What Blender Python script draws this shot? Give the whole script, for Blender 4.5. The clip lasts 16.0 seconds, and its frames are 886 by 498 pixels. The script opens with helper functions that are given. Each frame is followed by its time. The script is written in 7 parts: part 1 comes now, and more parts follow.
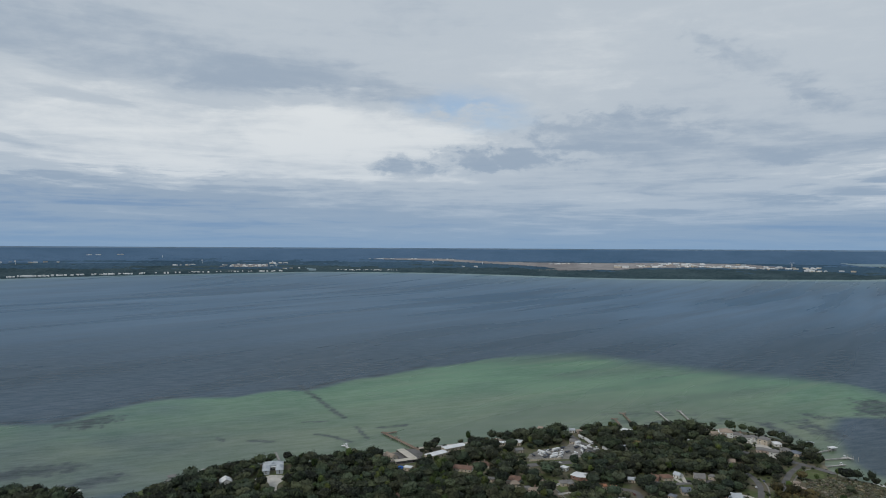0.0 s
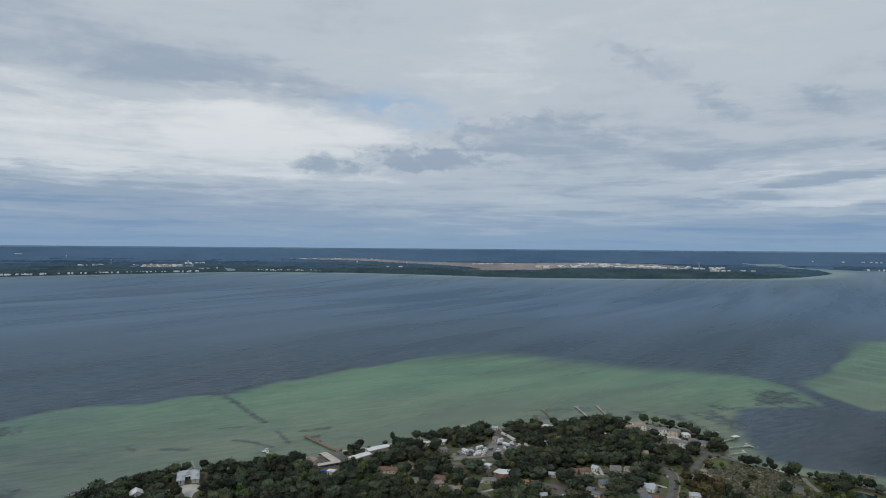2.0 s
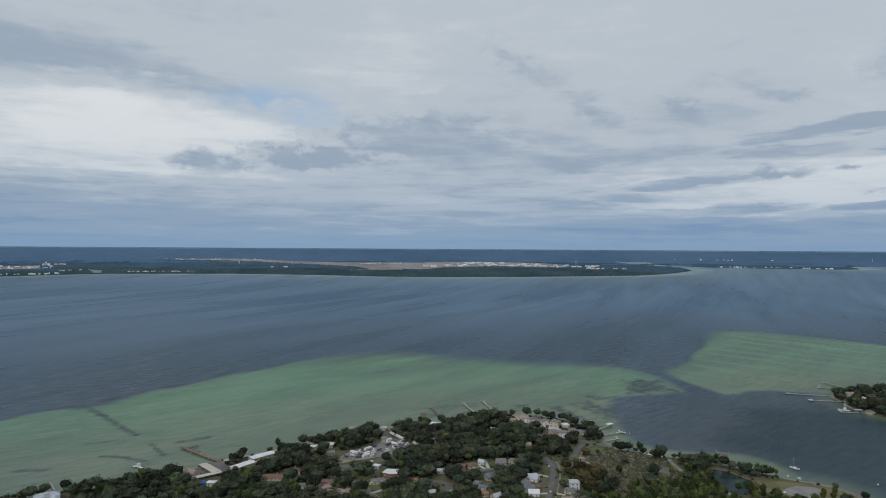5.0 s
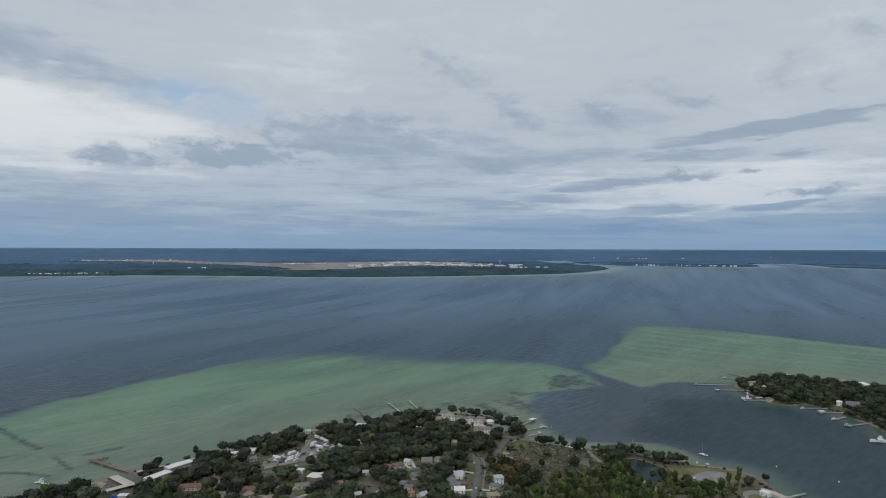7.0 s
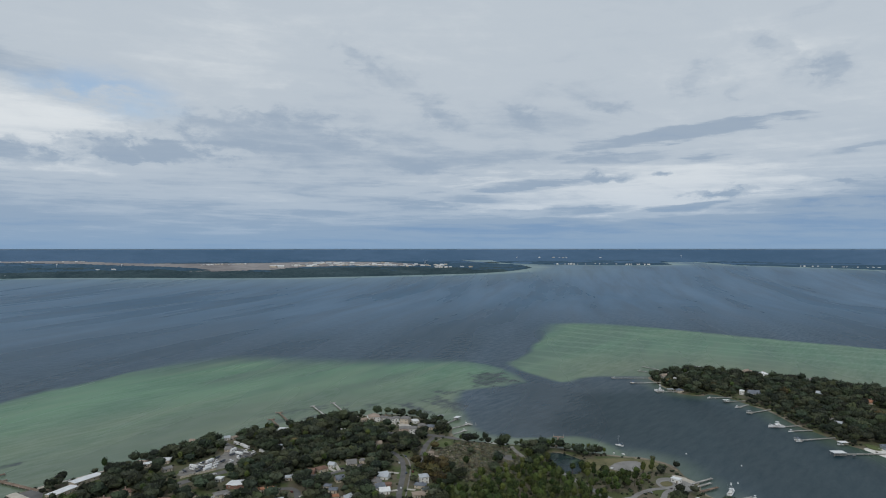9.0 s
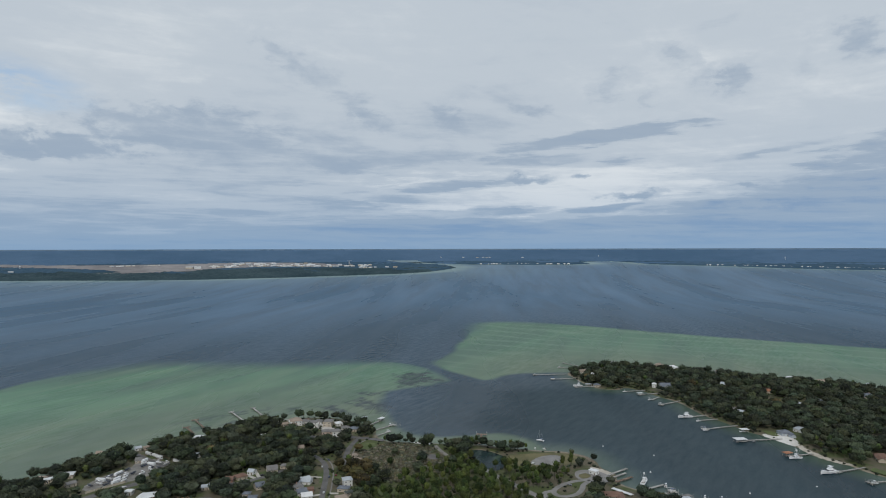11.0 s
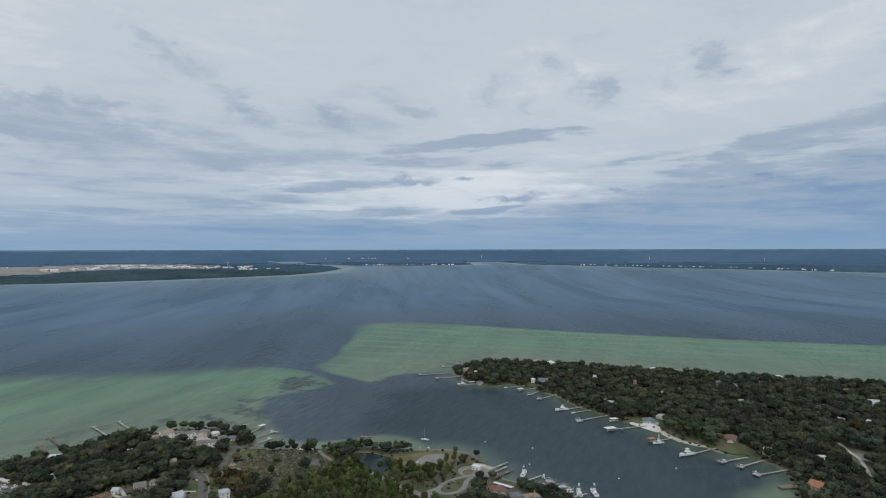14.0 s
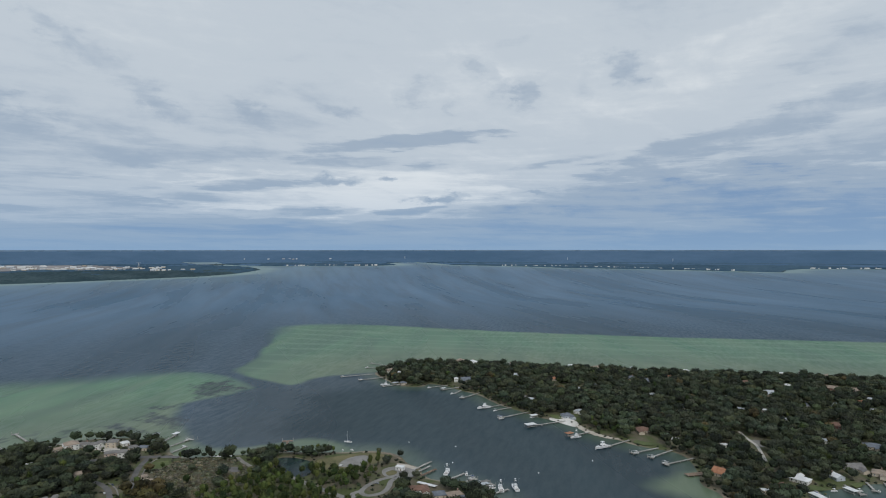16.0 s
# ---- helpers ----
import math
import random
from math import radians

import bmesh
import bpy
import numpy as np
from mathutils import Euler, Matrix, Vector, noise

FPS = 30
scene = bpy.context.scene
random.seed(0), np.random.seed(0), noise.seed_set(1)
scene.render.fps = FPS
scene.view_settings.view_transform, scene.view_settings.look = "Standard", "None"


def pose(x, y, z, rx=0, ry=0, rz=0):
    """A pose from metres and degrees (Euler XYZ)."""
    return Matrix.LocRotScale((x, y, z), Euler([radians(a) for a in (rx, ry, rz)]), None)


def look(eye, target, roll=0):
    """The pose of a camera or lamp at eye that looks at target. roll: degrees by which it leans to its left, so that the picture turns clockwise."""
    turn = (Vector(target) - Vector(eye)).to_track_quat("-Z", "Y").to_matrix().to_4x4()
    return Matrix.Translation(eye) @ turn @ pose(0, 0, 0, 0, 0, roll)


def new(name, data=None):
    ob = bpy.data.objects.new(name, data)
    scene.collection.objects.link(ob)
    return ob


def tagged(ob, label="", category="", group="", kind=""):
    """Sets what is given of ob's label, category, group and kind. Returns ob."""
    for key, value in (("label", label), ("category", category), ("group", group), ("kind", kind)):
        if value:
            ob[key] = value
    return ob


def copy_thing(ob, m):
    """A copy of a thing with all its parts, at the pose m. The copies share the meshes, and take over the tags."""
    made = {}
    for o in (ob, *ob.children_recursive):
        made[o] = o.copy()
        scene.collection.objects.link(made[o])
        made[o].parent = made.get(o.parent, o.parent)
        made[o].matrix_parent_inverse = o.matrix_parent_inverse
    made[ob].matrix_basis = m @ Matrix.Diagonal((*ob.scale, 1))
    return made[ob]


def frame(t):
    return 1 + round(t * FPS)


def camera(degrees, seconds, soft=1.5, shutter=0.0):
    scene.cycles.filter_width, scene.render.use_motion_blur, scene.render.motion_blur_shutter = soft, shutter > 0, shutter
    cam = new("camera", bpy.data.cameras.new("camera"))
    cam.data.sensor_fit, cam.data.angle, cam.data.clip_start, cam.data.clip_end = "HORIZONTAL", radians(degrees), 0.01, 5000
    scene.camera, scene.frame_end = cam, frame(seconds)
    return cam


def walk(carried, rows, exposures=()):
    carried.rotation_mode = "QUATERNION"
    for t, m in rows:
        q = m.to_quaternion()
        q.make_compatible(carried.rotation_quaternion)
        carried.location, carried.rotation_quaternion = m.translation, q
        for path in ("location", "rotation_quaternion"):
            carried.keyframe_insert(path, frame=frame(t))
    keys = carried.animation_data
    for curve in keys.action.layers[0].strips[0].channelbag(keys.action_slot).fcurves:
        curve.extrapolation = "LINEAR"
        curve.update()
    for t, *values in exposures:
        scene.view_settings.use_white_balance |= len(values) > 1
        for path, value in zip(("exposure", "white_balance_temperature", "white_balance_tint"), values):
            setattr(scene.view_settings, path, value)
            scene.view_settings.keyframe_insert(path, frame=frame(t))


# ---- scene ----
cam = camera(70.50, 16.0, 1.0)
# seconds, x, y, z, yaw, pitch, roll
PATH = [
    (0.0, 0.00, 0.00, 220.00, 0.000, -0.097, -0.289),
    (0.5, -0.17, 0.40, 220.07, -1.733, -0.086, -0.357),
    (1.0, -0.29, 0.81, 220.13, -3.459, -0.076, -0.407),
    (1.5, -0.40, 1.20, 220.20, -5.180, -0.066, -0.441),
    (2.0, -0.49, 1.58, 220.24, -6.896, -0.057, -0.460),
    (2.5, -0.56, 1.92, 220.29, -8.607, -0.049, -0.466),
    (3.0, -0.62, 2.24, 220.33, -10.315, -0.043, -0.459),
    (3.5, -0.66, 2.52, 220.35, -12.019, -0.038, -0.443),
    (4.0, -0.70, 2.75, 220.38, -13.721, -0.035, -0.418),
    (4.5, -0.71, 2.95, 220.38, -15.421, -0.033, -0.386),
    (5.0, -0.70, 3.09, 220.39, -17.120, -0.033, -0.348),
    (5.5, -0.66, 3.21, 220.38, -18.818, -0.034, -0.305),
    (6.0, -0.60, 3.30, 220.37, -20.516, -0.035, -0.260),
    (6.5, -0.50, 3.37, 220.35, -22.214, -0.037, -0.212),
    (7.0, -0.37, 3.41, 220.32, -23.914, -0.040, -0.165),
    (7.5, -0.20, 3.43, 220.28, -25.615, -0.042, -0.117),
    (8.0, 0.02, 3.46, 220.24, -27.318, -0.044, -0.072),
    (8.5, 0.28, 3.48, 220.20, -29.023, -0.046, -0.029),
    (9.0, 0.59, 3.51, 220.15, -30.730, -0.046, 0.011),
    (9.5, 0.92, 3.53, 220.09, -32.441, -0.045, 0.047),
    (10.0, 1.30, 3.58, 220.04, -34.155, -0.042, 0.077),
    (10.5, 1.70, 3.64, 219.98, -35.873, -0.038, 0.102),
    (11.0, 2.10, 3.72, 219.91, -37.594, -0.032, 0.122),
    (11.5, 2.53, 3.80, 219.87, -39.319, -0.025, 0.135),
    (12.0, 2.93, 3.91, 219.82, -41.048, -0.016, 0.143),
    (12.5, 3.30, 4.02, 219.77, -42.780, -0.005, 0.144),
    (13.0, 3.61, 4.14, 219.74, -44.517, 0.007, 0.139),
    (13.5, 3.83, 4.24, 219.73, -46.257, 0.020, 0.129),
    (14.0, 3.94, 4.33, 219.73, -48.001, 0.033, 0.113),
    (14.5, 3.87, 4.38, 219.74, -49.748, 0.045, 0.093),
    (15.0, 3.62, 4.38, 219.79, -51.498, 0.057, 0.070),
    (15.5, 3.10, 4.28, 219.87, -53.250, 0.066, 0.044),
    (16.0, 2.29, 4.08, 219.96, -55.004, 0.071, 0.016),
]
walk(cam, [(t, pose(x, y, z, 90 + pitch, roll, yaw)) for t, x, y, z, yaw, pitch, roll in PATH],
     [(0.0, -0.04), (4.0, -0.08), (8.0, -0.03), (12.0, 0.05), (16.0, 0.07)])

# ---------- node helpers ----------
class Nodes:
    """Short ways to add and join shader nodes."""

    def __init__(self, tree):
        self.tree = tree
        tree.nodes.clear()

    def add(self, kind):
        return self.tree.nodes.new(kind)

    def attribute(self, name):
        n = self.add("ShaderNodeAttribute")
        n.attribute_name = name
        return n

    def feed(self, socket, value):
        if isinstance(value, bpy.types.NodeSocket):
            self.tree.links.new(value, socket)
        elif value is not None:
            socket.default_value = value

    def math(self, op, a, b=0.0, c=None, clamp=False):
        n = self.add("ShaderNodeMath")
        n.operation, n.use_clamp = op, clamp
        self.feed(n.inputs[0], a)
        self.feed(n.inputs[1], b)
        if c is not None:
            self.feed(n.inputs[2], c)
        return n.outputs[0]

    def vec(self, op, a, b=None, scale=None):
        n = self.add("ShaderNodeVectorMath")
        n.operation = op
        self.feed(n.inputs[0], a)
        if b is not None:
            self.feed(n.inputs[1], b)
        if scale is not None:
            self.feed(n.inputs["Scale"], scale)
        return n.outputs["Value"] if op in ("LENGTH", "DOT_PRODUCT") else n.outputs["Vector"]

    def xyz(self, x, y, z):
        n = self.add("ShaderNodeCombineXYZ")
        for s, v in zip(n.inputs, (x, y, z)):
            self.feed(s, v)
        return n.outputs[0]

    def split(self, v):
        n = self.add("ShaderNodeSeparateXYZ")
        self.feed(n.inputs[0], v)
        return n.outputs

    def noise(self, v, scale, detail=4.0, rough=0.55, colour=False, distort=0.0):
        n = self.add("ShaderNodeTexNoise")
        self.feed(n.inputs["Vector"], v)
        n.inputs["Scale"].default_value, n.inputs["Detail"].default_value = scale, detail
        n.inputs["Roughness"].default_value, n.inputs["Distortion"].default_value = rough, distort
        return n.outputs["Color" if colour else "Fac"]

    def span(self, v, a, b, c=0.0, d=1.0, smooth=True):
        n = self.add("ShaderNodeMapRange")
        n.interpolation_type = "SMOOTHSTEP" if smooth else "LINEAR"
        for s, x in zip(n.inputs[:5], (v, a, b, c, d)):
            self.feed(s, x)
        return n.outputs[0]

    def mix(self, f, a, b, op="MIX"):
        n = self.add("ShaderNodeMix")
        n.data_type, n.blend_type = "RGBA", op
        self.feed(n.inputs["Factor"], f)
        for s, v in ((n.inputs[6], a), (n.inputs[7], b)):
            self.feed(s, (*v, 1.0) if isinstance(v, tuple) and len(v) == 3 else v)
        return n.outputs[2]

    def ramp(self, f, stops):
        n = self.add("ShaderNodeValToRGB")
        n.color_ramp.interpolation = "EASE"
        els = n.color_ramp.elements
        while len(els) < len(stops):
            els.new(0.5)
        for e, (at, colour) in zip(els, stops):
            e.position, e.color = at, (*colour, 1.0)
        self.feed(n.inputs[0], f)
        return n.outputs[0]


# ---------- sky: broken cloud deck over a hazy horizon ----------
SUN_HEIGHT, SUN_TURN = 42.0, 225.0      # degrees above the horizon; compass from +y, clockwise
world = bpy.data.worlds.new("sky")
scene.world = world
world.use_nodes = True
sk = Nodes(world.node_tree)
aim = sk.vec("NORMALIZE", sk.add("ShaderNodeTexCoord").outputs["Generated"])
ax, ay, az = sk.split(aim)
up = sk.math("MAXIMUM", az, 0.0)
bearing = sk.math("MULTIPLY", sk.math("ARCTAN2", ax, ay), 57.2958)
height = sk.math("MULTIPLY", sk.math("ARCSINE", up), 57.2958)
low = sk.math("DIVIDE", 1.0, sk.math("ADD", up, 0.10))
flat = sk.xyz(sk.math("MULTIPLY", ax, low), sk.math("MULTIPLY", ay, low), 0.0)
# three kinds of outline: heaped puffs, drawn-out bars, soft sheets
place = sk.xyz(bearing, height, 0.0)


def ragged(wide, tall, reach_wide, reach_tall, seed, detail, rough):
    """Bearing and height, bent by a noise of that grain (degrees) by about that much (degrees)."""
    grain = sk.noise(sk.vec("ADD", sk.vec("MULTIPLY", place, (1.0 / wide, 1.0 / tall, 0.0)), seed), 1.0, detail, rough, True)
    return sk.vec("ADD", place, sk.vec("MULTIPLY", sk.vec("SUBTRACT", grain, (0.5, 0.5, 0.5)), (reach_wide, reach_tall, 0.0)))


def torn(wide, tall, deep, seed, detail):
    """A noise of that grain (degrees) that eats into the edge of a cloud."""
    grain = sk.noise(sk.vec("ADD", sk.vec("MULTIPLY", place, (1.0 / wide, 1.0 / tall, 0.0)), seed), 1.0, detail, 0.62, distort=0.3)
    return sk.math("MULTIPLY_ADD", grain, deep, -0.5 * deep)


# the bent place of an outline, and how its edge is torn
PUFF = (ragged(3.0, 1.6, 4.6, 2.3, (3.0, 1.0, 5.0), 6.0, 0.58), torn(1.9, 0.95, 2.2, (4.0, 4.0, 2.0), 7.0))
BAR = (ragged(9.0, 1.1, 9.0, 1.5, (8.0, 2.0, 1.0), 6.0, 0.58), torn(4.2, 0.62, 2.2, (6.0, 1.0, 8.0), 7.0))
SOFT = (ragged(14.0, 4.5, 15.0, 4.2, (1.0, 7.0, 9.0), 6.0, 0.56), torn(7.0, 1.9, 1.5, (2.0, 9.0, 4.0), 8.0))
deck = sk.noise(flat, 0.55, 8.0, 0.56, distort=0.5)
fine = sk.noise(sk.vec("MULTIPLY", flat, (0.6, 1.0, 1.0)), 2.6, 8.0, 0.60, distort=0.6)
streak = sk.noise(sk.xyz(sk.math("MULTIPLY", bearing, 0.07), sk.math("MULTIPLY", height, 1.05), 3.7), 1.0, 8.0, 0.60, distort=0.5)
wisp = sk.noise(sk.xyz(sk.math("MULTIPLY", bearing, 0.22), sk.math("MULTIPLY", height, 0.55), 9.1), 1.0, 8.0, 0.62, distort=0.2)
tone = sk.ramp(sk.math("DIVIDE", height, 40.0), [
    (0.0, (0.20,) * 3), (0.08, (0.40,) * 3), (0.16, (0.55,) * 3), (0.30, (0.62,) * 3), (0.45, (0.60,) * 3), (1.0, (0.54,) * 3)])
thick = sk.math("MULTIPLY_ADD", wisp, 0.9, 0.55)


def cloud(turn, high, wide, tall, shade, cover, tilt, outline, edge):
    """A mass of cloud at that bearing and height, in degrees, from 0 (dark blue) to 1 (bright) in shade; edge: 0 crisp to 1 soft."""
    global tone
    n = sk.add("ShaderNodeMapping")
    n.vector_type = "TEXTURE"
    n.inputs["Location"].default_value = (turn, high, 0.0)
    n.inputs["Rotation"].default_value = (0.0, 0.0, radians(tilt))
    n.inputs["Scale"].default_value = (wide, tall, 1.0)
    # the tone so far takes a vanishing part in the place, so that the masses are worked out one after another
    sk.feed(n.inputs["Vector"], sk.vec("ADD", outline[0], sk.vec("SCALE", (1.0, 1.0, 0.0), scale=sk.math("MULTIPLY", tone, 1e-6))))
    held = sk.span(sk.math("ADD", sk.vec("LENGTH", n.outputs[0]), outline[1]), 1.0 + edge, 1.0 - edge, 0.0, cover)
    k = sk.add("ShaderNodeMix")
    sk.feed(k.inputs[0], sk.math("MULTIPLY", held, thick, clamp=True))
    sk.feed(k.inputs[2], tone)
    k.inputs[3].default_value = shade
    tone = k.outputs[0]


# broad grey decks, bright breaks and low blue bands
cloud(-25.7, 16.3, 22.6, 3.77, 0.46, 0.89, -8, SOFT, 0.65)
cloud(-12.4, 13.9, 11.3, 2.28, 0.40, 0.95, -6, SOFT, 0.45)
cloud(-29.0, 14.5, 9.1, 1.36, 0.44, 0.60, -14, BAR, 0.65)
cloud(-22.3, 19.5, 17.7, 1.49, 0.62, 0.63, 0, SOFT, 0.75)
cloud(-37.3, 15.3, 8.5, 2.30, 0.42, 0.63, -4, SOFT, 0.65)
cloud(-22.3, 8.7, 26.5, 3.46, 0.90, 1.00, 0, SOFT, 0.6)
cloud(-7.4, 9.6, 8.6, 2.59, 0.95, 0.84, -4, SOFT, 0.65)
cloud(-32.0, 12.5, 5.9, 0.75, 0.85, 0.60, -12, BAR, 0.75)
cloud(16.4, 14.5, 8.1, 3.72, 0.86, 0.89, -10, SOFT, 0.65)
cloud(29.1, 9.4, 11.1, 4.40, 0.41, 0.89, -4, SOFT, 0.65)
cloud(32.0, 18.0, 19.6, 3.99, 0.64, 0.63, 0, SOFT, 0.75)
cloud(35.2, 10.0, 15.7, 3.73, 0.45, 0.84, -2, SOFT, 0.65)
cloud(23.3, 19.0, 15.2, 3.44, 0.72, 0.84, -10, SOFT, 0.65)
cloud(45.7, 18.3, 19.3, 3.15, 0.64, 0.63, 0, SOFT, 0.75)
cloud(34.1, 11.2, 21.6, 2.98, 0.56, 0.63, -4, SOFT, 0.65)
cloud(49.0, 4.7, 14.0, 1.56, 1.00, 0.95, 0, BAR, 0.75)
cloud(45.2, 4.5, 10.8, 1.33, 1.00, 0.95, 0, BAR, 0.65)
cloud(61.0, 6.8, 12.1, 1.74, 0.78, 0.75, 3, BAR, 0.75)
cloud(63.3, 12.1, 14.9, 4.39, 0.66, 0.73, 4, SOFT, 0.75)
cloud(47.6, 5.5, 14.7, 1.73, 0.95, 0.85, 0, BAR, 0.65)
cloud(58.9, 10.7, 16.5, 5.47, 0.74, 0.63, 8, SOFT, 0.75)
cloud(82.0, 17.2, 8.6, 1.76, 0.80, 0.63, 22, SOFT, 0.65)
cloud(75.6, 14.7, 11.3, 1.81, 0.74, 0.60, 14, BAR, 0.75)
cloud(88.6, 15.3, 6.1, 1.80, 0.42, 0.80, 18, BAR, 0.75)
cloud(84.8, 10.6, 12.8, 1.04, 0.32, 0.80, 13, BAR, 0.65)
cloud(87.8, 8.2, 8.8, 1.28, 0.45, 0.70, 10, BAR, 0.75)
cloud(86.0, 2.9, 15.9, 3.18, 0.08, 0.90, -4, BAR, 0.75)
cloud(71.9, 3.7, 9.0, 1.67, 0.24, 0.75, -3, BAR, 0.65)
cloud(-29.8, 2.5, 16.4, 2.69, 0.17, 0.85, -2, BAR, 0.7)
cloud(-13.4, 3.0, 15.6, 2.11, 0.28, 0.70, -2, BAR, 0.75)
cloud(6.0, 2.8, 16.9, 2.31, 0.48, 0.60, 0, BAR, 0.75)
cloud(25.2, 14.1, 11.7, 4.22, 0.66, 0.73, -10, SOFT, 0.65)
# small grey scraps in the western break
cloud(-30.3, 11.8, 3.1, 0.43, 0.58, 0.70, -6, BAR, 0.65)
cloud(-20.9, 12.0, 1.7, 0.32, 0.66, 0.80, -4, BAR, 0.65)
cloud(-34.4, 8.0, 2.1, 0.38, 0.56, 0.80, -8, BAR, 0.65)
cloud(-33.1, 6.4, 4.3, 0.43, 0.56, 0.70, -6, BAR, 0.65)
cloud(-28.6, 5.3, 4.4, 0.40, 0.42, 0.70, -2, BAR, 0.65)
cloud(-18.2, 5.1, 3.7, 0.39, 0.46, 0.70, -3, BAR, 0.65)
cloud(-10.2, 5.5, 3.5, 0.35, 0.52, 0.70, 0, BAR, 0.65)
# cumulus rows and the grey bank over the airfield
cloud(-3.6, 7.3, 3.0, 0.76, 0.44, 0.90, -4, PUFF, 0.55)
cloud(2.9, 8.1, 3.0, 0.96, 0.38, 0.95, -4, PUFF, 0.55)
cloud(6.7, 8.1, 4.3, 0.91, 0.38, 0.95, -3, PUFF, 0.55)
cloud(13.0, 10.0, 5.9, 1.56, 0.44, 0.90, -6, PUFF, 0.6)
cloud(17.8, 10.1, 4.7, 1.62, 0.45, 0.85, -6, PUFF, 0.6)
cloud(21.0, 7.9, 5.0, 1.04, 0.47, 0.76, -8, PUFF, 0.7)
cloud(28.5, 7.3, 1.8, 0.45, 0.31, 0.76, 0, PUFF, 0.7)
cloud(23.0, 16.9, 2.0, 0.65, 0.46, 0.66, -35, PUFF, 0.7)
cloud(26.6, 14.8, 5.4, 1.04, 0.47, 0.57, -30, PUFF, 0.8)
cloud(30.2, 12.3, 2.3, 0.77, 0.44, 0.57, -25, PUFF, 0.8)
cloud(18.3, 13.9, 1.3, 0.51, 0.62, 0.76, -20, PUFF, 0.7)
# thin bright and dark layers low over the woods
cloud(13.5, 4.8, 12.7, 2.10, 0.60, 0.70, 0, BAR, 0.75)
cloud(14.0, 4.5, 3.6, 0.40, 0.74, 0.80, -2, BAR, 0.65)
cloud(20.1, 3.8, 3.6, 0.29, 0.66, 0.80, 0, BAR, 0.65)
cloud(26.2, 5.5, 5.4, 0.37, 0.66, 0.80, 4, BAR, 0.65)
cloud(19.7, 3.1, 2.7, 0.24, 0.26, 0.85, 1, BAR, 0.65)
cloud(33.4, 4.5, 3.2, 0.39, 0.34, 0.80, -3, BAR, 0.65)
cloud(38.7, 5.6, 4.0, 0.46, 0.34, 0.85, 4, BAR, 0.6)
cloud(37.8, 2.0, 14.2, 0.61, 0.20, 0.85, 0, BAR, 0.65)
cloud(42.2, 3.4, 4.7, 0.28, 0.27, 0.95, 1, BAR, 0.55)
cloud(52.2, 3.6, 4.0, 0.29, 0.26, 0.95, 5, BAR, 0.55)
cloud(54.8, 4.7, 2.2, 0.33, 0.30, 0.90, 2, PUFF, 0.6)
cloud(62.5, 3.6, 4.1, 0.61, 0.30, 0.85, -2, BAR, 0.65)
cloud(64.0, 3.5, 2.1, 0.38, 0.52, 0.85, 2, PUFF, 0.6)
cloud(53.8, 1.9, 20.9, 0.46, 0.16, 0.85, 0, BAR, 0.65)
cloud(63.3, 2.5, 12.7, 0.39, 0.30, 0.70, 0, BAR, 0.65)
cloud(84.1, 3.1, 2.0, 0.18, 0.30, 0.80, 3, BAR, 0.65)
cloud(73.7, 2.9, 1.4, 0.24, 0.34, 0.85, 0, PUFF, 0.7)
# long bars and small scraps to the east
cloud(54.4, 10.0, 6.5, 0.60, 0.30, 0.90, 4, BAR, 0.6)
cloud(48.1, 9.4, 6.1, 0.53, 0.34, 0.85, 6, BAR, 0.65)
cloud(46.6, 7.9, 4.8, 0.44, 0.34, 0.85, 4, BAR, 0.65)
cloud(53.1, 7.7, 1.9, 0.33, 0.34, 0.85, 3, BAR, 0.65)
cloud(45.3, 6.4, 2.0, 0.35, 0.33, 0.85, 0, PUFF, 0.65)
cloud(49.8, 6.2, 0.8, 0.24, 0.33, 0.85, 0, PUFF, 0.65)
cloud(39.2, 5.8, 4.3, 0.35, 0.34, 0.85, 4, BAR, 0.65)
cloud(62.9, 5.1, 0.9, 0.22, 0.34, 0.85, 0, PUFF, 0.65)
cloud(38.0, 11.9, 1.5, 0.69, 0.42, 0.66, -30, PUFF, 0.8)
cloud(45.7, 12.2, 1.6, 0.33, 0.46, 0.66, -8, PUFF, 0.8)
cloud(52.3, 14.0, 1.3, 1.45, 0.44, 0.81, -40, PUFF, 0.7)
cloud(54.3, 14.9, 0.6, 0.88, 0.50, 0.66, 30, PUFF, 0.7)
cloud(55.6, 12.7, 0.9, 0.62, 0.48, 0.66, 0, PUFF, 0.7)
cloud(58.3, 16.0, 1.9, 0.68, 0.43, 0.85, -28, PUFF, 0.7)
cloud(60.4, 14.2, 0.9, 0.93, 0.46, 0.76, 20, PUFF, 0.7)
cloud(62.7, 13.7, 1.3, 1.12, 0.42, 0.81, 40, PUFF, 0.7)
cloud(71.2, 15.7, 2.1, 1.26, 0.42, 0.90, -20, PUFF, 0.7)
cloud(67.6, 14.3, 0.7, 0.88, 0.52, 0.66, 10, PUFF, 0.7)
cloud(61.5, 18.1, 1.9, 0.31, 0.52, 0.66, 4, PUFF, 0.8)
cloud(75.3, 8.7, 3.5, 0.55, 0.36, 0.85, 9, BAR, 0.65)
cloud(65.6, 7.8, 4.0, 0.28, 0.46, 0.80, 9, BAR, 0.65)
cloud(72.6, 6.6, 2.1, 0.27, 0.40, 0.80, 5, BAR, 0.65)
low_part = sk.span(height, 1.0, 12.0, 1.0, 0.15)
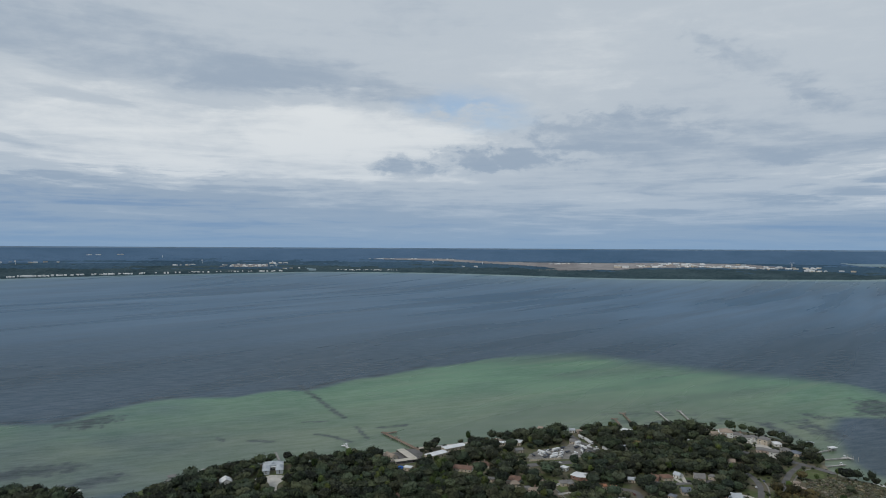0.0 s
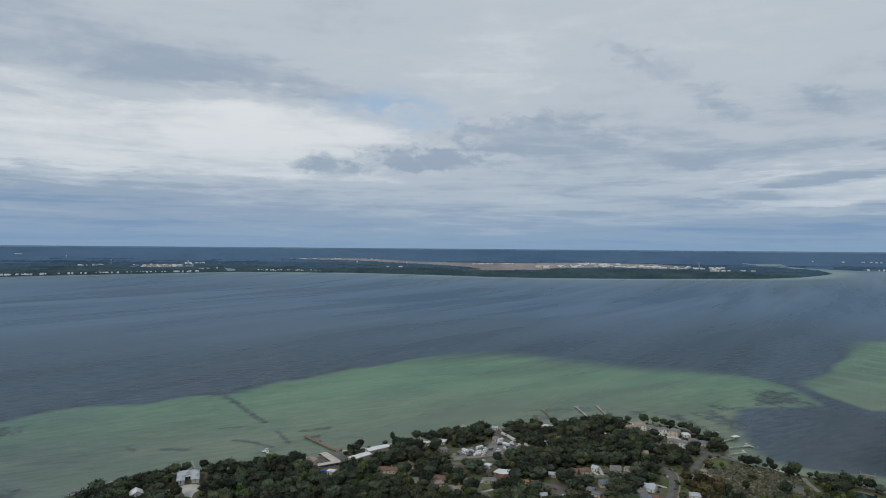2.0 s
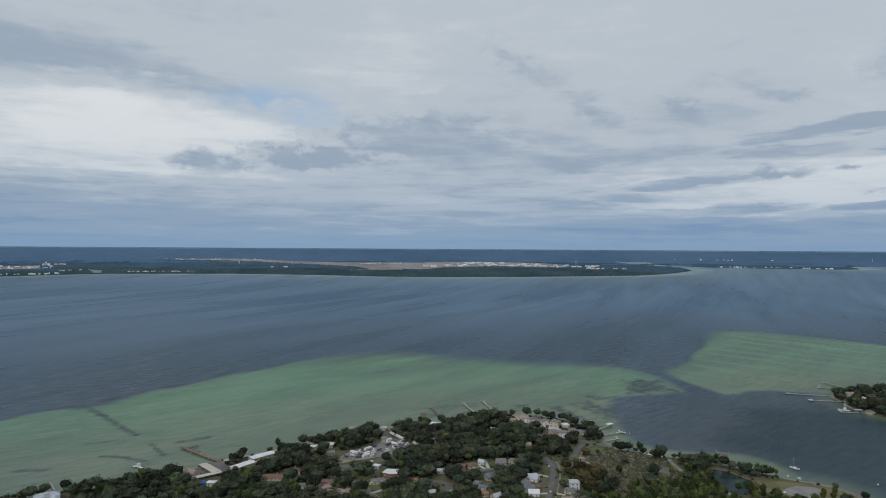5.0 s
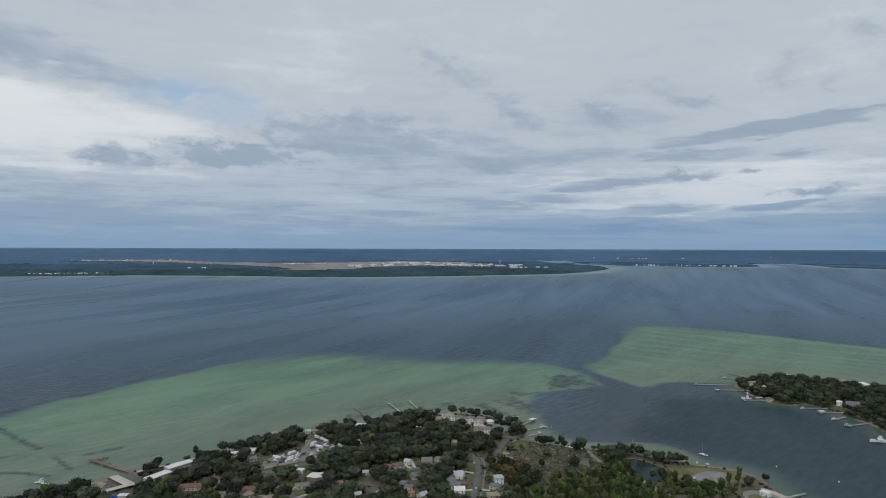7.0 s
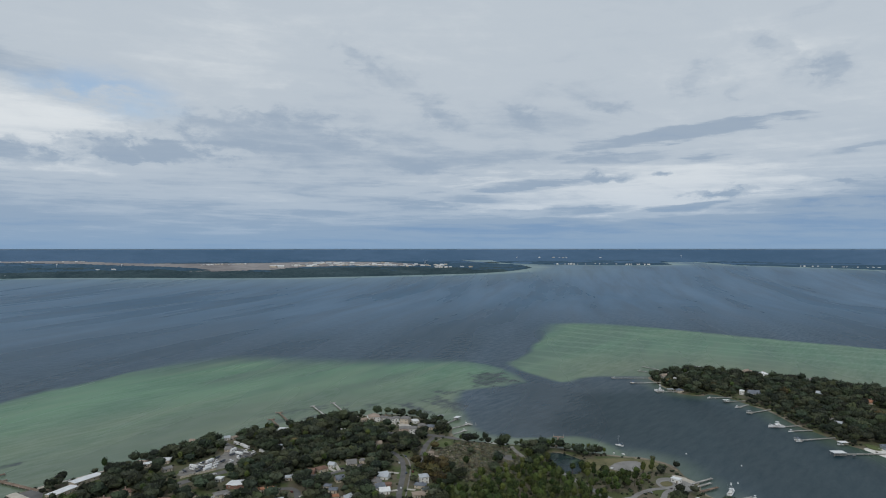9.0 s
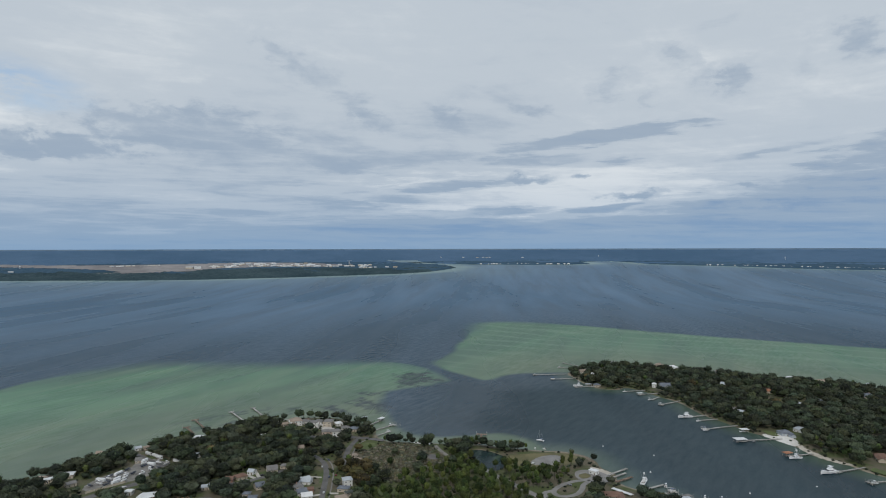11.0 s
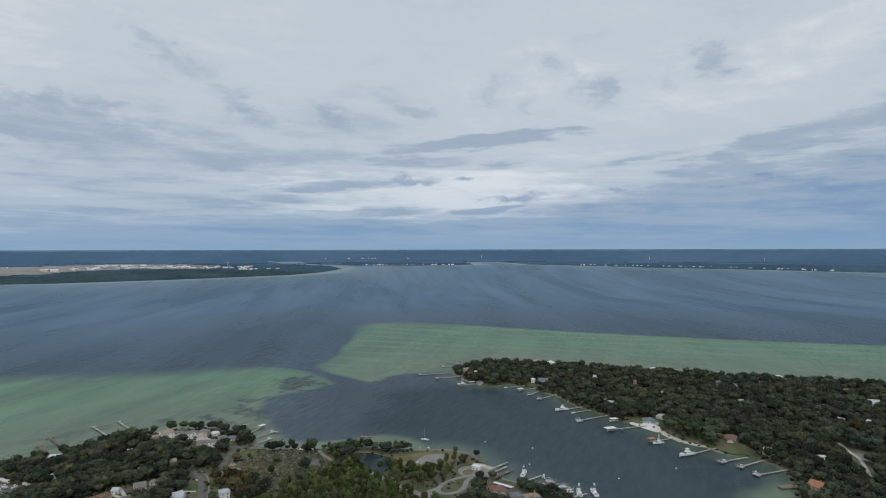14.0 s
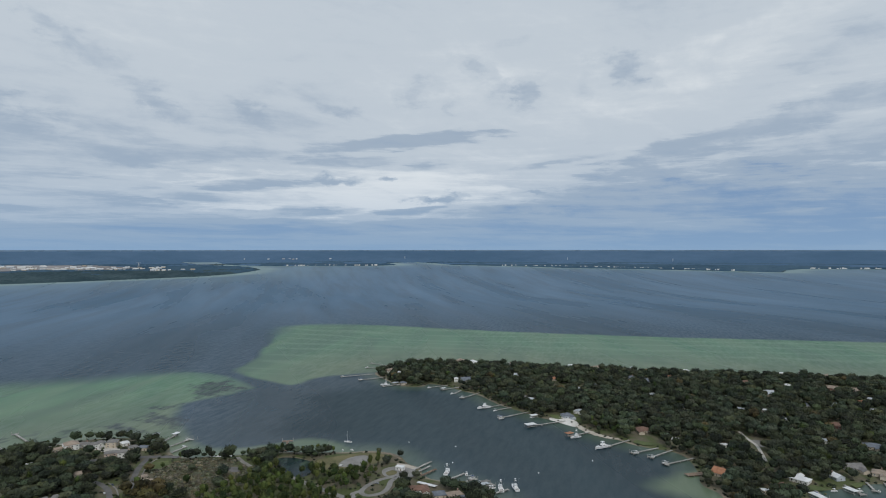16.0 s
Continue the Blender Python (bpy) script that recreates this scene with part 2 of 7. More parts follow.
tone = sk.math("ADD", tone, sk.math("MULTIPLY", sk.math("MULTIPLY", sk.math("SUBTRACT", streak, 0.5), low_part), 1.0))
tone = sk.math("ADD", tone, sk.math("MULTIPLY", sk.math("SUBTRACT", deck, 0.5), 0.48))
tone = sk.math("ADD", tone, sk.math("MULTIPLY", sk.math("SUBTRACT", fine, 0.5), 0.40))
tone = sk.math("MULTIPLY_ADD", PUFF[1], 0.055, tone)
cover = sk.ramp(tone, [(0.0, (0.180, 0.280, 0.450)), (0.35, (0.338, 0.412, 0.505)), (0.62, (0.500, 0.560, 0.622)), (1.0, (0.740, 0.775, 0.795))])
clear = sk.add("ShaderNodeTexSky")
clear.sky_type, clear.sun_disc = "NISHITA", False
clear.sun_elevation, clear.sun_rotation = radians(SUN_HEIGHT), radians(SUN_TURN)
blue = sk.mix(1.0, clear.outputs[0], (0.13, 0.13, 0.13), "MULTIPLY")
gap_at = sk.vec("LENGTH", sk.vec("MULTIPLY", sk.vec("SUBTRACT", SOFT[0], (2.2, 12.6, 0.0)), (1.0 / 7.0, 1.0 / 2.4, 0.0)))
gap = sk.math("MULTIPLY", sk.span(gap_at, 1.1, 0.2, 0.0, 0.75), sk.span(wisp, 0.36, 0.60))
sky_colour = sk.mix(gap, cover, blue)
haze = sk.math("MULTIPLY", sk.math("POWER", 2.718, sk.math("MULTIPLY", height, -0.24)), 0.88)
sky_colour = sk.mix(haze, sky_colour, (0.222, 0.352, 0.525))
back = sk.add("ShaderNodeBackground")
sk.feed(back.inputs[0], sky_colour)
back.inputs[1].default_value = 1.0
sk.tree.links.new(back.outputs[0], sk.add("ShaderNodeOutputWorld").inputs[0])

sun_data = bpy.data.lights.new("sun", "SUN")
sun_data.energy, sun_data.angle, sun_data.color = 1.15, radians(10), (1.0, 0.95, 0.87)
sun = new("sun", sun_data)
sa, sh = radians(SUN_TURN), radians(SUN_HEIGHT)
sun.matrix_world = look((0, 0, 300), (-math.sin(sa) * math.cos(sh), -math.cos(sa) * math.cos(sh), 300 - math.sin(sh)))

# ---------- materials ----------
def surface(name, dark, light, size=1.0, rough=0.7, bump=0.3, metal=0.0, spread=0.0, island=0.0, tint=False, gloss=0.4):
    """A worn surface: two colours mixed by coarse and fine grain of the given size in metres."""
    m = bpy.data.materials.new(name)
    m.use_nodes = True
    g = Nodes(m.node_tree)
    place = g.add("ShaderNodeNewGeometry")
    pos = place.outputs["Position"]
    coarse, grain = g.noise(pos, 0.22 / size, 4.0), g.noise(pos, 1.7 / size, 5.0, 0.65)
    f = g.math("ADD", g.math("MULTIPLY", coarse, 0.6), g.math("MULTIPLY", grain, 0.4))
    if spread:
        f = g.math("MULTIPLY_ADD", g.math("SUBTRACT", g.add("ShaderNodeObjectInfo").outputs["Random"], 0.5), spread, f)
    if island:
        f = g.math("MULTIPLY_ADD", g.math("SUBTRACT", place.outputs["Random Per Island"], 0.5), island, f)
    f = g.span(f, 0.32, 0.68)
    colour = g.mix(f, dark, light)
    if tint:
        t = g.attribute("tint")
        colour = g.mix(1.0, colour, t.outputs["Color"], "MULTIPLY")
    b = g.add("ShaderNodeBsdfPrincipled")
    g.feed(b.inputs["Base Color"], colour)
    g.feed(b.inputs["Roughness"], g.span(grain, 0.2, 0.8, max(rough - 0.12, 0.05), min(rough + 0.12, 1.0)))
    b.inputs["Metallic"].default_value = metal
    b.inputs["Specular IOR Level"].default_value = gloss
    if bump:
        n = g.add("ShaderNodeBump")
        n.inputs["Strength"].default_value, n.inputs["Distance"].default_value = bump, 0.15 * size
        g.feed(n.inputs["Height"], grain)
        g.feed(b.inputs["Normal"], n.outputs[0])
    g.tree.links.new(b.outputs[0], g.add("ShaderNodeOutputMaterial").inputs[0])
    return m


ROOF = {
    "white": surface("white_metal_roof", (0.62, 0.63, 0.64), (0.80, 0.80, 0.79), 1.5, 0.5, 0.1),
    "pale": surface("pale_metal_roof", (0.36, 0.39, 0.42), (0.50, 0.53, 0.56), 1.5, 0.55, 0.1),
    "grey": surface("grey_shingle", (0.15, 0.145, 0.14), (0.24, 0.23, 0.22), 0.8, 0.9, 0.4),
    "slate": surface("slate_shingle", (0.11, 0.125, 0.15), (0.19, 0.21, 0.24), 0.8, 0.85, 0.4),
    "dark": surface("dark_shingle", (0.05, 0.06, 0.055), (0.09, 0.10, 0.09), 0.8, 0.9, 0.4),
    "brown": surface("brown_shingle", (0.15, 0.088, 0.066), (0.24, 0.145, 0.108), 0.8, 0.9, 0.4),
    "tan": surface("tan_shingle", (0.25, 0.20, 0.16), (0.37, 0.30, 0.24), 0.8, 0.9, 0.4),
    "terracotta": surface("terracotta_tile", (0.30, 0.135, 0.075), (0.44, 0.21, 0.12), 0.6, 0.8, 0.5),
}
WALL = {
    "white": surface("white_siding", (0.66, 0.66, 0.64), (0.80, 0.80, 0.78), 1.0, 0.7, 0.1),
    "cream": surface("cream_render", (0.44, 0.38, 0.30), (0.58, 0.51, 0.42), 1.0, 0.85, 0.2),
    "pink": surface("pinkish_stucco", (0.42, 0.33, 0.28), (0.55, 0.44, 0.38), 1.0, 0.85, 0.2),
    "brick": surface("red_brick", (0.20, 0.11, 0.085), (0.31, 0.18, 0.14), 0.4, 0.9, 0.4),
    "pale": surface("pale_blue_siding", (0.40, 0.44, 0.48), (0.52, 0.56, 0.60), 1.0, 0.7, 0.1),
}
GLASS = surface("window_glass", (0.02, 0.025, 0.03), (0.035, 0.04, 0.05), 2.0, 0.15, 0.0, gloss=0.6)
TRIM = surface("white_trim", (0.62, 0.62, 0.60), (0.76, 0.76, 0.74), 0.5, 0.6, 0.1)
DOOR = surface("door_paint", (0.16, 0.13, 0.11), (0.24, 0.20, 0.17), 0.5, 0.6, 0.1)
CHIMNEY = surface("chimney_brick", (0.25, 0.16, 0.13), (0.40, 0.29, 0.24), 0.3, 0.9, 0.4)
OAK = surface("oak_leaves", (0.0115, 0.0155, 0.0102), (0.066, 0.079, 0.047), 1.6, 0.8, 0.5, island=0.40, tint=True, gloss=0.25)
PINE = surface("pine_needles", (0.020, 0.032, 0.011), (0.090, 0.112, 0.037), 1.2, 0.8, 0.5, island=0.46, tint=True, gloss=0.15)
SHRUB = surface("marsh_shrub", (0.088, 0.086, 0.060), (0.200, 0.186, 0.140), 1.6, 0.9, 0.0, island=0.6, tint=True, gloss=0.15)
BARK = surface("bark", (0.07, 0.055, 0.042), (0.15, 0.125, 0.10), 0.4, 0.95, 0.6)
WOOD = surface("weathered_dock_wood", (0.27, 0.26, 0.24), (0.44, 0.43, 0.405), 0.5, 0.9, 0.4, spread=0.3)
BROWNWOOD = surface("brown_pier_wood", (0.15, 0.105, 0.075), (0.26, 0.19, 0.14), 0.5, 0.9, 0.4, spread=0.3)
CONCRETE = surface("pale_concrete", (0.40, 0.375, 0.335), (0.56, 0.53, 0.48), 2.0, 0.9, 0.3)
ASPHALT = surface("worn_asphalt", (0.095, 0.092, 0.090), (0.165, 0.158, 0.152), 2.5, 0.92, 0.3)
PALEWAY = surface("pale_worn_asphalt", (0.190, 0.182, 0.172), (0.290, 0.280, 0.265), 2.5, 0.92, 0.3)
DIRT = surface("packed_dirt", (0.17, 0.135, 0.095), (0.30, 0.245, 0.18), 3.0, 0.95, 0.3)
SAND = surface("pale_sand", (0.40, 0.355, 0.29), (0.56, 0.51, 0.44), 3.0, 0.95, 0.3)
WHITESAND = surface("white_sand", (0.54, 0.51, 0.455), (0.74, 0.72, 0.68), 3.0, 0.95, 0.3)
LAWN = surface("lawn_grass", (0.050, 0.075, 0.024), (0.125, 0.150, 0.055), 4.0, 0.95, 0.3)
DRYGRASS = surface("dry_grass", (0.100, 0.098, 0.045), (0.195, 0.170, 0.085), 3.0, 0.95, 0.3)
GEL = surface("white_gelcoat", (0.70, 0.71, 0.72), (0.82, 0.82, 0.82), 1.0, 0.3, 0.0)
NAVY = surface("navy_gelcoat", (0.02, 0.03, 0.06), (0.04, 0.06, 0.11), 1.0, 0.35, 0.0)
COVER = surface("grey_boat_cover", (0.06, 0.065, 0.075), (0.13, 0.14, 0.155), 0.6, 0.9, 0.2)
CANVAS = surface("blue_canvas", (0.03, 0.07, 0.17), (0.06, 0.13, 0.30), 0.6, 0.9, 0.2)
TARP = surface("bright_blue_tarp", (0.015, 0.10, 0.42), (0.03, 0.19, 0.62), 0.8, 0.6, 0.4)
METAL = surface("pale_aluminium", (0.50, 0.51, 0.52), (0.66, 0.67, 0.68), 0.6, 0.4, 0.0, metal=0.6)
RUBBER = surface("black_rubber", (0.015, 0.015, 0.016), (0.03, 0.03, 0.03), 0.5, 0.8, 0.1)
PAINTS = [surface("car_paint_" + n, tuple(v * 0.8 for v in c), c, 1.0, 0.35, 0.0) for n, c in (
    ("white", (0.75, 0.75, 0.74)), ("grey", (0.22, 0.23, 0.24)), ("black", (0.025, 0.025, 0.03)), ("red", (0.11, 0.03, 0.028)), ("silver", (0.48, 0.49, 0.50)), ("blue", (0.05, 0.07, 0.11)))]
# far forest, bluer with distance: aerial haze painted into the base colours
FARWOOD = surface("forest_slight_haze_tint", (0.026, 0.050, 0.062), (0.058, 0.092, 0.104), 40.0, 0.95, 0.0, gloss=0.1)
MIDWOOD = surface("forest_haze_tint", (0.032, 0.070, 0.110), (0.064, 0.116, 0.166), 90.0, 0.95, 0.0, gloss=0.1)
FARHILL = surface("forest_strong_haze_tint", (0.058, 0.116, 0.192), (0.090, 0.156, 0.246), 160.0, 0.95, 0.0, gloss=0.1)
GRAVEL = surface("grey_gravel", (0.15, 0.142, 0.130), (0.27, 0.255, 0.235), 1.5, 0.95, 0.4)
AIRFIELD = surface("airfield_grass_and_concrete", (0.170, 0.158, 0.160), (0.330, 0.312, 0.305), 90.0, 0.95, 0.0)


def ground_material():
    m = bpy.data.materials.new("sandy_soil_and_grass")
    m.use_nodes = True
    g = Nodes(m.node_tree)
    pos = g.add("ShaderNodeNewGeometry").outputs["Position"]
    _, _, z = g.split(pos)
    patch, grain = g.noise(pos, 0.035, 5.0, 0.6), g.noise(pos, 0.6, 5.0, 0.65)
    litter = g.mix(grain, (0.080, 0.070, 0.048), (0.190, 0.170, 0.120))
    grass = g.mix(grain, (0.050, 0.066, 0.026), (0.120, 0.140, 0.060))
    colour = g.mix(g.span(patch, 0.42, 0.58), litter, grass)
    sand = g.mix(grain, (0.20, 0.170, 0.125), (0.36, 0.315, 0.245))
    beach = g.span(g.math("MULTIPLY_ADD", patch, 0.9, z), 0.65, 1.10, 1.0, 0.0)
    beach = g.math("MULTIPLY", beach, g.span(g.noise(pos, 0.014, 3.0), 0.42, 0.58, 0.15, 1.0))
    colour = g.mix(beach, colour, sand)
    b = g.add("ShaderNodeBsdfPrincipled")
    g.feed(b.inputs["Base Color"], colour)
    b.inputs["Roughness"].default_value = 0.95
    b.inputs["Specular IOR Level"].default_value = 0.2
    n = g.add("ShaderNodeBump")
    n.inputs["Strength"].default_value, n.inputs["Distance"].default_value = 0.5, 0.3
    g.feed(n.inputs["Height"], grain)
    g.feed(b.inputs["Normal"], n.outputs[0])
    g.tree.links.new(b.outputs[0], g.add("ShaderNodeOutputMaterial").inputs[0])
    return m


def water_material():
    """Bay water: its colour follows the depth over sand and the sea-grass beds, with distance haze and pond reflections
    painted in.
    """
    m = bpy.data.materials.new("bay_water")
    m.use_nodes = True
    g = Nodes(m.node_tree)
    pos = g.add("ShaderNodeNewGeometry").outputs["Position"]
    at = g.split(g.attribute("bed").outputs["Vector"])
    shoal, shore, weed_pond_dark = at
    turned = g.add("ShaderNodeMapping")
    turned.inputs["Rotation"].default_value = (0.0, 0.0, -0.84)
    g.feed(turned.inputs["Vector"], pos)
    drift = g.noise(g.vec("MULTIPLY", turned.outputs[0], (0.16, 1.0, 1.0)), 0.0045, 4.0, 0.55, distort=0.35)
    streaks = g.noise(g.vec("MULTIPLY", turned.outputs[0], (0.10, 1.0, 1.0)), 0.016, 3.0, 0.55, distort=0.3)
    # the sand of the shoals lies in long low waves
    laid = g.add("ShaderNodeMapping")
    laid.inputs["Rotation"].default_value = (0.0, 0.0, -0.50)
    g.feed(laid.inputs["Vector"], pos)
    band = g.noise(g.vec("MULTIPLY", laid.outputs[0], (0.22, 1.0, 1.0)), 0.0075, 4.0, 0.5, distort=0.6)
    ripple = g.noise(g.vec("MULTIPLY", laid.outputs[0], (0.30, 1.0, 1.0)), 0.016, 3.0, 0.5, distort=0.6)
    bars = g.noise(g.vec("MULTIPLY", laid.outputs[0], (0.13, 1.0, 1.0)), 0.020, 2.5, 0.5, distort=0.6)
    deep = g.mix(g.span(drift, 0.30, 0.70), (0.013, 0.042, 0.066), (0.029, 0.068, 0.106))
    # offshore and far water is bluer and brighter: distance haze put into its colour
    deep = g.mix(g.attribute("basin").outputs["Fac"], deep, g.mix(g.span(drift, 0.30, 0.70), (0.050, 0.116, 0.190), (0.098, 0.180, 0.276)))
    deep = g.mix(g.span(streaks, 0.40, 0.72, 0.0, 0.5), deep, (0.056, 0.096, 0.140))
    green = g.mix(g.span(ripple, 0.32, 0.68), (0.080, 0.184, 0.106), (0.120, 0.240, 0.138))
    green = g.mix(g.span(band, 0.52, 0.34, 0.0, 0.75), green, (0.070, 0.128, 0.090))
    green = g.mix(g.span(band, 0.52, 0.68, 0.0, 0.75), green, (0.150, 0.225, 0.142))
    green = g.mix(g.span(bars, 0.48, 0.68, 0.0, 0.5), green, (0.162, 0.250, 0.152))
    askew = g.add("ShaderNodeMapping")
    askew.inputs["Rotation"].default_value = (0.0, 0.0, 1.16)
    g.feed(askew.inputs["Vector"], pos)
    sway = g.noise(g.vec("MULTIPLY", askew.outputs[0], (0.35, 1.0, 1.0)), 0.0045, 3.0, 0.5)
    lines = g.math("SINE", g.math("MULTIPLY_ADD", sway, 20.0, g.math("MULTIPLY", g.split(askew.outputs[0])[1], 0.085)))
    ridge = g.math("MULTIPLY", g.attribute("ridge").outputs["Fac"], g.span(lines, 0.35, 1.0))
    green = g.mix(g.math("MULTIPLY", g.attribute("ridge").outputs["Fac"], 0.45), green, (0.088, 0.176, 0.118))
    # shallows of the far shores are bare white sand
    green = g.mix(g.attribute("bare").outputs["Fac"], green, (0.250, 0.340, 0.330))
    green = g.mix(g.math("MULTIPLY", ridge, 0.42), green, (0.190, 0.290, 0.200))
    sandy = g.mix(g.span(ripple, 0.32, 0.68), (0.096, 0.144, 0.090), (0.146, 0.188, 0.118))
    deep = g.mix(g.attribute("murk").outputs["Fac"], deep, g.mix(g.span(drift, 0.36, 0.64), (0.012, 0.031, 0.041), (0.021, 0.045, 0.057)))
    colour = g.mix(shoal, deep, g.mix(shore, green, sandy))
    blades = g.noise(g.vec("MULTIPLY", laid.outputs[0], (0.4, 1.0, 1.0)), 0.11, 5.0, 0.65)
    colour = g.mix(g.math("MULTIPLY", weed_pond_dark, g.span(blades, 0.36, 0.56, 0.45, 0.92)), colour, (0.010, 0.025, 0.030))
    chop = g.vec("MULTIPLY", turned.outputs[0], (0.45, 1.0, 1.0))
    wave, swell = g.noise(chop, 0.50, 6.0, 0.66), g.noise(chop, 0.045, 4.0, 0.6)
    across = g.add("ShaderNodeMapping")
    across.inputs["Rotation"].default_value = (0.0, 0.0, -0.35)
    g.feed(across.inputs["Vector"], pos)
    train = g.noise(g.vec("MULTIPLY", across.outputs[0], (0.25, 1.0, 1.0)), 0.13, 4.0, 0.6, distort=0.3)
    wave = g.math("MULTIPLY_ADD", train, 0.65, g.math("MULTIPLY", wave, 0.35))
    wave = g.math("MULTIPLY_ADD", g.math("SUBTRACT", wave, 0.5), g.math("MULTIPLY", g.span(g.attribute("murk").outputs["Fac"], 0.0, 1.0, 1.0, 0.3), g.span(g.attribute("basin").outputs["Fac"], 0.0, 0.8, 1.0, 0.22)), 0.5)
    n = g.add("ShaderNodeBump")
    n.inputs["Strength"].default_value, n.inputs["Distance"].default_value = 0.22, 0.6
    g.feed(n.inputs["Height"], g.math("MULTIPLY", g.math("ADD", wave, swell), g.span(g.attribute("basin").outputs["Fac"], 0.0, 0.8, 1.0, 0.08)))
    body = g.add("ShaderNodeBsdfDiffuse")
    g.feed(body.inputs["Color"], colour)
    g.feed(body.inputs["Normal"], n.outputs[0])
    shine = g.add("ShaderNodeBsdfGlossy")
    g.feed(shine.inputs["Roughness"], g.span(drift, 0.30, 0.70, 0.25, 0.33))
    g.feed(shine.inputs["Normal"], n.outputs[0])
    fresnel = g.add("ShaderNodeFresnel")
    fresnel.inputs["IOR"].default_value = 1.333
    # a choppy surface turns its wave faces to the eye, which keeps the gloss low at a distance
    calm = g.span(g.attribute("murk").outputs["Fac"], 0.0, 1.0, 1.0, 0.24)
    both = g.add("ShaderNodeMixShader")
    g.feed(both.inputs[0], g.math("MINIMUM", g.math("MULTIPLY", fresnel.outputs[0], g.math("MULTIPLY", g.span(wave, 0.34, 0.66, 0.22, 0.57), calm)), g.span(wave, 0.34, 0.66, 0.11, 0.20)))
    g.tree.links.new(body.outputs[0], both.inputs[1])
    g.tree.links.new(shine.outputs[0], both.inputs[2])
    g.tree.links.new(both.outputs[0], g.add("ShaderNodeOutputMaterial").inputs[0])
    return m


GROUND, WATER = ground_material(), water_material()

# ---------- land and water ----------
EYE_HEIGHT, NEAR_FLAT, RIM = 220.0, 2800.0, 4850.0


def rim(far):
    """Beyond NEAR_FLAT the land rises gently to the rim that makes the horizon: the drawn distance and height for a distance over level ground."""
    far = np.maximum(np.asarray(far, float), 1.0)
    room = RIM - NEAR_FLAT
    over = np.maximum(far - NEAR_FLAT, 0.0)
    drawn = np.where(far > NEAR_FLAT, NEAR_FLAT + room * over / (room + over), far)
    return drawn, np.where(far > NEAR_FLAT, EYE_HEIGHT * (1 - drawn / far), 0.0)


def far_place(turn, far, up=0.0):
    """The place at a bearing in degrees and a level distance, and the scale of things there."""
    drawn, z = rim(far)
    k = float(drawn / far)
    a = radians(turn)
    return Vector((math.sin(a) * float(drawn), math.cos(a) * float(drawn), float(z) + up * k)), k


def rounded(points, times=2):
    p = np.array(points, float)
    for _ in range(times):
        q = np.roll(p, -1, 0)
        p = np.stack([0.75 * p + 0.25 * q, 0.25 * p + 0.75 * q], 1).reshape(-1, 2)
    return p


def inside_by(poly, x, y):
    """Distance to a closed outline, plus inside and minus outside."""
    best, inner = np.full(x.shape, 1e12), np.zeros(x.shape, bool)
    for (x0, y0), (x1, y1) in zip(poly, np.roll(poly, -1, 0)):
        dx, dy = x1 - x0, y1 - y0
        k = np.clip(((x - x0) * dx + (y - y0) * dy) / (dx * dx + dy * dy + 1e-9), 0, 1)
        best = np.minimum(best, (x - x0 - k * dx) ** 2 + (y - y0 - k * dy) ** 2)
        if y0 != y1:
            inner ^= ((y0 > y) != (y1 > y)) & (x < dx * (y - y0) / dy + x0)
    return np.where(inner, 1, -1) * np.sqrt(best)


def line_by(points, x, y):
    best = np.full(x.shape, 1e12)
    for (x0, y0), (x1, y1) in zip(points[:-1], points[1:]):
        dx, dy = x1 - x0, y1 - y0
        k = np.clip(((x - x0) * dx + (y - y0) * dy) / (dx * dx + dy * dy + 1e-9), 0, 1)
        best = np.minimum(best, (x - x0 - k * dx) ** 2 + (y - y0 - k * dy) ** 2)
    return np.sqrt(best)


def step(a, b, v):
    k = np.clip((v - a) / (b - a), 0, 1)
    return k * k * (3 - 2 * k)


def waves(x, y, size, seed, octaves=4):
    """Cheap smooth noise from crossed sines, about -1 to 1."""
    r = np.random.RandomState(seed)
    v, k, amp = np.zeros_like(x), 1.0 / size, 0.5
    for _ in range(octaves):
        for _ in range(3):
            a, ph = r.uniform(0, 6.283), r.uniform(0, 6.283)
            w = k * r.uniform(0.7, 1.4)
            v = v + amp * 0.55 * np.sin((x * np.cos(a) + y * np.sin(a)) * w * 6.283 + ph + 1.3 * v)
        k, amp = k * 2.1, amp * 0.55
    return v


# shore of the near village, west to east
WEST_SHORE = [(-636, 538), (-449, 553), (-394, 558), (-369, 559), (-337, 553), (-321, 554), (-309, 544), (-288, 520), (-266, 515), (-270, 548), (-270, 568), (-258, 583), (-238, 604),
              (-213, 617), (-187, 633), (-164, 645), (-137, 642), (-106, 650), (-84, 661), (-68, 664), (-50, 675), (-34, 689), (-13, 695), (11, 702), (31, 710), (50, 714)]
NORTH_SHORE = [(71, 725), (99, 739), (131, 750), (169, 757), (203, 754), (238, 760), (276, 770), (314, 770), (332, 769), (356, 761), (376, 748), (392, 728), (397, 708), (402, 689),
               (405, 675), (401, 655), (392, 642), (386, 626), (389, 607), (403, 593), (413, 587), (423, 572), (444, 555), (462, 537), (472, 521), (480, 508), (494, 489)]
EAST_SHORE = [(507, 473), (515, 468), (522, 455), (526, 439), (524, 423), (511, 407), (508, 395), (506, 383), (495, 375), (489, 364), (489, 353), (494, 339), (494, 320), (489, 304),
              (484, 287), (467, 270), (424, 232), (367, 98), (318, -244), (-733, -367)]
POND = [(438, 526), (449, 526), (457, 512), (458, 489), (450, 477), (431, 462), (417, 463), (411, 477), (419, 496)]
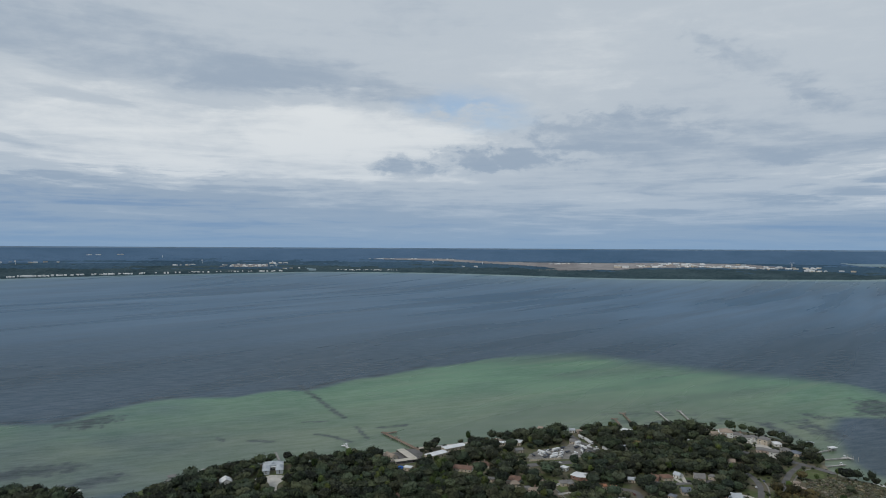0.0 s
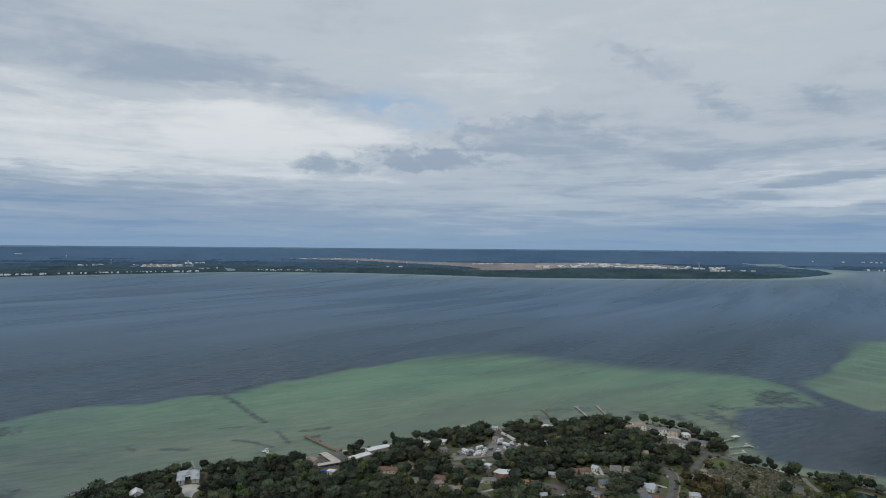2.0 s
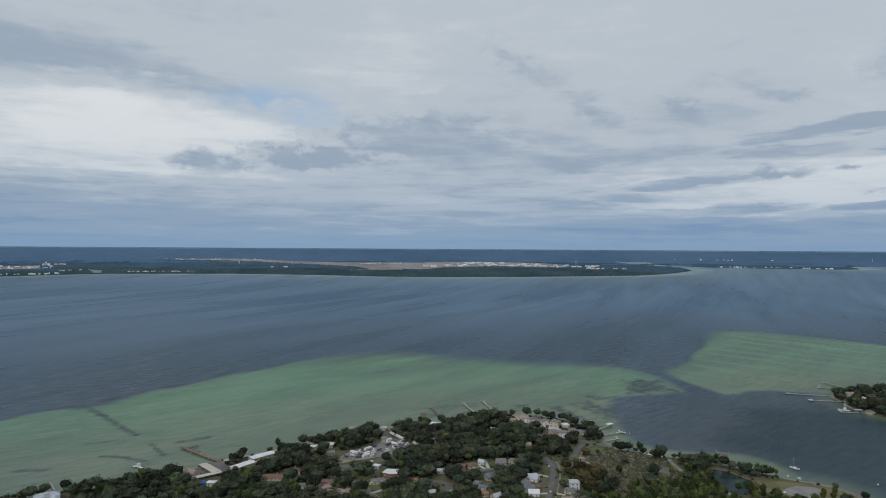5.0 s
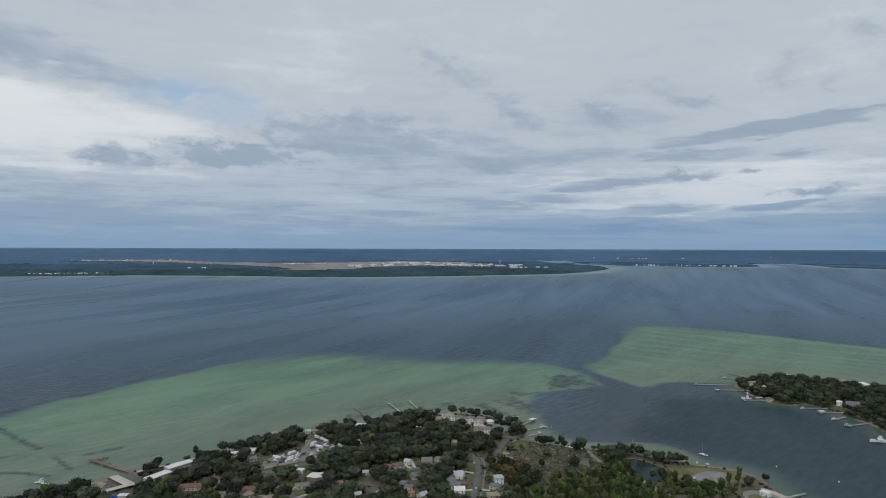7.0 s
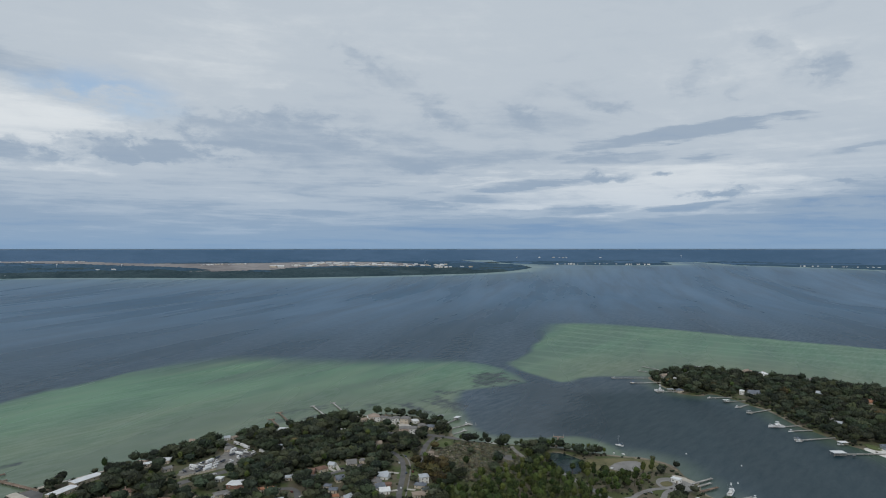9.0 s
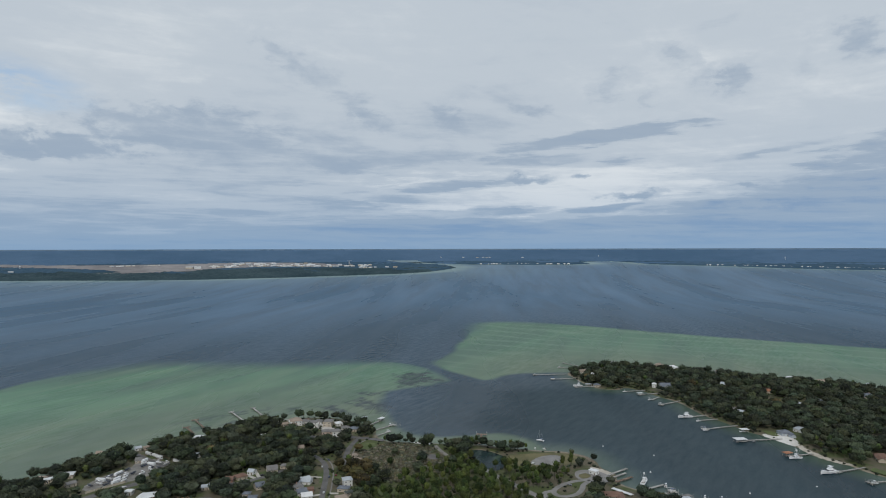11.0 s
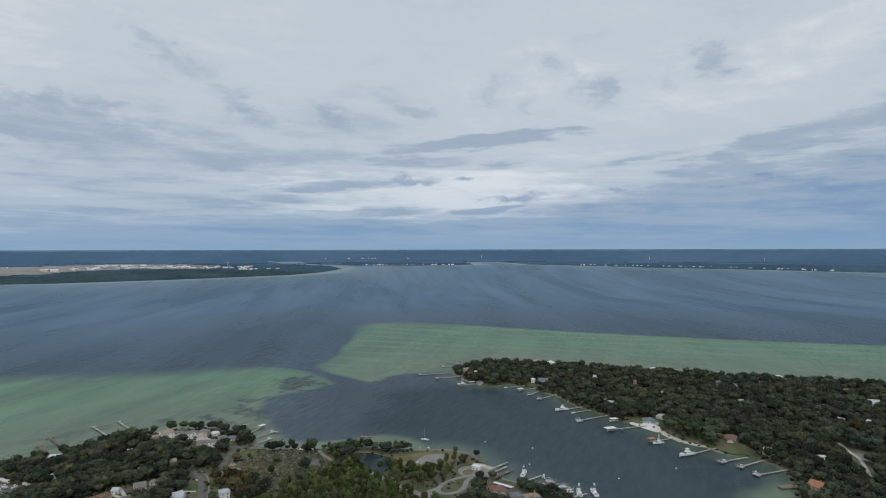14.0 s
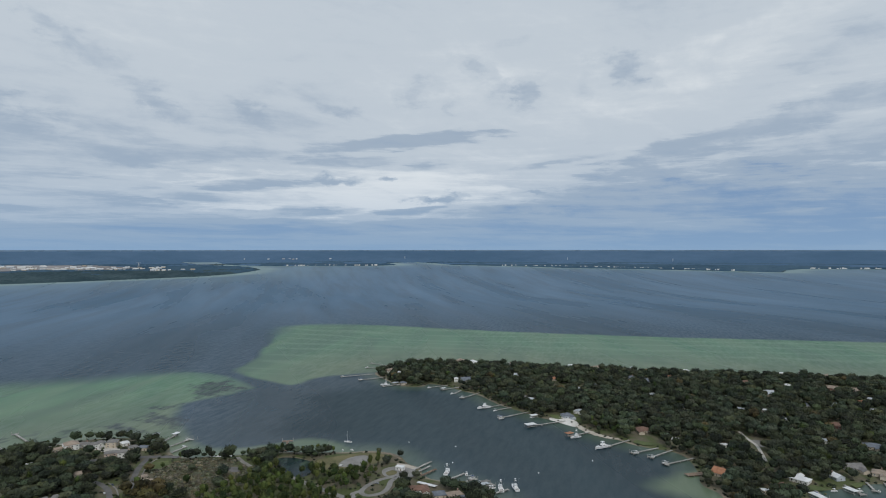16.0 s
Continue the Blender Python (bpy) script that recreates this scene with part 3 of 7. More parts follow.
# shore of the wooded point across the cove
POINT_NORTH = [(1711, -1100), (1369, -367), (1305, -141), (1275, -1), (1227, 132), (1182, 213), (1145, 298), (1090, 423), (1076, 482), (1040, 581), (1022, 618), (974, 716), (926, 754),
               (873, 754), (842, 743), (830, 717), (814, 691), (796, 654), (793, 628), (810, 605), (832, 616), (836, 582), (820, 546), (814, 508), (790, 471), (774, 446)]
POINT_SOUTH = [(759, 398), (747, 375), (746, 354), (736, 326), (733, 313), (717, 293), (710, 269), (713, 253), (705, 240), (702, 215), (706, 192), (695, 174), (670, 160), (644, 149),
               (625, 145), (616, 137), (611, 126), (592, 114), (550, 81), (574, 49), (645, 59), (669, 50), (680, 37), (700, 24), (716, 11), (731, -12), (782, -110), (856, -1100)]
# far shore: bearing in degrees and level distance
FAR_WEST = [(-70, 4400), (-40.1, 4718), (-35.2, 5084), (-25.7, 5353), (-14.3, 5683), (-11.4, 5793), (-1.7, 5549), (6.0, 5194), (11.0, 4926), (16.4, 4840), (23.8, 4987), (30.5, 5329),
            (34.1, 5573), (36.7, 6074), (38.2, 6771), (38.8, 7272), (38.2, 8103), (36.4, 8641), (34.1, 9827), (34.4, 10927), (36.7, 9484), (39.7, 8702)]
FAR_EAST = [(45.7, 8592), (49.0, 8727), (50.9, 9142), (49.7, 10560), (52.7, 10988), (54.5, 10083), (55.7, 9142), (59.8, 8592), (63.5, 8189), (66.0, 7724), (73.2, 7407), (79.9, 7040),
            (83.4, 6893), (83.7, 7663), (84.8, 8201), (90.2, 8580), (100, 8922), (125, 8556)]
village = rounded(WEST_SHORE + NORTH_SHORE + EAST_SHORE)
pond = rounded(POND)
point = rounded(POINT_NORTH + POINT_SOUTH)
far_line = [(math.sin(radians(a)) * d, math.cos(radians(a)) * d) for a, d in FAR_WEST + FAR_EAST]
far_line += [(math.sin(radians(a)) * 90000, math.cos(radians(a)) * 90000) for a in (125, 90, 45, 0, -45, -70)]
far_shore = np.array(far_line)

# shoals of pale sand
SHOAL_EDGE = [(-856, 746), (-645, 768), (-549, 777), (-507, 768), (-479, 779), (-463, 812), (-449, 853), (-425, 885), (-402, 908), (-333, 917), (-294, 925), (-268, 957), (-246, 967), (-210, 962),
              (-167, 1021), (-127, 1063), (-82, 1102), (18, 1192), (75, 1236), (134, 1272), (257, 1318), (330, 1290), (396, 1218), (463, 1169), (530, 1112), (571, 1094), (636, 1058), (685, 1010), (688, 962)]
SHOAL_EAST = [(675, 882), (660, 826), (651, 812), (626, 818), (593, 816), (560, 818), (533, 820), (502, 796), (472, 756), (455, 717), (432, 668), (430, 613), (447, 584), (462, 584), (479, 575), (505, 565), (523, 546), (529, 515), (528, 496), (522, 465)]
SHOAL_BACK = [(464, 440), (367, 587), (306, 684), (98, 684), (-122, 587), (-367, 526), (-856, 464)]
BAR_EDGE = [(717, 986), (764, 999), (830, 1048), (920, 1141), (1023, 1226), (1122, 1328), (1208, 1422), (1325, 1378), (1402, 1190), (1462, 900), (1530, 683), (1604, 485), (1682, 302), (1826, -4), (1956, -367),
            (1344, -306), (1161, 183), (978, 611), (880, 733), (845, 745), (803, 779), (756, 802), (725, 790), (693, 782), (688, 811), (692, 858), (696, 909)]
COVE_SHOAL = [(611, 73), (579, 122), (579, 163), (589, 186), (634, 172), (666, 165), (697, 134), (660, 73)]
shoal, bar, cove_shoal = rounded(SHOAL_EDGE + SHOAL_EAST + SHOAL_BACK), rounded(BAR_EDGE), rounded(COVE_SHOAL)


def land_by(x, y):
    """Metres inland from the nearest shore (minus: out on the water)."""
    near = np.maximum(inside_by(village, x, y), inside_by(point, x, y))
    near = np.minimum(near, -5.0 * inside_by(pond, x, y))
    return np.where(np.hypot(x, y) < 2700, near, inside_by(far_shore, x, y))


def mesh_of(name, verts, faces, mat, smooth=True):
    n, k = faces.shape
    me = bpy.data.meshes.new(name)
    me.vertices.add(len(verts))
    me.vertices.foreach_set("co", np.ascontiguousarray(verts, dtype=np.float32).ravel())
    me.loops.add(n * k)
    me.loops.foreach_set("vertex_index", np.ascontiguousarray(faces, dtype=np.int32).ravel())
    me.polygons.add(n)
    me.polygons.foreach_set("loop_start", np.arange(0, n * k, k, dtype=np.int32))
    me.polygons.foreach_set("loop_total", np.full(n, k, dtype=np.int32))
    me.polygons.foreach_set("use_smooth", np.full(n, smooth))
    me.update(calc_edges=True)
    me.materials.append(mat)
    return me


def ring_cells(rows, cols):
    i = np.arange(rows - 1)[:, None] * cols
    j = np.arange(cols)[None, :]
    j2 = (j + 1) % cols
    return np.stack([i + j, i + cols + j, i + cols + j2, i + j2], -1)


def kept(cells, mask, verts, extra=None):
    faces = cells[mask]
    used, inv = np.unique(faces, return_inverse=True)
    return verts[used], inv.reshape(-1, 4), used


turns = np.concatenate([np.arange(-48, 104, 0.25), np.arange(104, 312, 6.0)])
fall = np.concatenate([np.arange(470, 100, -1.3), np.arange(100, 12, -0.6), np.array([11, 9, 7, 5, 3.5, 2.2, 1.0, 0.4])])
reach = np.concatenate([np.linspace(0.01, 507, 14), EYE_HEIGHT * 1109.0 / fall])
TT, RR = np.meshgrid(np.radians(turns), reach)
gx, gy = np.sin(TT) * RR, np.cos(TT) * RR
drawn, lift = rim(RR)
inland = land_by(gx, gy)
cells = ring_cells(*TT.shape)
corner = inland.ravel()[cells]
rise = np.where(RR < 2700, np.clip(inland * 0.11, -2.5, 1.6), np.clip(inland * 0.05, -4, 3.0))
spots = np.stack([np.sin(TT) * drawn, np.cos(TT) * drawn, lift + rise * drawn / np.maximum(RR, 1)], -1).reshape(-1, 3)
v, q, _ = kept(cells, (corner > -14).any(-1) | (cells[..., 0] < 14 * TT.shape[1]), spots)
me = mesh_of("ground", v, q, GROUND)
# far ground takes the haze-tinted forest colour
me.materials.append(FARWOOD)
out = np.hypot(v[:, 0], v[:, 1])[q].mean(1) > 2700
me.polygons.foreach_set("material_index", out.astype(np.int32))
tagged(new("ground", me), "low sandy ground with leaf litter and rough grass", "ground", kind="structure")

# water: one sheet with the depth of its bed
wx_, wy_ = gx.ravel(), gy.ravel()
bend = 14 * waves(wx_, wy_, 140.0, 7)
s1, s2 = inside_by(shoal, wx_, wy_) + bend * 0.5, inside_by(bar, wx_, wy_) + bend * 0.3
s4 = inside_by(cove_shoal, wx_, wy_) + bend * 0.4
# the outer rim falls away gently in the north, steeply elsewhere
gentle = step(60, 240, wx_) * step(1000, 1080, wy_)
sand_bed = (1 - gentle) * step(-5, 16, s1) + gentle * step(-45, 90, s1)
gentle = step(1180, 1330, wy_)
sand_bed = np.maximum(sand_bed, (1 - gentle) * step(-5, 14, s2) + gentle * step(-35, 60, s2))
sand_bed = np.maximum(sand_bed, 0.95 * step(-14, 20, s4))
off = -inland.ravel()
near_edge = step(40, 0, off) * 0.5
in_pond = step(-25, -15, inside_by(pond, wx_, wy_))
sand_bed = np.where(np.hypot(wx_, wy_) < 2700, np.maximum(sand_bed, near_edge * (inside_by(pond, wx_, wy_) < -30)), (0.72 * step(330, 60, off) + 0.26 * step(1500, 150, off)) * (0.78 + 0.22 * waves(wx_, wy_, 900.0, 31)))
sand_bed = sand_bed * (1 - 0.35 * step(540, 640, wx_) * step(60, 10, s1) * (s1 > -20))
sand_bed = sand_bed * (1 - 0.42 * step(-60, -420, wx_ + 0.3 * (wy_ - 700)) * (0.8 + 0.4 * waves(wx_, wy_, 160.0, 41)))
shore_near = step(330, 0, off) * (np.hypot(wx_, wy_) < 2700)
weed_pond_dark = np.zeros_like(wx_)
for pts, wide in (([(-227, 996), (-204, 952), (-181, 911), (-145, 841), (-126, 809)], 5), ([(-106, 771), (-97, 749), (-86, 722)], 3), ([(-77, 766), (-59, 770), (-44, 780)], 5), ([(-457, 776), (-431, 808)], 9),
                  ([(-218, 710), (-194, 709)], 5), ([(-148, 737), (-125, 726), (-103, 710)], 4), ([(-175, 788), (-145, 793)], 3), ([(-419, 595), (-408, 610), (-373, 618)], 20), ([(-340, 566), (-328, 581), (-314, 594)], 14),
                  ([(-259, 722), (-247, 708)], 3)):
    weed_pond_dark = np.maximum(weed_pond_dark, step(wide * 1.25, wide * 0.35, line_by(pts, wx_, wy_) + wide * 0.45 * waves(wx_, wy_, 18.0, 11)))
for edge in ([(600, 923), (632, 916), (658, 905), (638, 871), (636, 831), (610, 839), (583, 830), (557, 835), (581, 879)], [(447, 804), (470, 809), (469, 766), (483, 756), (455, 718), (448, 744), (443, 777)],
             [(401, 798), (417, 798), (417, 756), (412, 722), (396, 731), (397, 774)], [(486, 838), (513, 824), (506, 811), (482, 823)], [(-475, 771), (-452, 757), (-422, 758), (-412, 798), (-421, 808), (-443, 789)]):
    weed_pond_dark = np.maximum(weed_pond_dark, step(-7, 7, inside_by(np.array(edge, float), wx_, wy_) + 15 * waves(wx_, wy_, 22.0, 21)))
rim_weed = step(-17, -9, s1) * step(1, -6, s1) * step(120, -40, wx_) * step(-0.5, 0.3, waves(wx_, wy_, 90.0, 33))
weed_pond_dark = np.maximum(weed_pond_dark, 0.8 * rim_weed)
dock_weed = inside_by(np.array([(208, 782), (330, 776), (403, 758), (403, 807), (330, 862), (208, 843)]), wx_, wy_)
weed_pond_dark = np.maximum(weed_pond_dark, 0.7 * step(-5, 20, dock_weed) * step(0.1, 0.5, waves(wx_, wy_, 40.0, 5)))
spots = np.stack([np.sin(TT) * drawn, np.cos(TT) * drawn, lift], -1).reshape(-1, 3)
v, q, used = kept(cells, (corner < 12).any(-1) & (cells[..., 0] >= 13 * TT.shape[1]), spots)
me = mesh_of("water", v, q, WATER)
ridge = me.attributes.new("ridge", "FLOAT", "POINT")
ridge.data.foreach_set("value", step(0, 40, s2)[used].astype(np.float32))
cove = inside_by(np.array([(440, 650), (560, 700), (640, 790), (720, 770), (850, 740), (900, 400), (800, 0), (500, -200), (380, 200), (450, 420), (440, 560)], float), wx_, wy_)
# also fills the pond, towards its painted dark reflections
murk = me.attributes.new("murk", "FLOAT", "POINT")
murk.data.foreach_set("value", np.maximum(step(-150, 150, cove + bend), in_pond)[used].astype(np.float32))
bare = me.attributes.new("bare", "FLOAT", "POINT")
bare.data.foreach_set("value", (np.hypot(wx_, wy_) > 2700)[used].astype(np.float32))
# rises offshore and with distance; carries the haze tint painted into the water
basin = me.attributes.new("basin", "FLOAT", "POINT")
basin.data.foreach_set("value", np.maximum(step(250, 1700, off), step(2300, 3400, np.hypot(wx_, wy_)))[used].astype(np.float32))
bed = me.attributes.new("bed", "FLOAT_VECTOR", "POINT")
# the pond gets the sea-grass colour too: dark tree reflections painted in
weed_pond_dark = np.maximum(weed_pond_dark, in_pond)
bed.data.foreach_set("vector", np.stack([sand_bed, shore_near, weed_pond_dark], -1)[used].astype(np.float32).ravel())
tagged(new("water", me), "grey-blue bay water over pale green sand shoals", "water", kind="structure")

# distant woods on the far land, with the airfield and the clearings of the towns
AIRFIELD_EDGE = [(-7.4, 11953), (-4.3, 12687), (0.3, 12296), (4.4, 10022), (9.0, 9509), (14.0, 9497), (20.6, 10523), (26.2, 9680), (29.8, 8116), (26.2, 7333), (22.4, 7859), (17.3, 7077),
                 (15.9, 6466), (11.5, 6111), (7.5, 6062), (10.3, 6551), (9.0, 7272), (6.0, 8103), (2.9, 8861), (0.3, 10022), (-4.3, 10976)]
TOWN_EDGE = [(-18.6, 8103), (-15.6, 8323), (-15.4, 6954), (-18.6, 6820)]
INLET_EDGE = [(-12.6, 7126), (-12.0, 6551), (-11.3, 6380), (-11.4, 5793), (-12.1, 5793)]
LAGOON_EDGE = [(32.0, 11733), (35.3, 11354), (36.0, 9484), (33.6, 9521)]


def by_bearing(edge):
    return np.array([(math.sin(radians(a)) * d, math.cos(radians(a)) * d) for a, d in edge])


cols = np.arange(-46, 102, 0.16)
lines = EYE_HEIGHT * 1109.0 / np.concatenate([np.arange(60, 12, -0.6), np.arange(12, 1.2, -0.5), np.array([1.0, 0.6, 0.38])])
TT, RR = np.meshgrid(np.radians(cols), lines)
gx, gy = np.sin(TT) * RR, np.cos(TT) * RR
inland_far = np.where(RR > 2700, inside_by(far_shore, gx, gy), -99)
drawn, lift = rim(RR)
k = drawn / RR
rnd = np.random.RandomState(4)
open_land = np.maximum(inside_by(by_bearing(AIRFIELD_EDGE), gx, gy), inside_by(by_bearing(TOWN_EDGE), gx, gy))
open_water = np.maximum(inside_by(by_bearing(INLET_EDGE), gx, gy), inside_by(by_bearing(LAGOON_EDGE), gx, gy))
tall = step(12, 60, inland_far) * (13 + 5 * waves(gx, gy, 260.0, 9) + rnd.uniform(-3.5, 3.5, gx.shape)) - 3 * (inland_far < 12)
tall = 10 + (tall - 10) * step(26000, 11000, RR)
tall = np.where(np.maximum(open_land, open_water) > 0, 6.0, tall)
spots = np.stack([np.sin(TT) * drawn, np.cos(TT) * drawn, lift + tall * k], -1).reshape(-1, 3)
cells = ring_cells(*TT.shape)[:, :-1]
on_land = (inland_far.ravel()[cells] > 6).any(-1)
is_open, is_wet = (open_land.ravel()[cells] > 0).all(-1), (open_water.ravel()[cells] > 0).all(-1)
# three ragged bands of woods, each farther one tinted more for haze
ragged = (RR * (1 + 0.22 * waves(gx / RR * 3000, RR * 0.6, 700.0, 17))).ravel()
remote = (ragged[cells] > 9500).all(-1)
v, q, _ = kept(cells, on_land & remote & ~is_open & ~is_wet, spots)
tagged(new("horizon_woods", mesh_of("horizon_woods", v, q, FARHILL, False)), "woods along the horizon with blue haze in their colour", "woods", kind="stuff")
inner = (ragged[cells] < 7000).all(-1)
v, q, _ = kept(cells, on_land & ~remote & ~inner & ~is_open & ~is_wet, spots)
tagged(new("inland_woods", mesh_of("inland_woods", v, q, MIDWOOD, False)), "pine woods inland of the far shore, colour blued for haze", "woods", kind="stuff")
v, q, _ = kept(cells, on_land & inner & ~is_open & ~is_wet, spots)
tagged(new("distant_woods", mesh_of("distant_woods", v, q, FARWOOD, False)), "dark pine woods across the bay, colour slightly blued for haze", "woods", kind="stuff")
v, q, _ = kept(cells, is_open, spots + np.array((0, 0, 1.5)))
tagged(new("airfield", mesh_of("airfield", v, q, AIRFIELD)), "tan airfield of dry grass and concrete across the bay", "airfield", kind="structure")
v, q, _ = kept(cells, is_wet, spots + np.array((0, 0, 1.5)))
me = mesh_of("inlet_water", v, q, WATER)
bed = me.attributes.new("bed", "FLOAT_VECTOR", "POINT")
bed.data.foreach_set("vector", np.tile(np.array((0.45, 0.0, 0.0), np.float32), len(v)))
for name in ("bare", "basin"):
    me.attributes.new(name, "FLOAT", "POINT").data.foreach_set("value", np.ones(len(v), np.float32))
tagged(new("inlet_water", me), "pale still water of the inlets across the bay", "water", kind="structure")

# ---------- building blocks ----------
CLEAR = []      # places kept free of trees: x, y, radius


def keep_clear(x, y, r):
    CLEAR.append((x, y, r))


def ground_z(x, y):
    d = land_by(np.array([float(x)]), np.array([float(y)]))[0]
    return float(np.clip(d * 0.11, -2.5, 1.6))


def thing(name, x, y, z, turn, label, category, group=""):
    ob = new(name)
    ob.empty_display_size = 1.0
    ob.matrix_world = pose(x, y, z, 0, 0, turn)
    return tagged(ob, label, category, group)


def part(name, data, mat, parent, label="", at=None):
    """Links a bmesh or a ready mesh as one part under a thing or a part."""
    if isinstance(data, bmesh.types.BMesh):
        me = bpy.data.meshes.new(name)
        bmesh.ops.recalc_face_normals(data, faces=data.faces)
        data.to_mesh(me)
        data.free()
        me.materials.append(mat)
    else:
        me = data
    ob = new(name, me)
    ob.parent = parent
    if at is not None:
        ob.matrix_basis = at
    return tagged(ob, label)


def box(bm, x, y, z, w, d, h, bevel=0.0, taper=1.0):
    """A box with its middle at x, y and its foot at z; its top may be narrower."""
    vs = [bm.verts.new((x + sx * w / 2 * k, y + sy * d / 2 * k, z + zz)) for zz, k in ((0, 1), (h, taper)) for sx, sy in ((-1, -1), (1, -1), (1, 1), (-1, 1))]
    fs = [bm.faces.new([vs[i] for i in f]) for f in ((3, 2, 1, 0), (4, 5, 6, 7), (0, 1, 5, 4), (1, 2, 6, 5), (2, 3, 7, 6), (3, 0, 4, 7))]
    if bevel:
        edges = list({e for f in fs for e in f.edges})
        bmesh.ops.bevel(bm, geom=edges, offset=bevel, segments=1, affect="EDGES")
    return bm


def block(w, d, h, x=0.0, y=0.0, z=0.0, bevel=0.0, taper=1.0):
    return box(bmesh.new(), x, y, z, w, d, h, bevel, taper)


def prism(outline, z0, z1):
    """A flat outline drawn up from z0 to z1."""
    bm = bmesh.new()
    a = [bm.verts.new((x, y, z0)) for x, y in outline]
    b = [bm.verts.new((x, y, z1)) for x, y in outline]
    bm.faces.new(a[::-1])
    bm.faces.new(b)
    for i in range(len(a)):
        j = (i + 1) % len(a)
        bm.faces.new((a[i], a[j], b[j], b[i]))
    return bm


def rod(bm, a, b, r0, r1=None, sides=6):
    """A tapered rod from a to b."""
    a, b = Vector(a), Vector(b)
    q = (b - a).to_track_quat("Z", "Y").to_matrix()
    r1 = r0 if r1 is None else r1
    rings = []
    for p, r in ((a, r0), (b, r1)):
        rings.append([bm.verts.new(p + q @ Vector((r * math.cos(i * 2 * math.pi / sides), r * math.sin(i * 2 * math.pi / sides), 0))) for i in range(sides)])
    for i in range(sides):
        j = (i + 1) % sides
        bm.faces.new((rings[0][i], rings[0][j], rings[1][j], rings[1][i]))
    bm.faces.new(rings[0][::-1])
    bm.faces.new(rings[1])
    return bm


def loft(sections, close=True):
    """A skin through rings of the same number of places."""
    bm = bmesh.new()
    rings = [[bm.verts.new(p) for p in s] for s in sections]
    n = len(rings[0])
    for a, b in zip(rings[:-1], rings[1:]):
        for i in range(n):
            j = (i + 1) % n
            bm.faces.new((a[i], a[j], b[j], b[i]))
    if close:
        bm.faces.new(rings[0][::-1])
        bm.faces.new(rings[-1])
    return bm


def ready(name, bm, mat):
    """A mesh to share between alike parts."""
    me = bpy.data.meshes.new(name)
    bmesh.ops.recalc_face_normals(bm, faces=bm.faces)
    bm.to_mesh(me)
    bm.free()
    me.materials.append(mat)
    return me


# ---------- houses ----------
WINDOW = ready("window", box(box(box(box(bmesh.new(), -0.62, 0, 0, 0.12, 0.14, 1.3), 0.62, 0, 0, 0.12, 0.14, 1.3), 0, 0, 1.18, 1.36, 0.14, 0.12), 0, 0, -0.08, 1.44, 0.2, 0.12), TRIM)
PANE = ready("pane", box(bmesh.new(), 0, 0.02, 0.04, 1.14, 0.05, 1.14), GLASS)
FRONT_DOOR = ready("door", box(box(bmesh.new(), 0, 0, 0, 1.0, 0.12, 2.05), 0.36, -0.08, 1.0, 0.08, 0.08, 0.12), DOOR)
CHIM = ready("chimney", box(box(bmesh.new(), 0, 0, 0, 0.9, 0.7, 2.2), 0, 0, 2.2, 1.1, 0.9, 0.15), CHIMNEY)


def gable_roof(w, d, z, pitch, over=0.5, thick=0.25):
    rise = d / 2 * pitch
    hd, drop = d / 2 + over, over * pitch
    prof = [(-hd, z - drop), (0, z + rise), (hd, z - drop), (hd, z - drop + thick), (0, z + rise + thick), (-hd, z - drop + thick)]
    return loft([[(sx * (w / 2 + over), y, zz) for y, zz in prof] for sx in (-1, 1)])


def hip_roof(w, d, z, pitch, over=0.55, thick=0.22):
    hw, hd = w / 2 + over, d / 2 + over
    rise, ridge = min(hd, hw) * pitch, max(hw - hd, 0.3)
    bm = bmesh.new()
    lowr = [bm.verts.new((sx * hw, sy * hd, z - 0.1)) for sx, sy in ((-1, -1), (1, -1), (1, 1), (-1, 1))]
    eave = [bm.verts.new((sx * hw, sy * hd, z - 0.1 + thick)) for sx, sy in ((-1, -1), (1, -1), (1, 1), (-1, 1))]
    a, b = bm.verts.new((-ridge, 0, z + rise)), bm.verts.new((ridge, 0, z + rise))
    bm.faces.new(lowr[::-1])
    for i in range(4):
        bm.faces.new((lowr[i], lowr[(i + 1) % 4], eave[(i + 1) % 4], eave[i]))
    bm.faces.new((eave[0], eave[1], b, a))
    bm.faces.new((eave[1], eave[2], b))
    bm.faces.new((eave[2], eave[3], a, b))
    bm.faces.new((eave[3], eave[0], a))
    return bm


def gable_walls(w, d, h, pitch, foot=0.3):
    rise = d / 2 * pitch
    prof = [(-d / 2, -foot), (d / 2, -foot), (d / 2, h), (0, h + rise - 0.02), (-d / 2, h)]
    return loft([[(sx * w / 2, y, z) for y, z in prof] for sx in (-1, 1)])


WORDS = {"white": "white metal roof", "pale": "pale grey metal roof", "grey": "grey shingle roof", "slate": "slate-grey shingle roof", "dark": "dark shingle roof", "brown": "brown shingle roof",
         "tan": "tan shingle roof", "terracotta": "orange tile roof"}
SIDES = {"white": "white", "cream": "cream", "pink": "pinkish stucco", "brick": "red-brick", "pale": "pale blue"}
SHAPE = {"gable": "gabled", "hip": "hip-roofed", "long": "long low", "flat": "flat-topped", "tall": "two-storey"}
rng = random.Random(11)


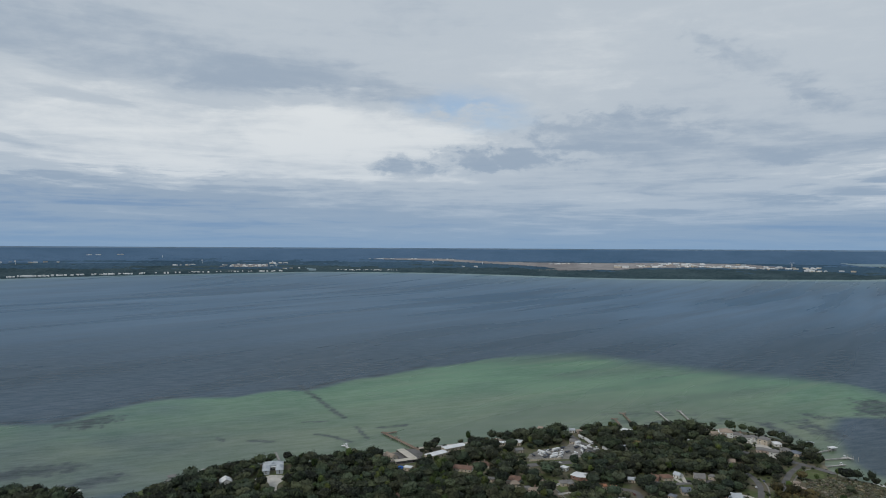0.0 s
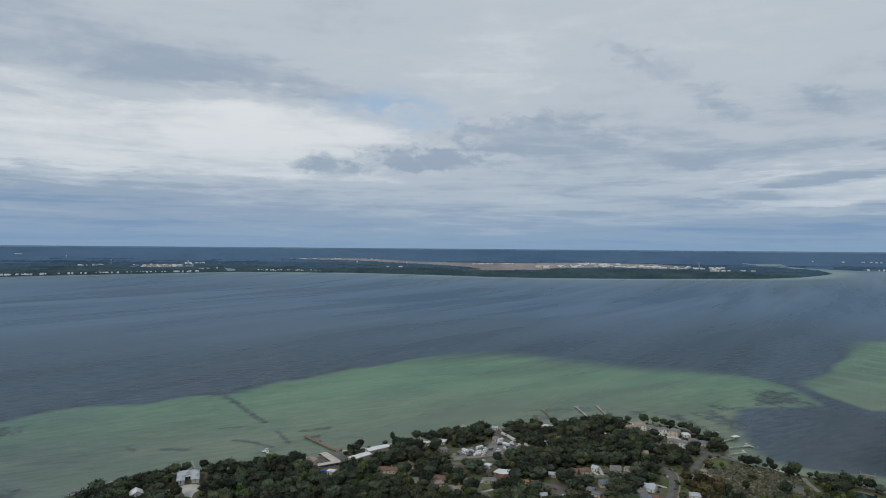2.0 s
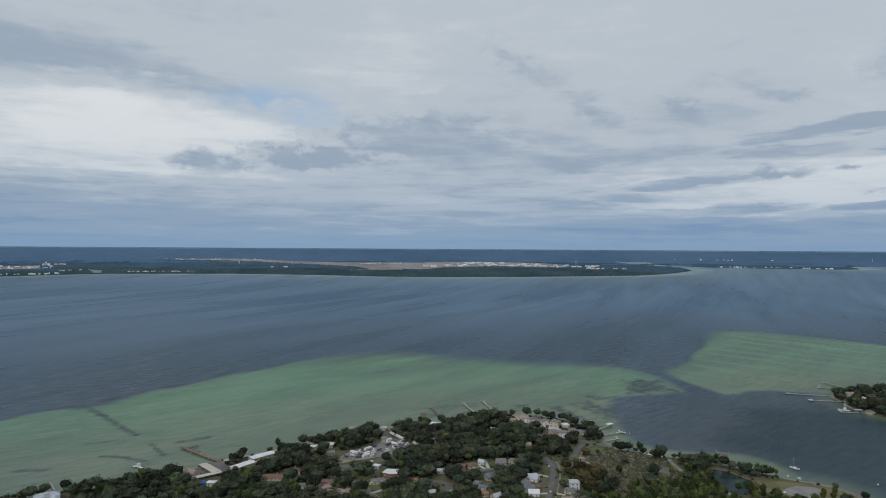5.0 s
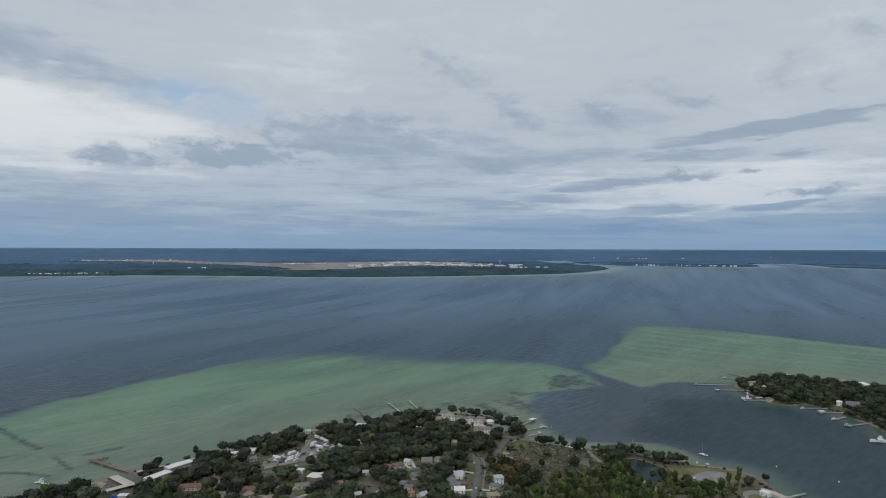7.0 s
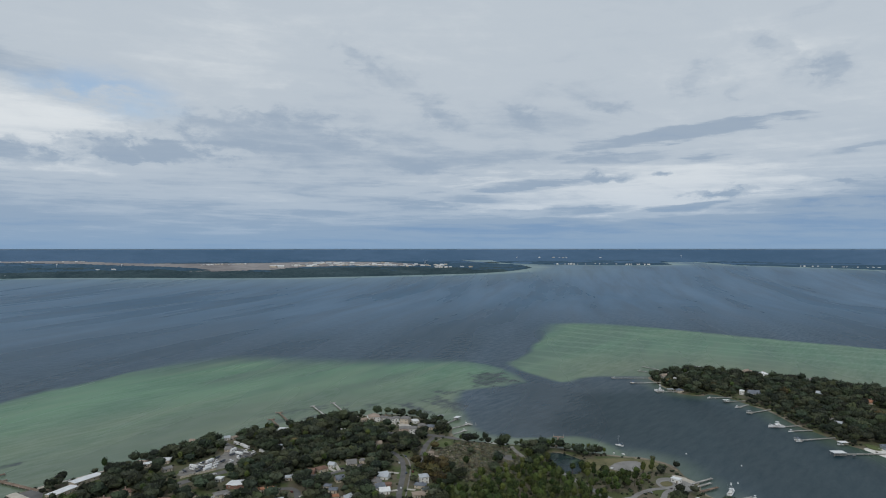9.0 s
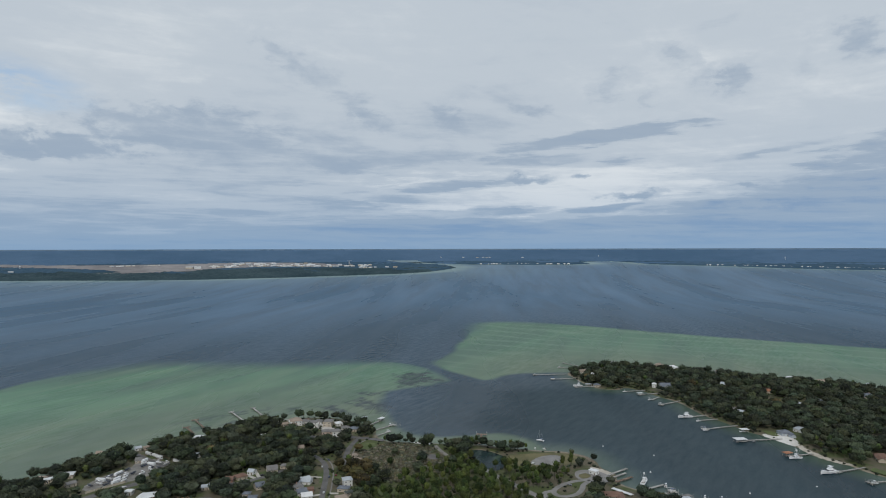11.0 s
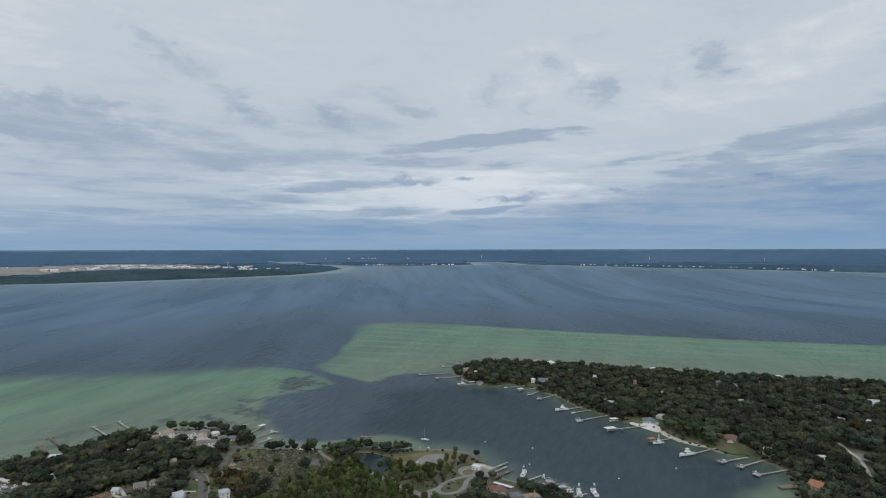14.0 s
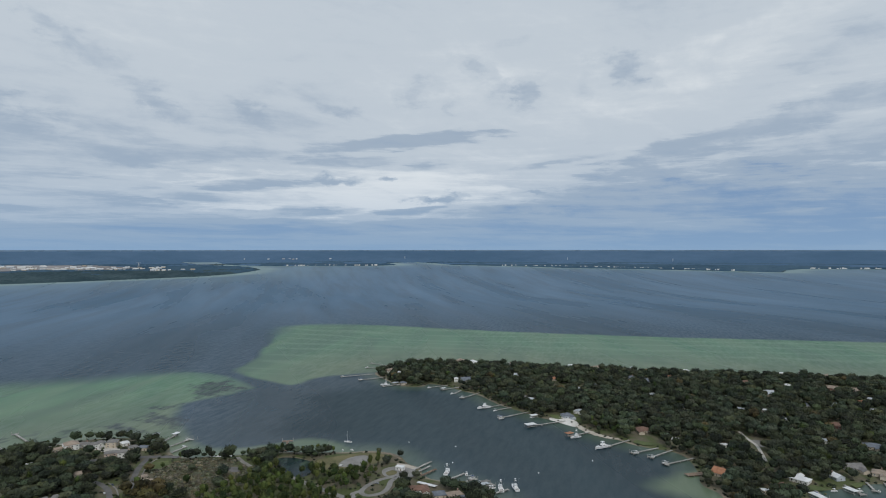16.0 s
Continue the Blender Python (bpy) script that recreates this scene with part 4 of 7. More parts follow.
def house(x, y, w, d, turn, roof, wall, style):
    """A house with walls, roof, windows and doors; the wide ones have a wing."""
    z = max(ground_z(x, y), 0.9)
    w, d = w * 0.92, d * 0.92
    w, d = (w, d) if w >= d * 0.8 else (max(w, 6.5), max(w, 6.5))
    ob = thing("house", x, y, z, turn, "%s %s house with %s among trees" % (SHAPE[style], SIDES[wall], WORDS[roof]), "house", "houses by the bay")
    h = 6.0 if style == "tall" else 3.4 if style == "flat" else 3.0
    pitch = {"gable": 0.55, "hip": 0.42, "long": 0.25, "flat": 0.06, "tall": 0.45}[style]
    wm, rm = WALL[wall], ROOF[roof]
    if style in ("gable", "long", "flat"):
        part("wall", gable_walls(w, d, h, pitch), wm, ob)
        part("roof", gable_roof(w, d, h, pitch), rm, ob)
    else:
        part("wall", block(w, d, h + 0.3, 0, 0, -0.3), wm, ob)
        part("roof", hip_roof(w, d, h, pitch), rm, ob)
    if w > 12 and style != "long" and style != "flat":
        # a wing towards the front
        ww, wd, wx, sy = w * 0.42, d * 0.55, (0.24 if rng.random() < 0.5 else -0.24) * w, -1
        wh = h - 0.15 if style != "tall" else h * 0.6
        wing = part("wing", gable_walls(wd + 1.2, ww, wh, 0.5), wm, ob, at=pose(wx, sy * (d / 2 + wd / 2 - 0.6), 0, 0, 0, 90))
        part("roof", gable_roof(wd + 1.6, ww, wh, 0.5, 0.35), rm, wing)
    floors = (0.9,) if style != "tall" else (0.9, 3.7)
    n = max(2, min(5, int(w / 3.6)))
    for f in floors:
        for sy, tz in ((-1, 0), (1, 180)):
            for i in range(n):
                wx = -w / 2 + w * (i + 0.5) / n
                if sy < 0 and f < 1 and i == n // 2:
                    part("door", FRONT_DOOR, None, ob, at=pose(wx, -d / 2 - 0.04, 0.0))
                    continue
                win = part("window", WINDOW, None, ob, at=pose(wx, sy * (d / 2 + 0.05), f, 0, 0, tz))
                part("pane", PANE, None, win)
        for sx, tz in ((-1, -90), (1, 90)):
            win = part("window", WINDOW, None, ob, at=pose(sx * (w / 2 + 0.05), 0, f, 0, 0, tz))
            part("pane", PANE, None, win)
    if w > 11 and style != "flat" and rng.random() < 0.5:
        part("chimney", CHIM, None, ob, at=pose(w * rng.uniform(0.1, 0.3), d * 0.15, h + d * 0.28 * pitch))
    keep_clear(x, y, w * 0.55 + 1.5)
    far = math.hypot(x, y)
    for k, r in ((w * 0.35 + 6.0, w * 0.40 + 1.5), (w * 0.35 + 13.0, w * 0.28 + 1.0), (w * 0.35 + 19.0, w * 0.16 + 0.5), (w * 0.35 + 26.0, w * 0.14), (w * 0.35 + 33.0, w * 0.08))[:5 if far > 800 else 3]:
        keep_clear(x - x / far * k, y - y / far * k, r)
    return ob


def villa(x, y, turn):
    """A large white house on the water: a rear block and two wings round a court."""
    ob = thing("house", x, y, max(ground_z(x, y), 1.2), turn, "large pale U-shaped house with light grey metal roofs by the water", "house", "houses by the bay")
    part("wall", block(19, 8.5, 5.0, 0, 6.5, -0.3), WALL["pale"], ob)
    part("roof", hip_roof(19, 8.5, 4.7, 0.55), ROOF["pale"], ob, at=pose(0, 6.5, 0))
    for s in (-1, 1):
        wing = part("wing", block(13, 6.4, 4.2, 0, 0, -0.3), WALL["pale"], ob, at=pose(s * 6.3, -4.0, 0, 0, 0, 90))
        part("roof", hip_roof(13.2, 6.4, 3.9, 0.6), ROOF["pale"], wing)
        for f in (0.9, 2.4):
            win = part("window", WINDOW, None, ob, at=pose(s * 6.3, -10.55, f))
            part("pane", PANE, None, win)
            for k in range(3):
                win = part("window", WINDOW, None, ob, at=pose(s * 9.55, -8 + 3.6 * k, f, 0, 0, s * 90))
                part("pane", PANE, None, win)
    part("dormer", gable_walls(3.0, 3.2, 1.6, 0.5, 0.0), WALL["pale"], ob, at=pose(0, 4.0, 5.2, 0, 0, 90))
    part("porch", block(6.0, 0.3, 2.6, 0, 2.0, 0), GLASS, ob)
    for k in (-2, 0, 2):
        part("column", rod(bmesh.new(), (k, 0.9, 0), (k, 0.9, 3.2), 0.18, 0.15, 8), TRIM, ob)
    part("porch_roof", block(6.0, 2.4, 0.2, 0, 1.4, 3.2), TRIM, ob)
    keep_clear(x, y, 14)
    keep_clear(x + 4, y - 16, 9)
    for dx, dy, r in ((8, -28, 8), (12, -36, 7), (16, -47, 6), (19, -57, 6), (21, -66, 4)):
        keep_clear(x + dx, y + dy, r)
    return ob


# ---------- docks ----------
POST = ready("post", rod(bmesh.new(), (0, 0, -2.6), (0, 0, 1.0), 0.17, 0.15, 8), WOOD)
TALLPOST = ready("post", rod(bmesh.new(), (0, 0, -2.6), (0, 0, 3.2), 0.17, 0.15, 8), WOOD)


def dock(x0, y0, x1, y1, wide=2.0, mat=None, label="weathered wooden dock on pilings over the water", head=0.0, kind="dock", z=1.15):
    """A dock from the shore out to its head, which may have a wider platform."""
    far, turn = math.hypot(x1 - x0, y1 - y0), math.degrees(math.atan2(y1 - y0, x1 - x0))
    mat = mat or WOOD
    ob = thing(kind, x0, y0, 0, turn, label, kind, "docks along the shores")
    n = max(2, int(far / 5.0))
    section = ready("deck_section", block(far / n - 0.05, wide, 0.22, far / n / 2), mat)
    for i in range(n):
        part("deck_section", section, None, ob, at=pose(far * i / n, 0, z))
    for s in (-1, 1):
        part("stringer", block(far, 0.2, 0.28, far / 2, s * (wide / 2 - 0.2), z - 0.29), mat, ob)
        for i in range(n + 1):
            part("post", POST, None, ob, at=pose(far * i / n, s * (wide / 2 + 0.12), z - 0.35))
    if head:
        part("platform", block(3.4, head, 0.24, far - 0.6, 0, z + 0.03), mat, ob)
        for s in (-1, 1):
            part("post", TALLPOST, None, ob, at=pose(far + 0.8, s * head / 2, z - 0.35))
    for i in range(0, n + 1):
        keep_clear(x0 + (x1 - x0) * i / n, y0 + (y1 - y0) * i / n, 3.5)
    return ob


def boathouse(x, y, w, d, turn, roof="white", label="open boathouse with a white roof on pilings", z=3.6):
    ob = thing("boathouse", x, y, 0, turn, label, "boathouse", "boathouses on the water")
    part("roof", hip_roof(w, d, z, 0.2, 0.4), ROOF[roof], ob)
    leg = ready("post", rod(bmesh.new(), (0, 0, -2.5), (0, 0, z), 0.16, 0.15, 8), WOOD)
    for sx in (-1, 0, 1):
        for sy in (-1, 1):
            part("post", leg, None, ob, at=pose(sx * (w / 2 - 0.4), sy * (d / 2 - 0.3), 0))
    part("catwalk", block(w, 1.0, 0.2, 0, d / 2 - 0.6, 1.1), WOOD, ob)
    return ob


def boat_lift(x, y, turn, length=6.0, wide=3.6):
    """A boat lift: four tall pilings and two beams."""
    ob = thing("boat_lift", x, y, 0, turn, "wooden boat lift with four pilings and grey beams", "boat lift", "boat lifts")
    for sx in (-1, 1):
        for sy in (-1, 1):
            part("post", TALLPOST, None, ob, at=pose(sx * length / 2, sy * wide / 2, 0))
    for sy in (-1, 1):
        part("beam", block(length, 0.2, 0.3, 0, sy * wide / 2, 3.2), METAL, ob)
    return ob


# ---------- boats ----------
def hull(length, beam, free, draft=0.5, flare=0.12, sheer=0.35):
    """A boat's hull, bow towards +x."""
    rings = []
    for i in range(9):
        s = i / 8
        half = beam / 2 * (1.0 if s < 0.45 else max(0.02, 1 - ((s - 0.45) / 0.55) ** 2.2))
        top, keel = free * (1 + sheer * s * s), -draft * (1 - 0.75 * s ** 4)
        x = length * (s - 0.5)
        chine = half * (1 - flare - 0.35 * s)
        rings.append([(x, -half, top), (x, -chine, 0.05), (x, 0, keel), (x, chine, 0.05), (x, half, top), (x, half * 0.86, top + 0.02), (x, 0, top - 0.02 + 0.05 * s), (x, -half * 0.86, top + 0.02)])
    return loft(rings)


def cabin(x, z, length, wide, high, rake=0.25):
    """A raked deckhouse."""
    a, b = x - length / 2, x + length / 2
    return loft([[(xx, y * wide / 2 * k, zz) for xx, zz, k in ((a, z, 1), (b, z, 0.85), (b - rake * length, z + high, 0.72), (a + 0.05, z + high, 0.85))] for y in (-1, 1)])


def runabout(length=6.5, paint=None, top=True, cover=False, label="white open motorboat with an outboard engine"):
    beam = length * 0.36
    ob = thing("motorboat", 0, 0, 0, 0, label, "motorboat", "small motorboats")
    part("hull", hull(length, beam, 0.85), paint or GEL, ob)
    if cover:
        part("cover", loft([[(length * (s - 0.5), y * beam * 0.47 * (1 if s < 0.5 else 1.25 - s * 0.5), 0.95 + zz * (1 - abs(s - 0.45))) for y, zz in ((-1, 0), (0, 0.7), (1, 0))] for s in (0.02, 0.35, 0.7, 0.95)]), COVER, ob)
    else:
        part("cockpit", block(length * 0.5, beam * 0.6, 0.1, -length * 0.12, 0, 0.88), CONCRETE, ob)
        part("console", block(0.9, 0.9, 0.8, -0.2, 0, 0.9, 0.08, 0.85), GEL, ob)
        part("windscreen", block(0.08, 1.0, 0.45, 0.25, 0, 1.6), GLASS, ob)
    if top:
        part("top", block(2.2, 1.9, 0.1, -0.2, 0, 2.6, 0.03), GEL, ob)
        for sx in (-1, 1):
            for sy in (-1, 1):
                part("strut", rod(bmesh.new(), (-0.2 + sx * 0.8, sy * 0.7, 0.9), (-0.2 + sx * 0.6, sy * 0.7, 2.6), 0.04), METAL, ob)
    eng = part("outboard_engine", block(0.6, 0.5, 0.7, -length / 2 - 0.25, 0, 0.7, 0.08, 0.8), RUBBER, ob)
    part("shaft", block(0.2, 0.15, 1.2, -length / 2 - 0.25, 0, -0.5), METAL, eng)
    return ob


def sportfisher(length=15.0, tower=True, label="white sport-fishing yacht with a flybridge"):
    k = length / 15.0
    ob = thing("sportfishing_yacht", 0, 0, 0, 0, label, "yacht", "moored yachts")
    part("hull", hull(length, 4.7 * k, 1.6 * k, 0.9, 0.1, 0.55), GEL, ob)
    part("stripe", hull(length * 0.995, 4.74 * k, 0.3 * k, 0.88, 0.09, 0.2), NAVY, ob)
    part("cockpit", block(3.2 * k, 3.6 * k, 0.1, -length * 0.37, 0, 1.62 * k), WOOD, ob)
    house_ = part("deckhouse", cabin(-0.6 * k, 1.6 * k, 6.0 * k, 3.7 * k, 1.5 * k, 0.35), GEL, ob)
    part("cabin_window", cabin(-0.4 * k, 2.15 * k, 5.2 * k, 3.62 * k, 0.55 * k, 0.2), GLASS, house_)
    part("flybridge", cabin(-1.3 * k, 3.1 * k, 3.0 * k, 3.0 * k, 0.9 * k, 0.2), GEL, ob)
    part("hardtop", block(3.0 * k, 2.8 * k, 0.14, -1.5 * k, 0, 5.0 * k, 0.05), GEL, ob)
    for sx in (-1, 1):
        for sy in (-1, 1):
            part("strut", rod(bmesh.new(), (-1.4 * k + sx * 1.2 * k, sy * 1.2 * k, 3.9 * k), (-1.5 * k + sx * k, sy * 1.1 * k, 5.0 * k), 0.07), METAL, ob)
    if tower:
        for sx in (-1, 1):
            for sy in (-1, 1):
                part("tower_leg", rod(bmesh.new(), (-1.5 * k + sx * 1.4 * k, sy * 1.4 * k, 3.2 * k), (-1.5 * k + sx * 0.5 * k, sy * 0.5 * k, 9.0 * k), 0.09, 0.07), METAL, ob)
        part("tower_platform", block(1.8 * k, 1.6 * k, 0.5, -1.5 * k, 0, 8.4 * k, 0.05, 0.9), GEL, ob)
        part("tower_top", block(1.8 * k, 1.6 * k, 0.1, -1.5 * k, 0, 10.0 * k), GEL, ob)
        for sy in (-1, 1):
            part("outrigger", rod(bmesh.new(), (-0.5 * k, sy * 2.0 * k, 2.2 * k), (-3.6 * k, sy * 3.2 * k, 11.5 * k), 0.06, 0.03), METAL, ob)
    part("bow_rail", rod(rod(bmesh.new(), (length * 0.18, -1.9 * k, 2.9 * k), (length * 0.49, 0, 3.2 * k), 0.05), (length * 0.18, 1.9 * k, 2.9 * k), (length * 0.49, 0, 3.2 * k), 0.05), METAL, ob)
    return ob


def sailboat():
    ob = thing("sailboat", 0, 0, 0, 0, "white sailboat at anchor with a bare mast", "sailboat")
    part("hull", hull(9.0, 2.9, 1.0, 0.9, 0.15, 0.3), GEL, ob)
    part("cabin", cabin(0.2, 1.05, 3.6, 1.9, 0.55, 0.25), GEL, ob)
    part("cockpit", block(2.2, 1.5, 0.1, -2.8, 0, 1.04), WOOD, ob)
    part("mast", rod(bmesh.new(), (0.6, 0, 1.0), (0.6, 0, 12.5), 0.10, 0.08), METAL, ob)
    part("boom", rod(bmesh.new(), (0.6, 0, 2.3), (-3.2, 0, 2.4), 0.07), METAL, ob)
    part("furled_sail", rod(bmesh.new(), (0.4, 0, 2.5), (-3.0, 0, 2.58), 0.17, 0.10, 8), CANVAS, ob)
    for e in ((4.3, 0, 1.3), (-4.3, 0, 1.1), (0.4, 1.35, 1.1), (0.4, -1.35, 1.1)):
        part("stay", rod(bmesh.new(), (0.6, 0, 12.3), e, 0.02, 0.02, 4), METAL, ob)
    return ob


def pontoon():
    ob = thing("pontoon_boat", 0, 0, 0, 0, "white pontoon boat with a blue canopy", "boat", "small motorboats")
    for sy in (-1, 1):
        part("float", rod(bmesh.new(), (-3.2, sy * 0.95, 0.1), (3.3, sy * 0.95, 0.15), 0.34, 0.28, 8), METAL, ob)
    part("deck", block(6.6, 2.5, 0.15, 0, 0, 0.45), GEL, ob)
    part("rail", box(box(box(bmesh.new(), 0, -1.2, 0.6, 6.2, 0.06, 0.7), 0, 1.2, 0.6, 6.2, 0.06, 0.7), 3.1, 0, 0.6, 0.06, 2.4, 0.7), GEL, ob)
    part("canopy", block(3.0, 2.4, 0.1, -1.0, 0, 2.5, 0.03), CANVAS, ob)
    for sx in (-1, 1):
        for sy in (-1, 1):
            part("strut", rod(bmesh.new(), (-1.0 + sx * 1.2, sy * 1.15, 0.6), (-1.0 + sx * 1.2, sy * 1.1, 2.5), 0.035), METAL, ob)
    return ob


# ---------- vehicles ----------
WHEEL = ready("wheel", rod(bmesh.new(), (0, -0.11, 0.33), (0, 0.11, 0.33), 0.33, 0.33, 10), RUBBER)


def car(paint, label):
    ob = thing("car", 0, 0, 0, 0, label, "car", "parked cars")
    side = ((-2.2, 0.35), (2.2, 0.35), (2.25, 0.75), (1.2, 0.95), (-2.15, 1.0))
    part("body", loft([[(x, y, z) for x, z in side] for y in (-0.88, 0.88)]), paint, ob)
    part("roof", loft([[(x, y * (0.82 if z < 1.0 else 0.66), z) for x, z in ((-1.9, 0.97), (1.0, 0.93), (0.3, 1.45), (-1.2, 1.47))] for y in (-1, 1)]), paint, ob)
    part("windscreen", loft([[(x, y, z) for x, z in ((1.03, 0.96), (0.36, 1.42), (0.30, 1.42), (0.97, 0.96))] for y in (-0.7, 0.7)]), GLASS, ob)
    for sx in (-1, 1):
        for sy in (-1, 1):
            part("wheel", WHEEL, None, ob, at=pose(sx * 1.35, sy * 0.82, 0))
    return ob


def motorhome(length=9.0, band=None):
    ob = thing("motorhome", 0, 0, 0, 0, "white motorhome parked in the gravel storage yard", "motorhome", "stored motorhomes")
    part("body", block(length, 2.5, 2.7, 0, 0, 0.6, 0.15, 0.97), GEL, ob)
    part("band", block(length * 0.9, 2.52, 0.4, 0, 0, 1.2), band or NAVY, ob)
    part("windscreen", block(0.06, 2.0, 1.0, length / 2 - 0.03, 0, 1.9), GLASS, ob)
    part("air_conditioner", block(1.0, 0.8, 0.3, -length * 0.2, 0, 3.3, 0.05), GEL, ob)
    for sx in (-0.3, 0.32):
        for sy in (-1, 1):
            part("wheel", WHEEL, None, ob, at=pose(sx * length, sy * 1.15, 0))
    return ob


def trailer(length=6.0):
    ob = thing("boat_trailer", 0, 0, 0, 0, "grey steel boat trailer on two wheels", "trailer", "boat trailers")
    part("frame", box(box(box(bmesh.new(), 0, -0.6, 0.5, length, 0.12, 0.14), 0, 0.6, 0.5, length, 0.12, 0.14), length * 0.65, 0, 0.5, length * 0.4, 0.12, 0.14), METAL, ob)
    for s in (-1, 1):
        part("bunk", block(length * 0.7, 0.15, 0.25, -0.3, s * 0.5, 0.62), WOOD, ob)
        part("wheel", WHEEL, None, ob, at=pose(-0.8, s * 0.95, 0))
    return ob


# ---------- roads and surfaces ----------
def ribbon(points, wide):
    """A smooth strip along a line."""
    p = np.array(points, float)
    for _ in range(2):
        mids = np.stack([0.75 * p[:-1] + 0.25 * p[1:], 0.25 * p[:-1] + 0.75 * p[1:]], 1).reshape(-1, 2)
        p = np.concatenate([p[:1], mids, p[-1:]])
    d = np.gradient(p, axis=0)
    n = np.stack([-d[:, 1], d[:, 0]], 1) / (np.hypot(d[:, 0], d[:, 1])[:, None] + 1e-9) * wide / 2
    return p, np.concatenate([p + n, (p - n)[::-1]])


def road(name, points, wide, mat, label, z=1.72):
    line, edge = ribbon(points, wide)
    bm = prism([tuple(e) for e in edge], z - 0.25, z)
    me = ready(name, bm, mat)
    tagged(new(name, me), label, "road", kind="structure")
    for a, b in zip(line[:-1], line[1:]):
        n = max(1, int(np.hypot(*(b - a)) / 4))
        for i in range(n + 1):
            keep_clear(*(a + (b - a) * i / n), wide / 2 + 1.0)


def drape(name, outline, mat, label, up=0.07):
    """A thin layer that follows the slope of the shore."""
    edge = rounded(outline, 3)
    x0, y0 = edge.min(0) - 2
    x1, y1 = edge.max(0) + 2
    xs, ys = np.meshgrid(np.arange(x0, x1, 1.1), np.arange(y0, y1, 1.1))
    zs = np.clip(land_by(xs.ravel(), ys.ravel()) * 0.11, -2.5, 1.6).reshape(xs.shape) + up
    ok = inside_by(edge, xs, ys) + 1.3 * waves(xs, ys, 9.0, 61) > 0
    n = xs.shape[1]
    i = np.arange(xs.shape[0] - 1)[:, None] * n + np.arange(n - 1)[None, :]
    quads = np.stack([i, i + 1, i + n + 1, i + n], -1)[ok[:-1, :-1]]
    used, inv = np.unique(quads, return_inverse=True)
    me = mesh_of(name, np.stack([xs, ys, zs], -1).reshape(-1, 3)[used], inv.reshape(-1, 4), mat)
    tagged(new(name, me), label, "ground", kind="structure")
    for a, b in zip(xs[ok][::14], ys[ok][::14]):
        keep_clear(a, b, 2.5)


def patch(name, outline, mat, label, z=1.68, clear=True, category="ground", soft=4):
    edge = rounded(outline, soft)
    edge = edge + np.stack([waves(edge[:, 0], edge[:, 1], 14.0, 51), waves(edge[:, 0], edge[:, 1], 14.0, 52)], 1) * (1.1 if soft > 2 else 0.25)
    tagged(new(name, ready(name, prism([tuple(e) for e in edge], z - 0.3, z), mat)), label, category, kind="structure")
    if clear:
        x0, y0 = edge.min(0)
        x1, y1 = edge.max(0)
        xs, ys = np.meshgrid(np.arange(x0, x1, 4.0), np.arange(y0, y1, 4.0))
        ok = inside_by(edge, xs, ys) > -1
        for a, b in zip(xs[ok], ys[ok]):
            keep_clear(a, b, 4.0)

# ---------- roads, lots, beaches ----------
road("road", [(320, 680), (332, 669), (352, 653), (370, 634), (384, 611)], 7.5, ASPHALT, "worn grey asphalt road along the shore houses")
road("road", [(367, 637), (342, 615), (320, 585), (306, 565)], 5.6, ASPHALT, "worn grey asphalt side road through the trees", 1.74)
road("footpath", [(374, 627), (354, 618), (329, 587), (315, 567)], 1.3, GRAVEL, "pale concrete footpath beside the road")
road("road", [(293, 636), (297, 616), (298, 598), (295, 581), (286, 560), (273, 537), (249, 499), (232, 464)], 5.4, ASPHALT, "worn grey asphalt street between houses")
road("footpath", [(304, 598), (301, 578), (292, 557), (279, 534), (255, 496)], 1.3, GRAVEL, "pale concrete footpath beside the street")
road("road", [(196, 592), (209, 579), (222, 584), (238, 585), (259, 592)], 6, ASPHALT, "worn grey asphalt close between brick houses")
road("road", [(161, 570), (170, 567), (175, 562), (175, 549), (167, 528)], 6, ASPHALT, "worn grey asphalt turning circle between houses")
road("road", [(81, 638), (84, 627), (92, 601), (98, 576), (103, 552), (105, 526)], 6, DIRT, "pale dirt and gravel road with grass edges")
road("footpath", [(90, 611), (98, 589), (104, 567), (109, 545)], 1.3, GRAVEL, "pale concrete footpath beside the gravel road")
road("road", [(81, 628), (108, 637), (132, 640)], 9, ASPHALT, "wide grey asphalt apron beside the storage yard", 1.76)
road("road", [(149, 738), (156, 709), (165, 670)], 5, ASPHALT, "narrow asphalt lane beside the storage yard")
patch("storage_yard", [(89, 648), (109, 645), (142, 654), (164, 665), (180, 666), (166, 693), (155, 716), (148, 711), (136, 688), (109, 681), (90, 662)], GRAVEL, "pale gravel yard with stored boats and motorhomes", 1.66)
patch("boat_ramp_lot", [(480, 412), (492, 408), (498, 391), (492, 373), (474, 375), (468, 386), (464, 395), (470, 405)], PALEWAY, "grey asphalt car park at the boat ramp", 1.70, soft=2)
road("road", [(472, 388), (454, 396), (432, 394), (421, 388), (419, 377), (433, 371), (447, 376), (458, 384), (472, 386)], 5.0, PALEWAY, "grey asphalt turning loop by the boat ramp", 1.74)
road("road", [(424, 391), (413, 393), (408, 380), (400, 348)], 5.0, PALEWAY, "grey asphalt road to the boat ramp", 1.72)
patch("ramp_island", [(473, 404), (485, 401), (479, 391), (467, 393)], DRYGRASS, "dry grass island in the car park", 1.80, soft=2)
patch("car_park", [(459, 456), (482, 464), (500, 457), (501, 446), (479, 433), (462, 445)], PALEWAY, "empty grey asphalt car park by the water", 1.70, soft=1)
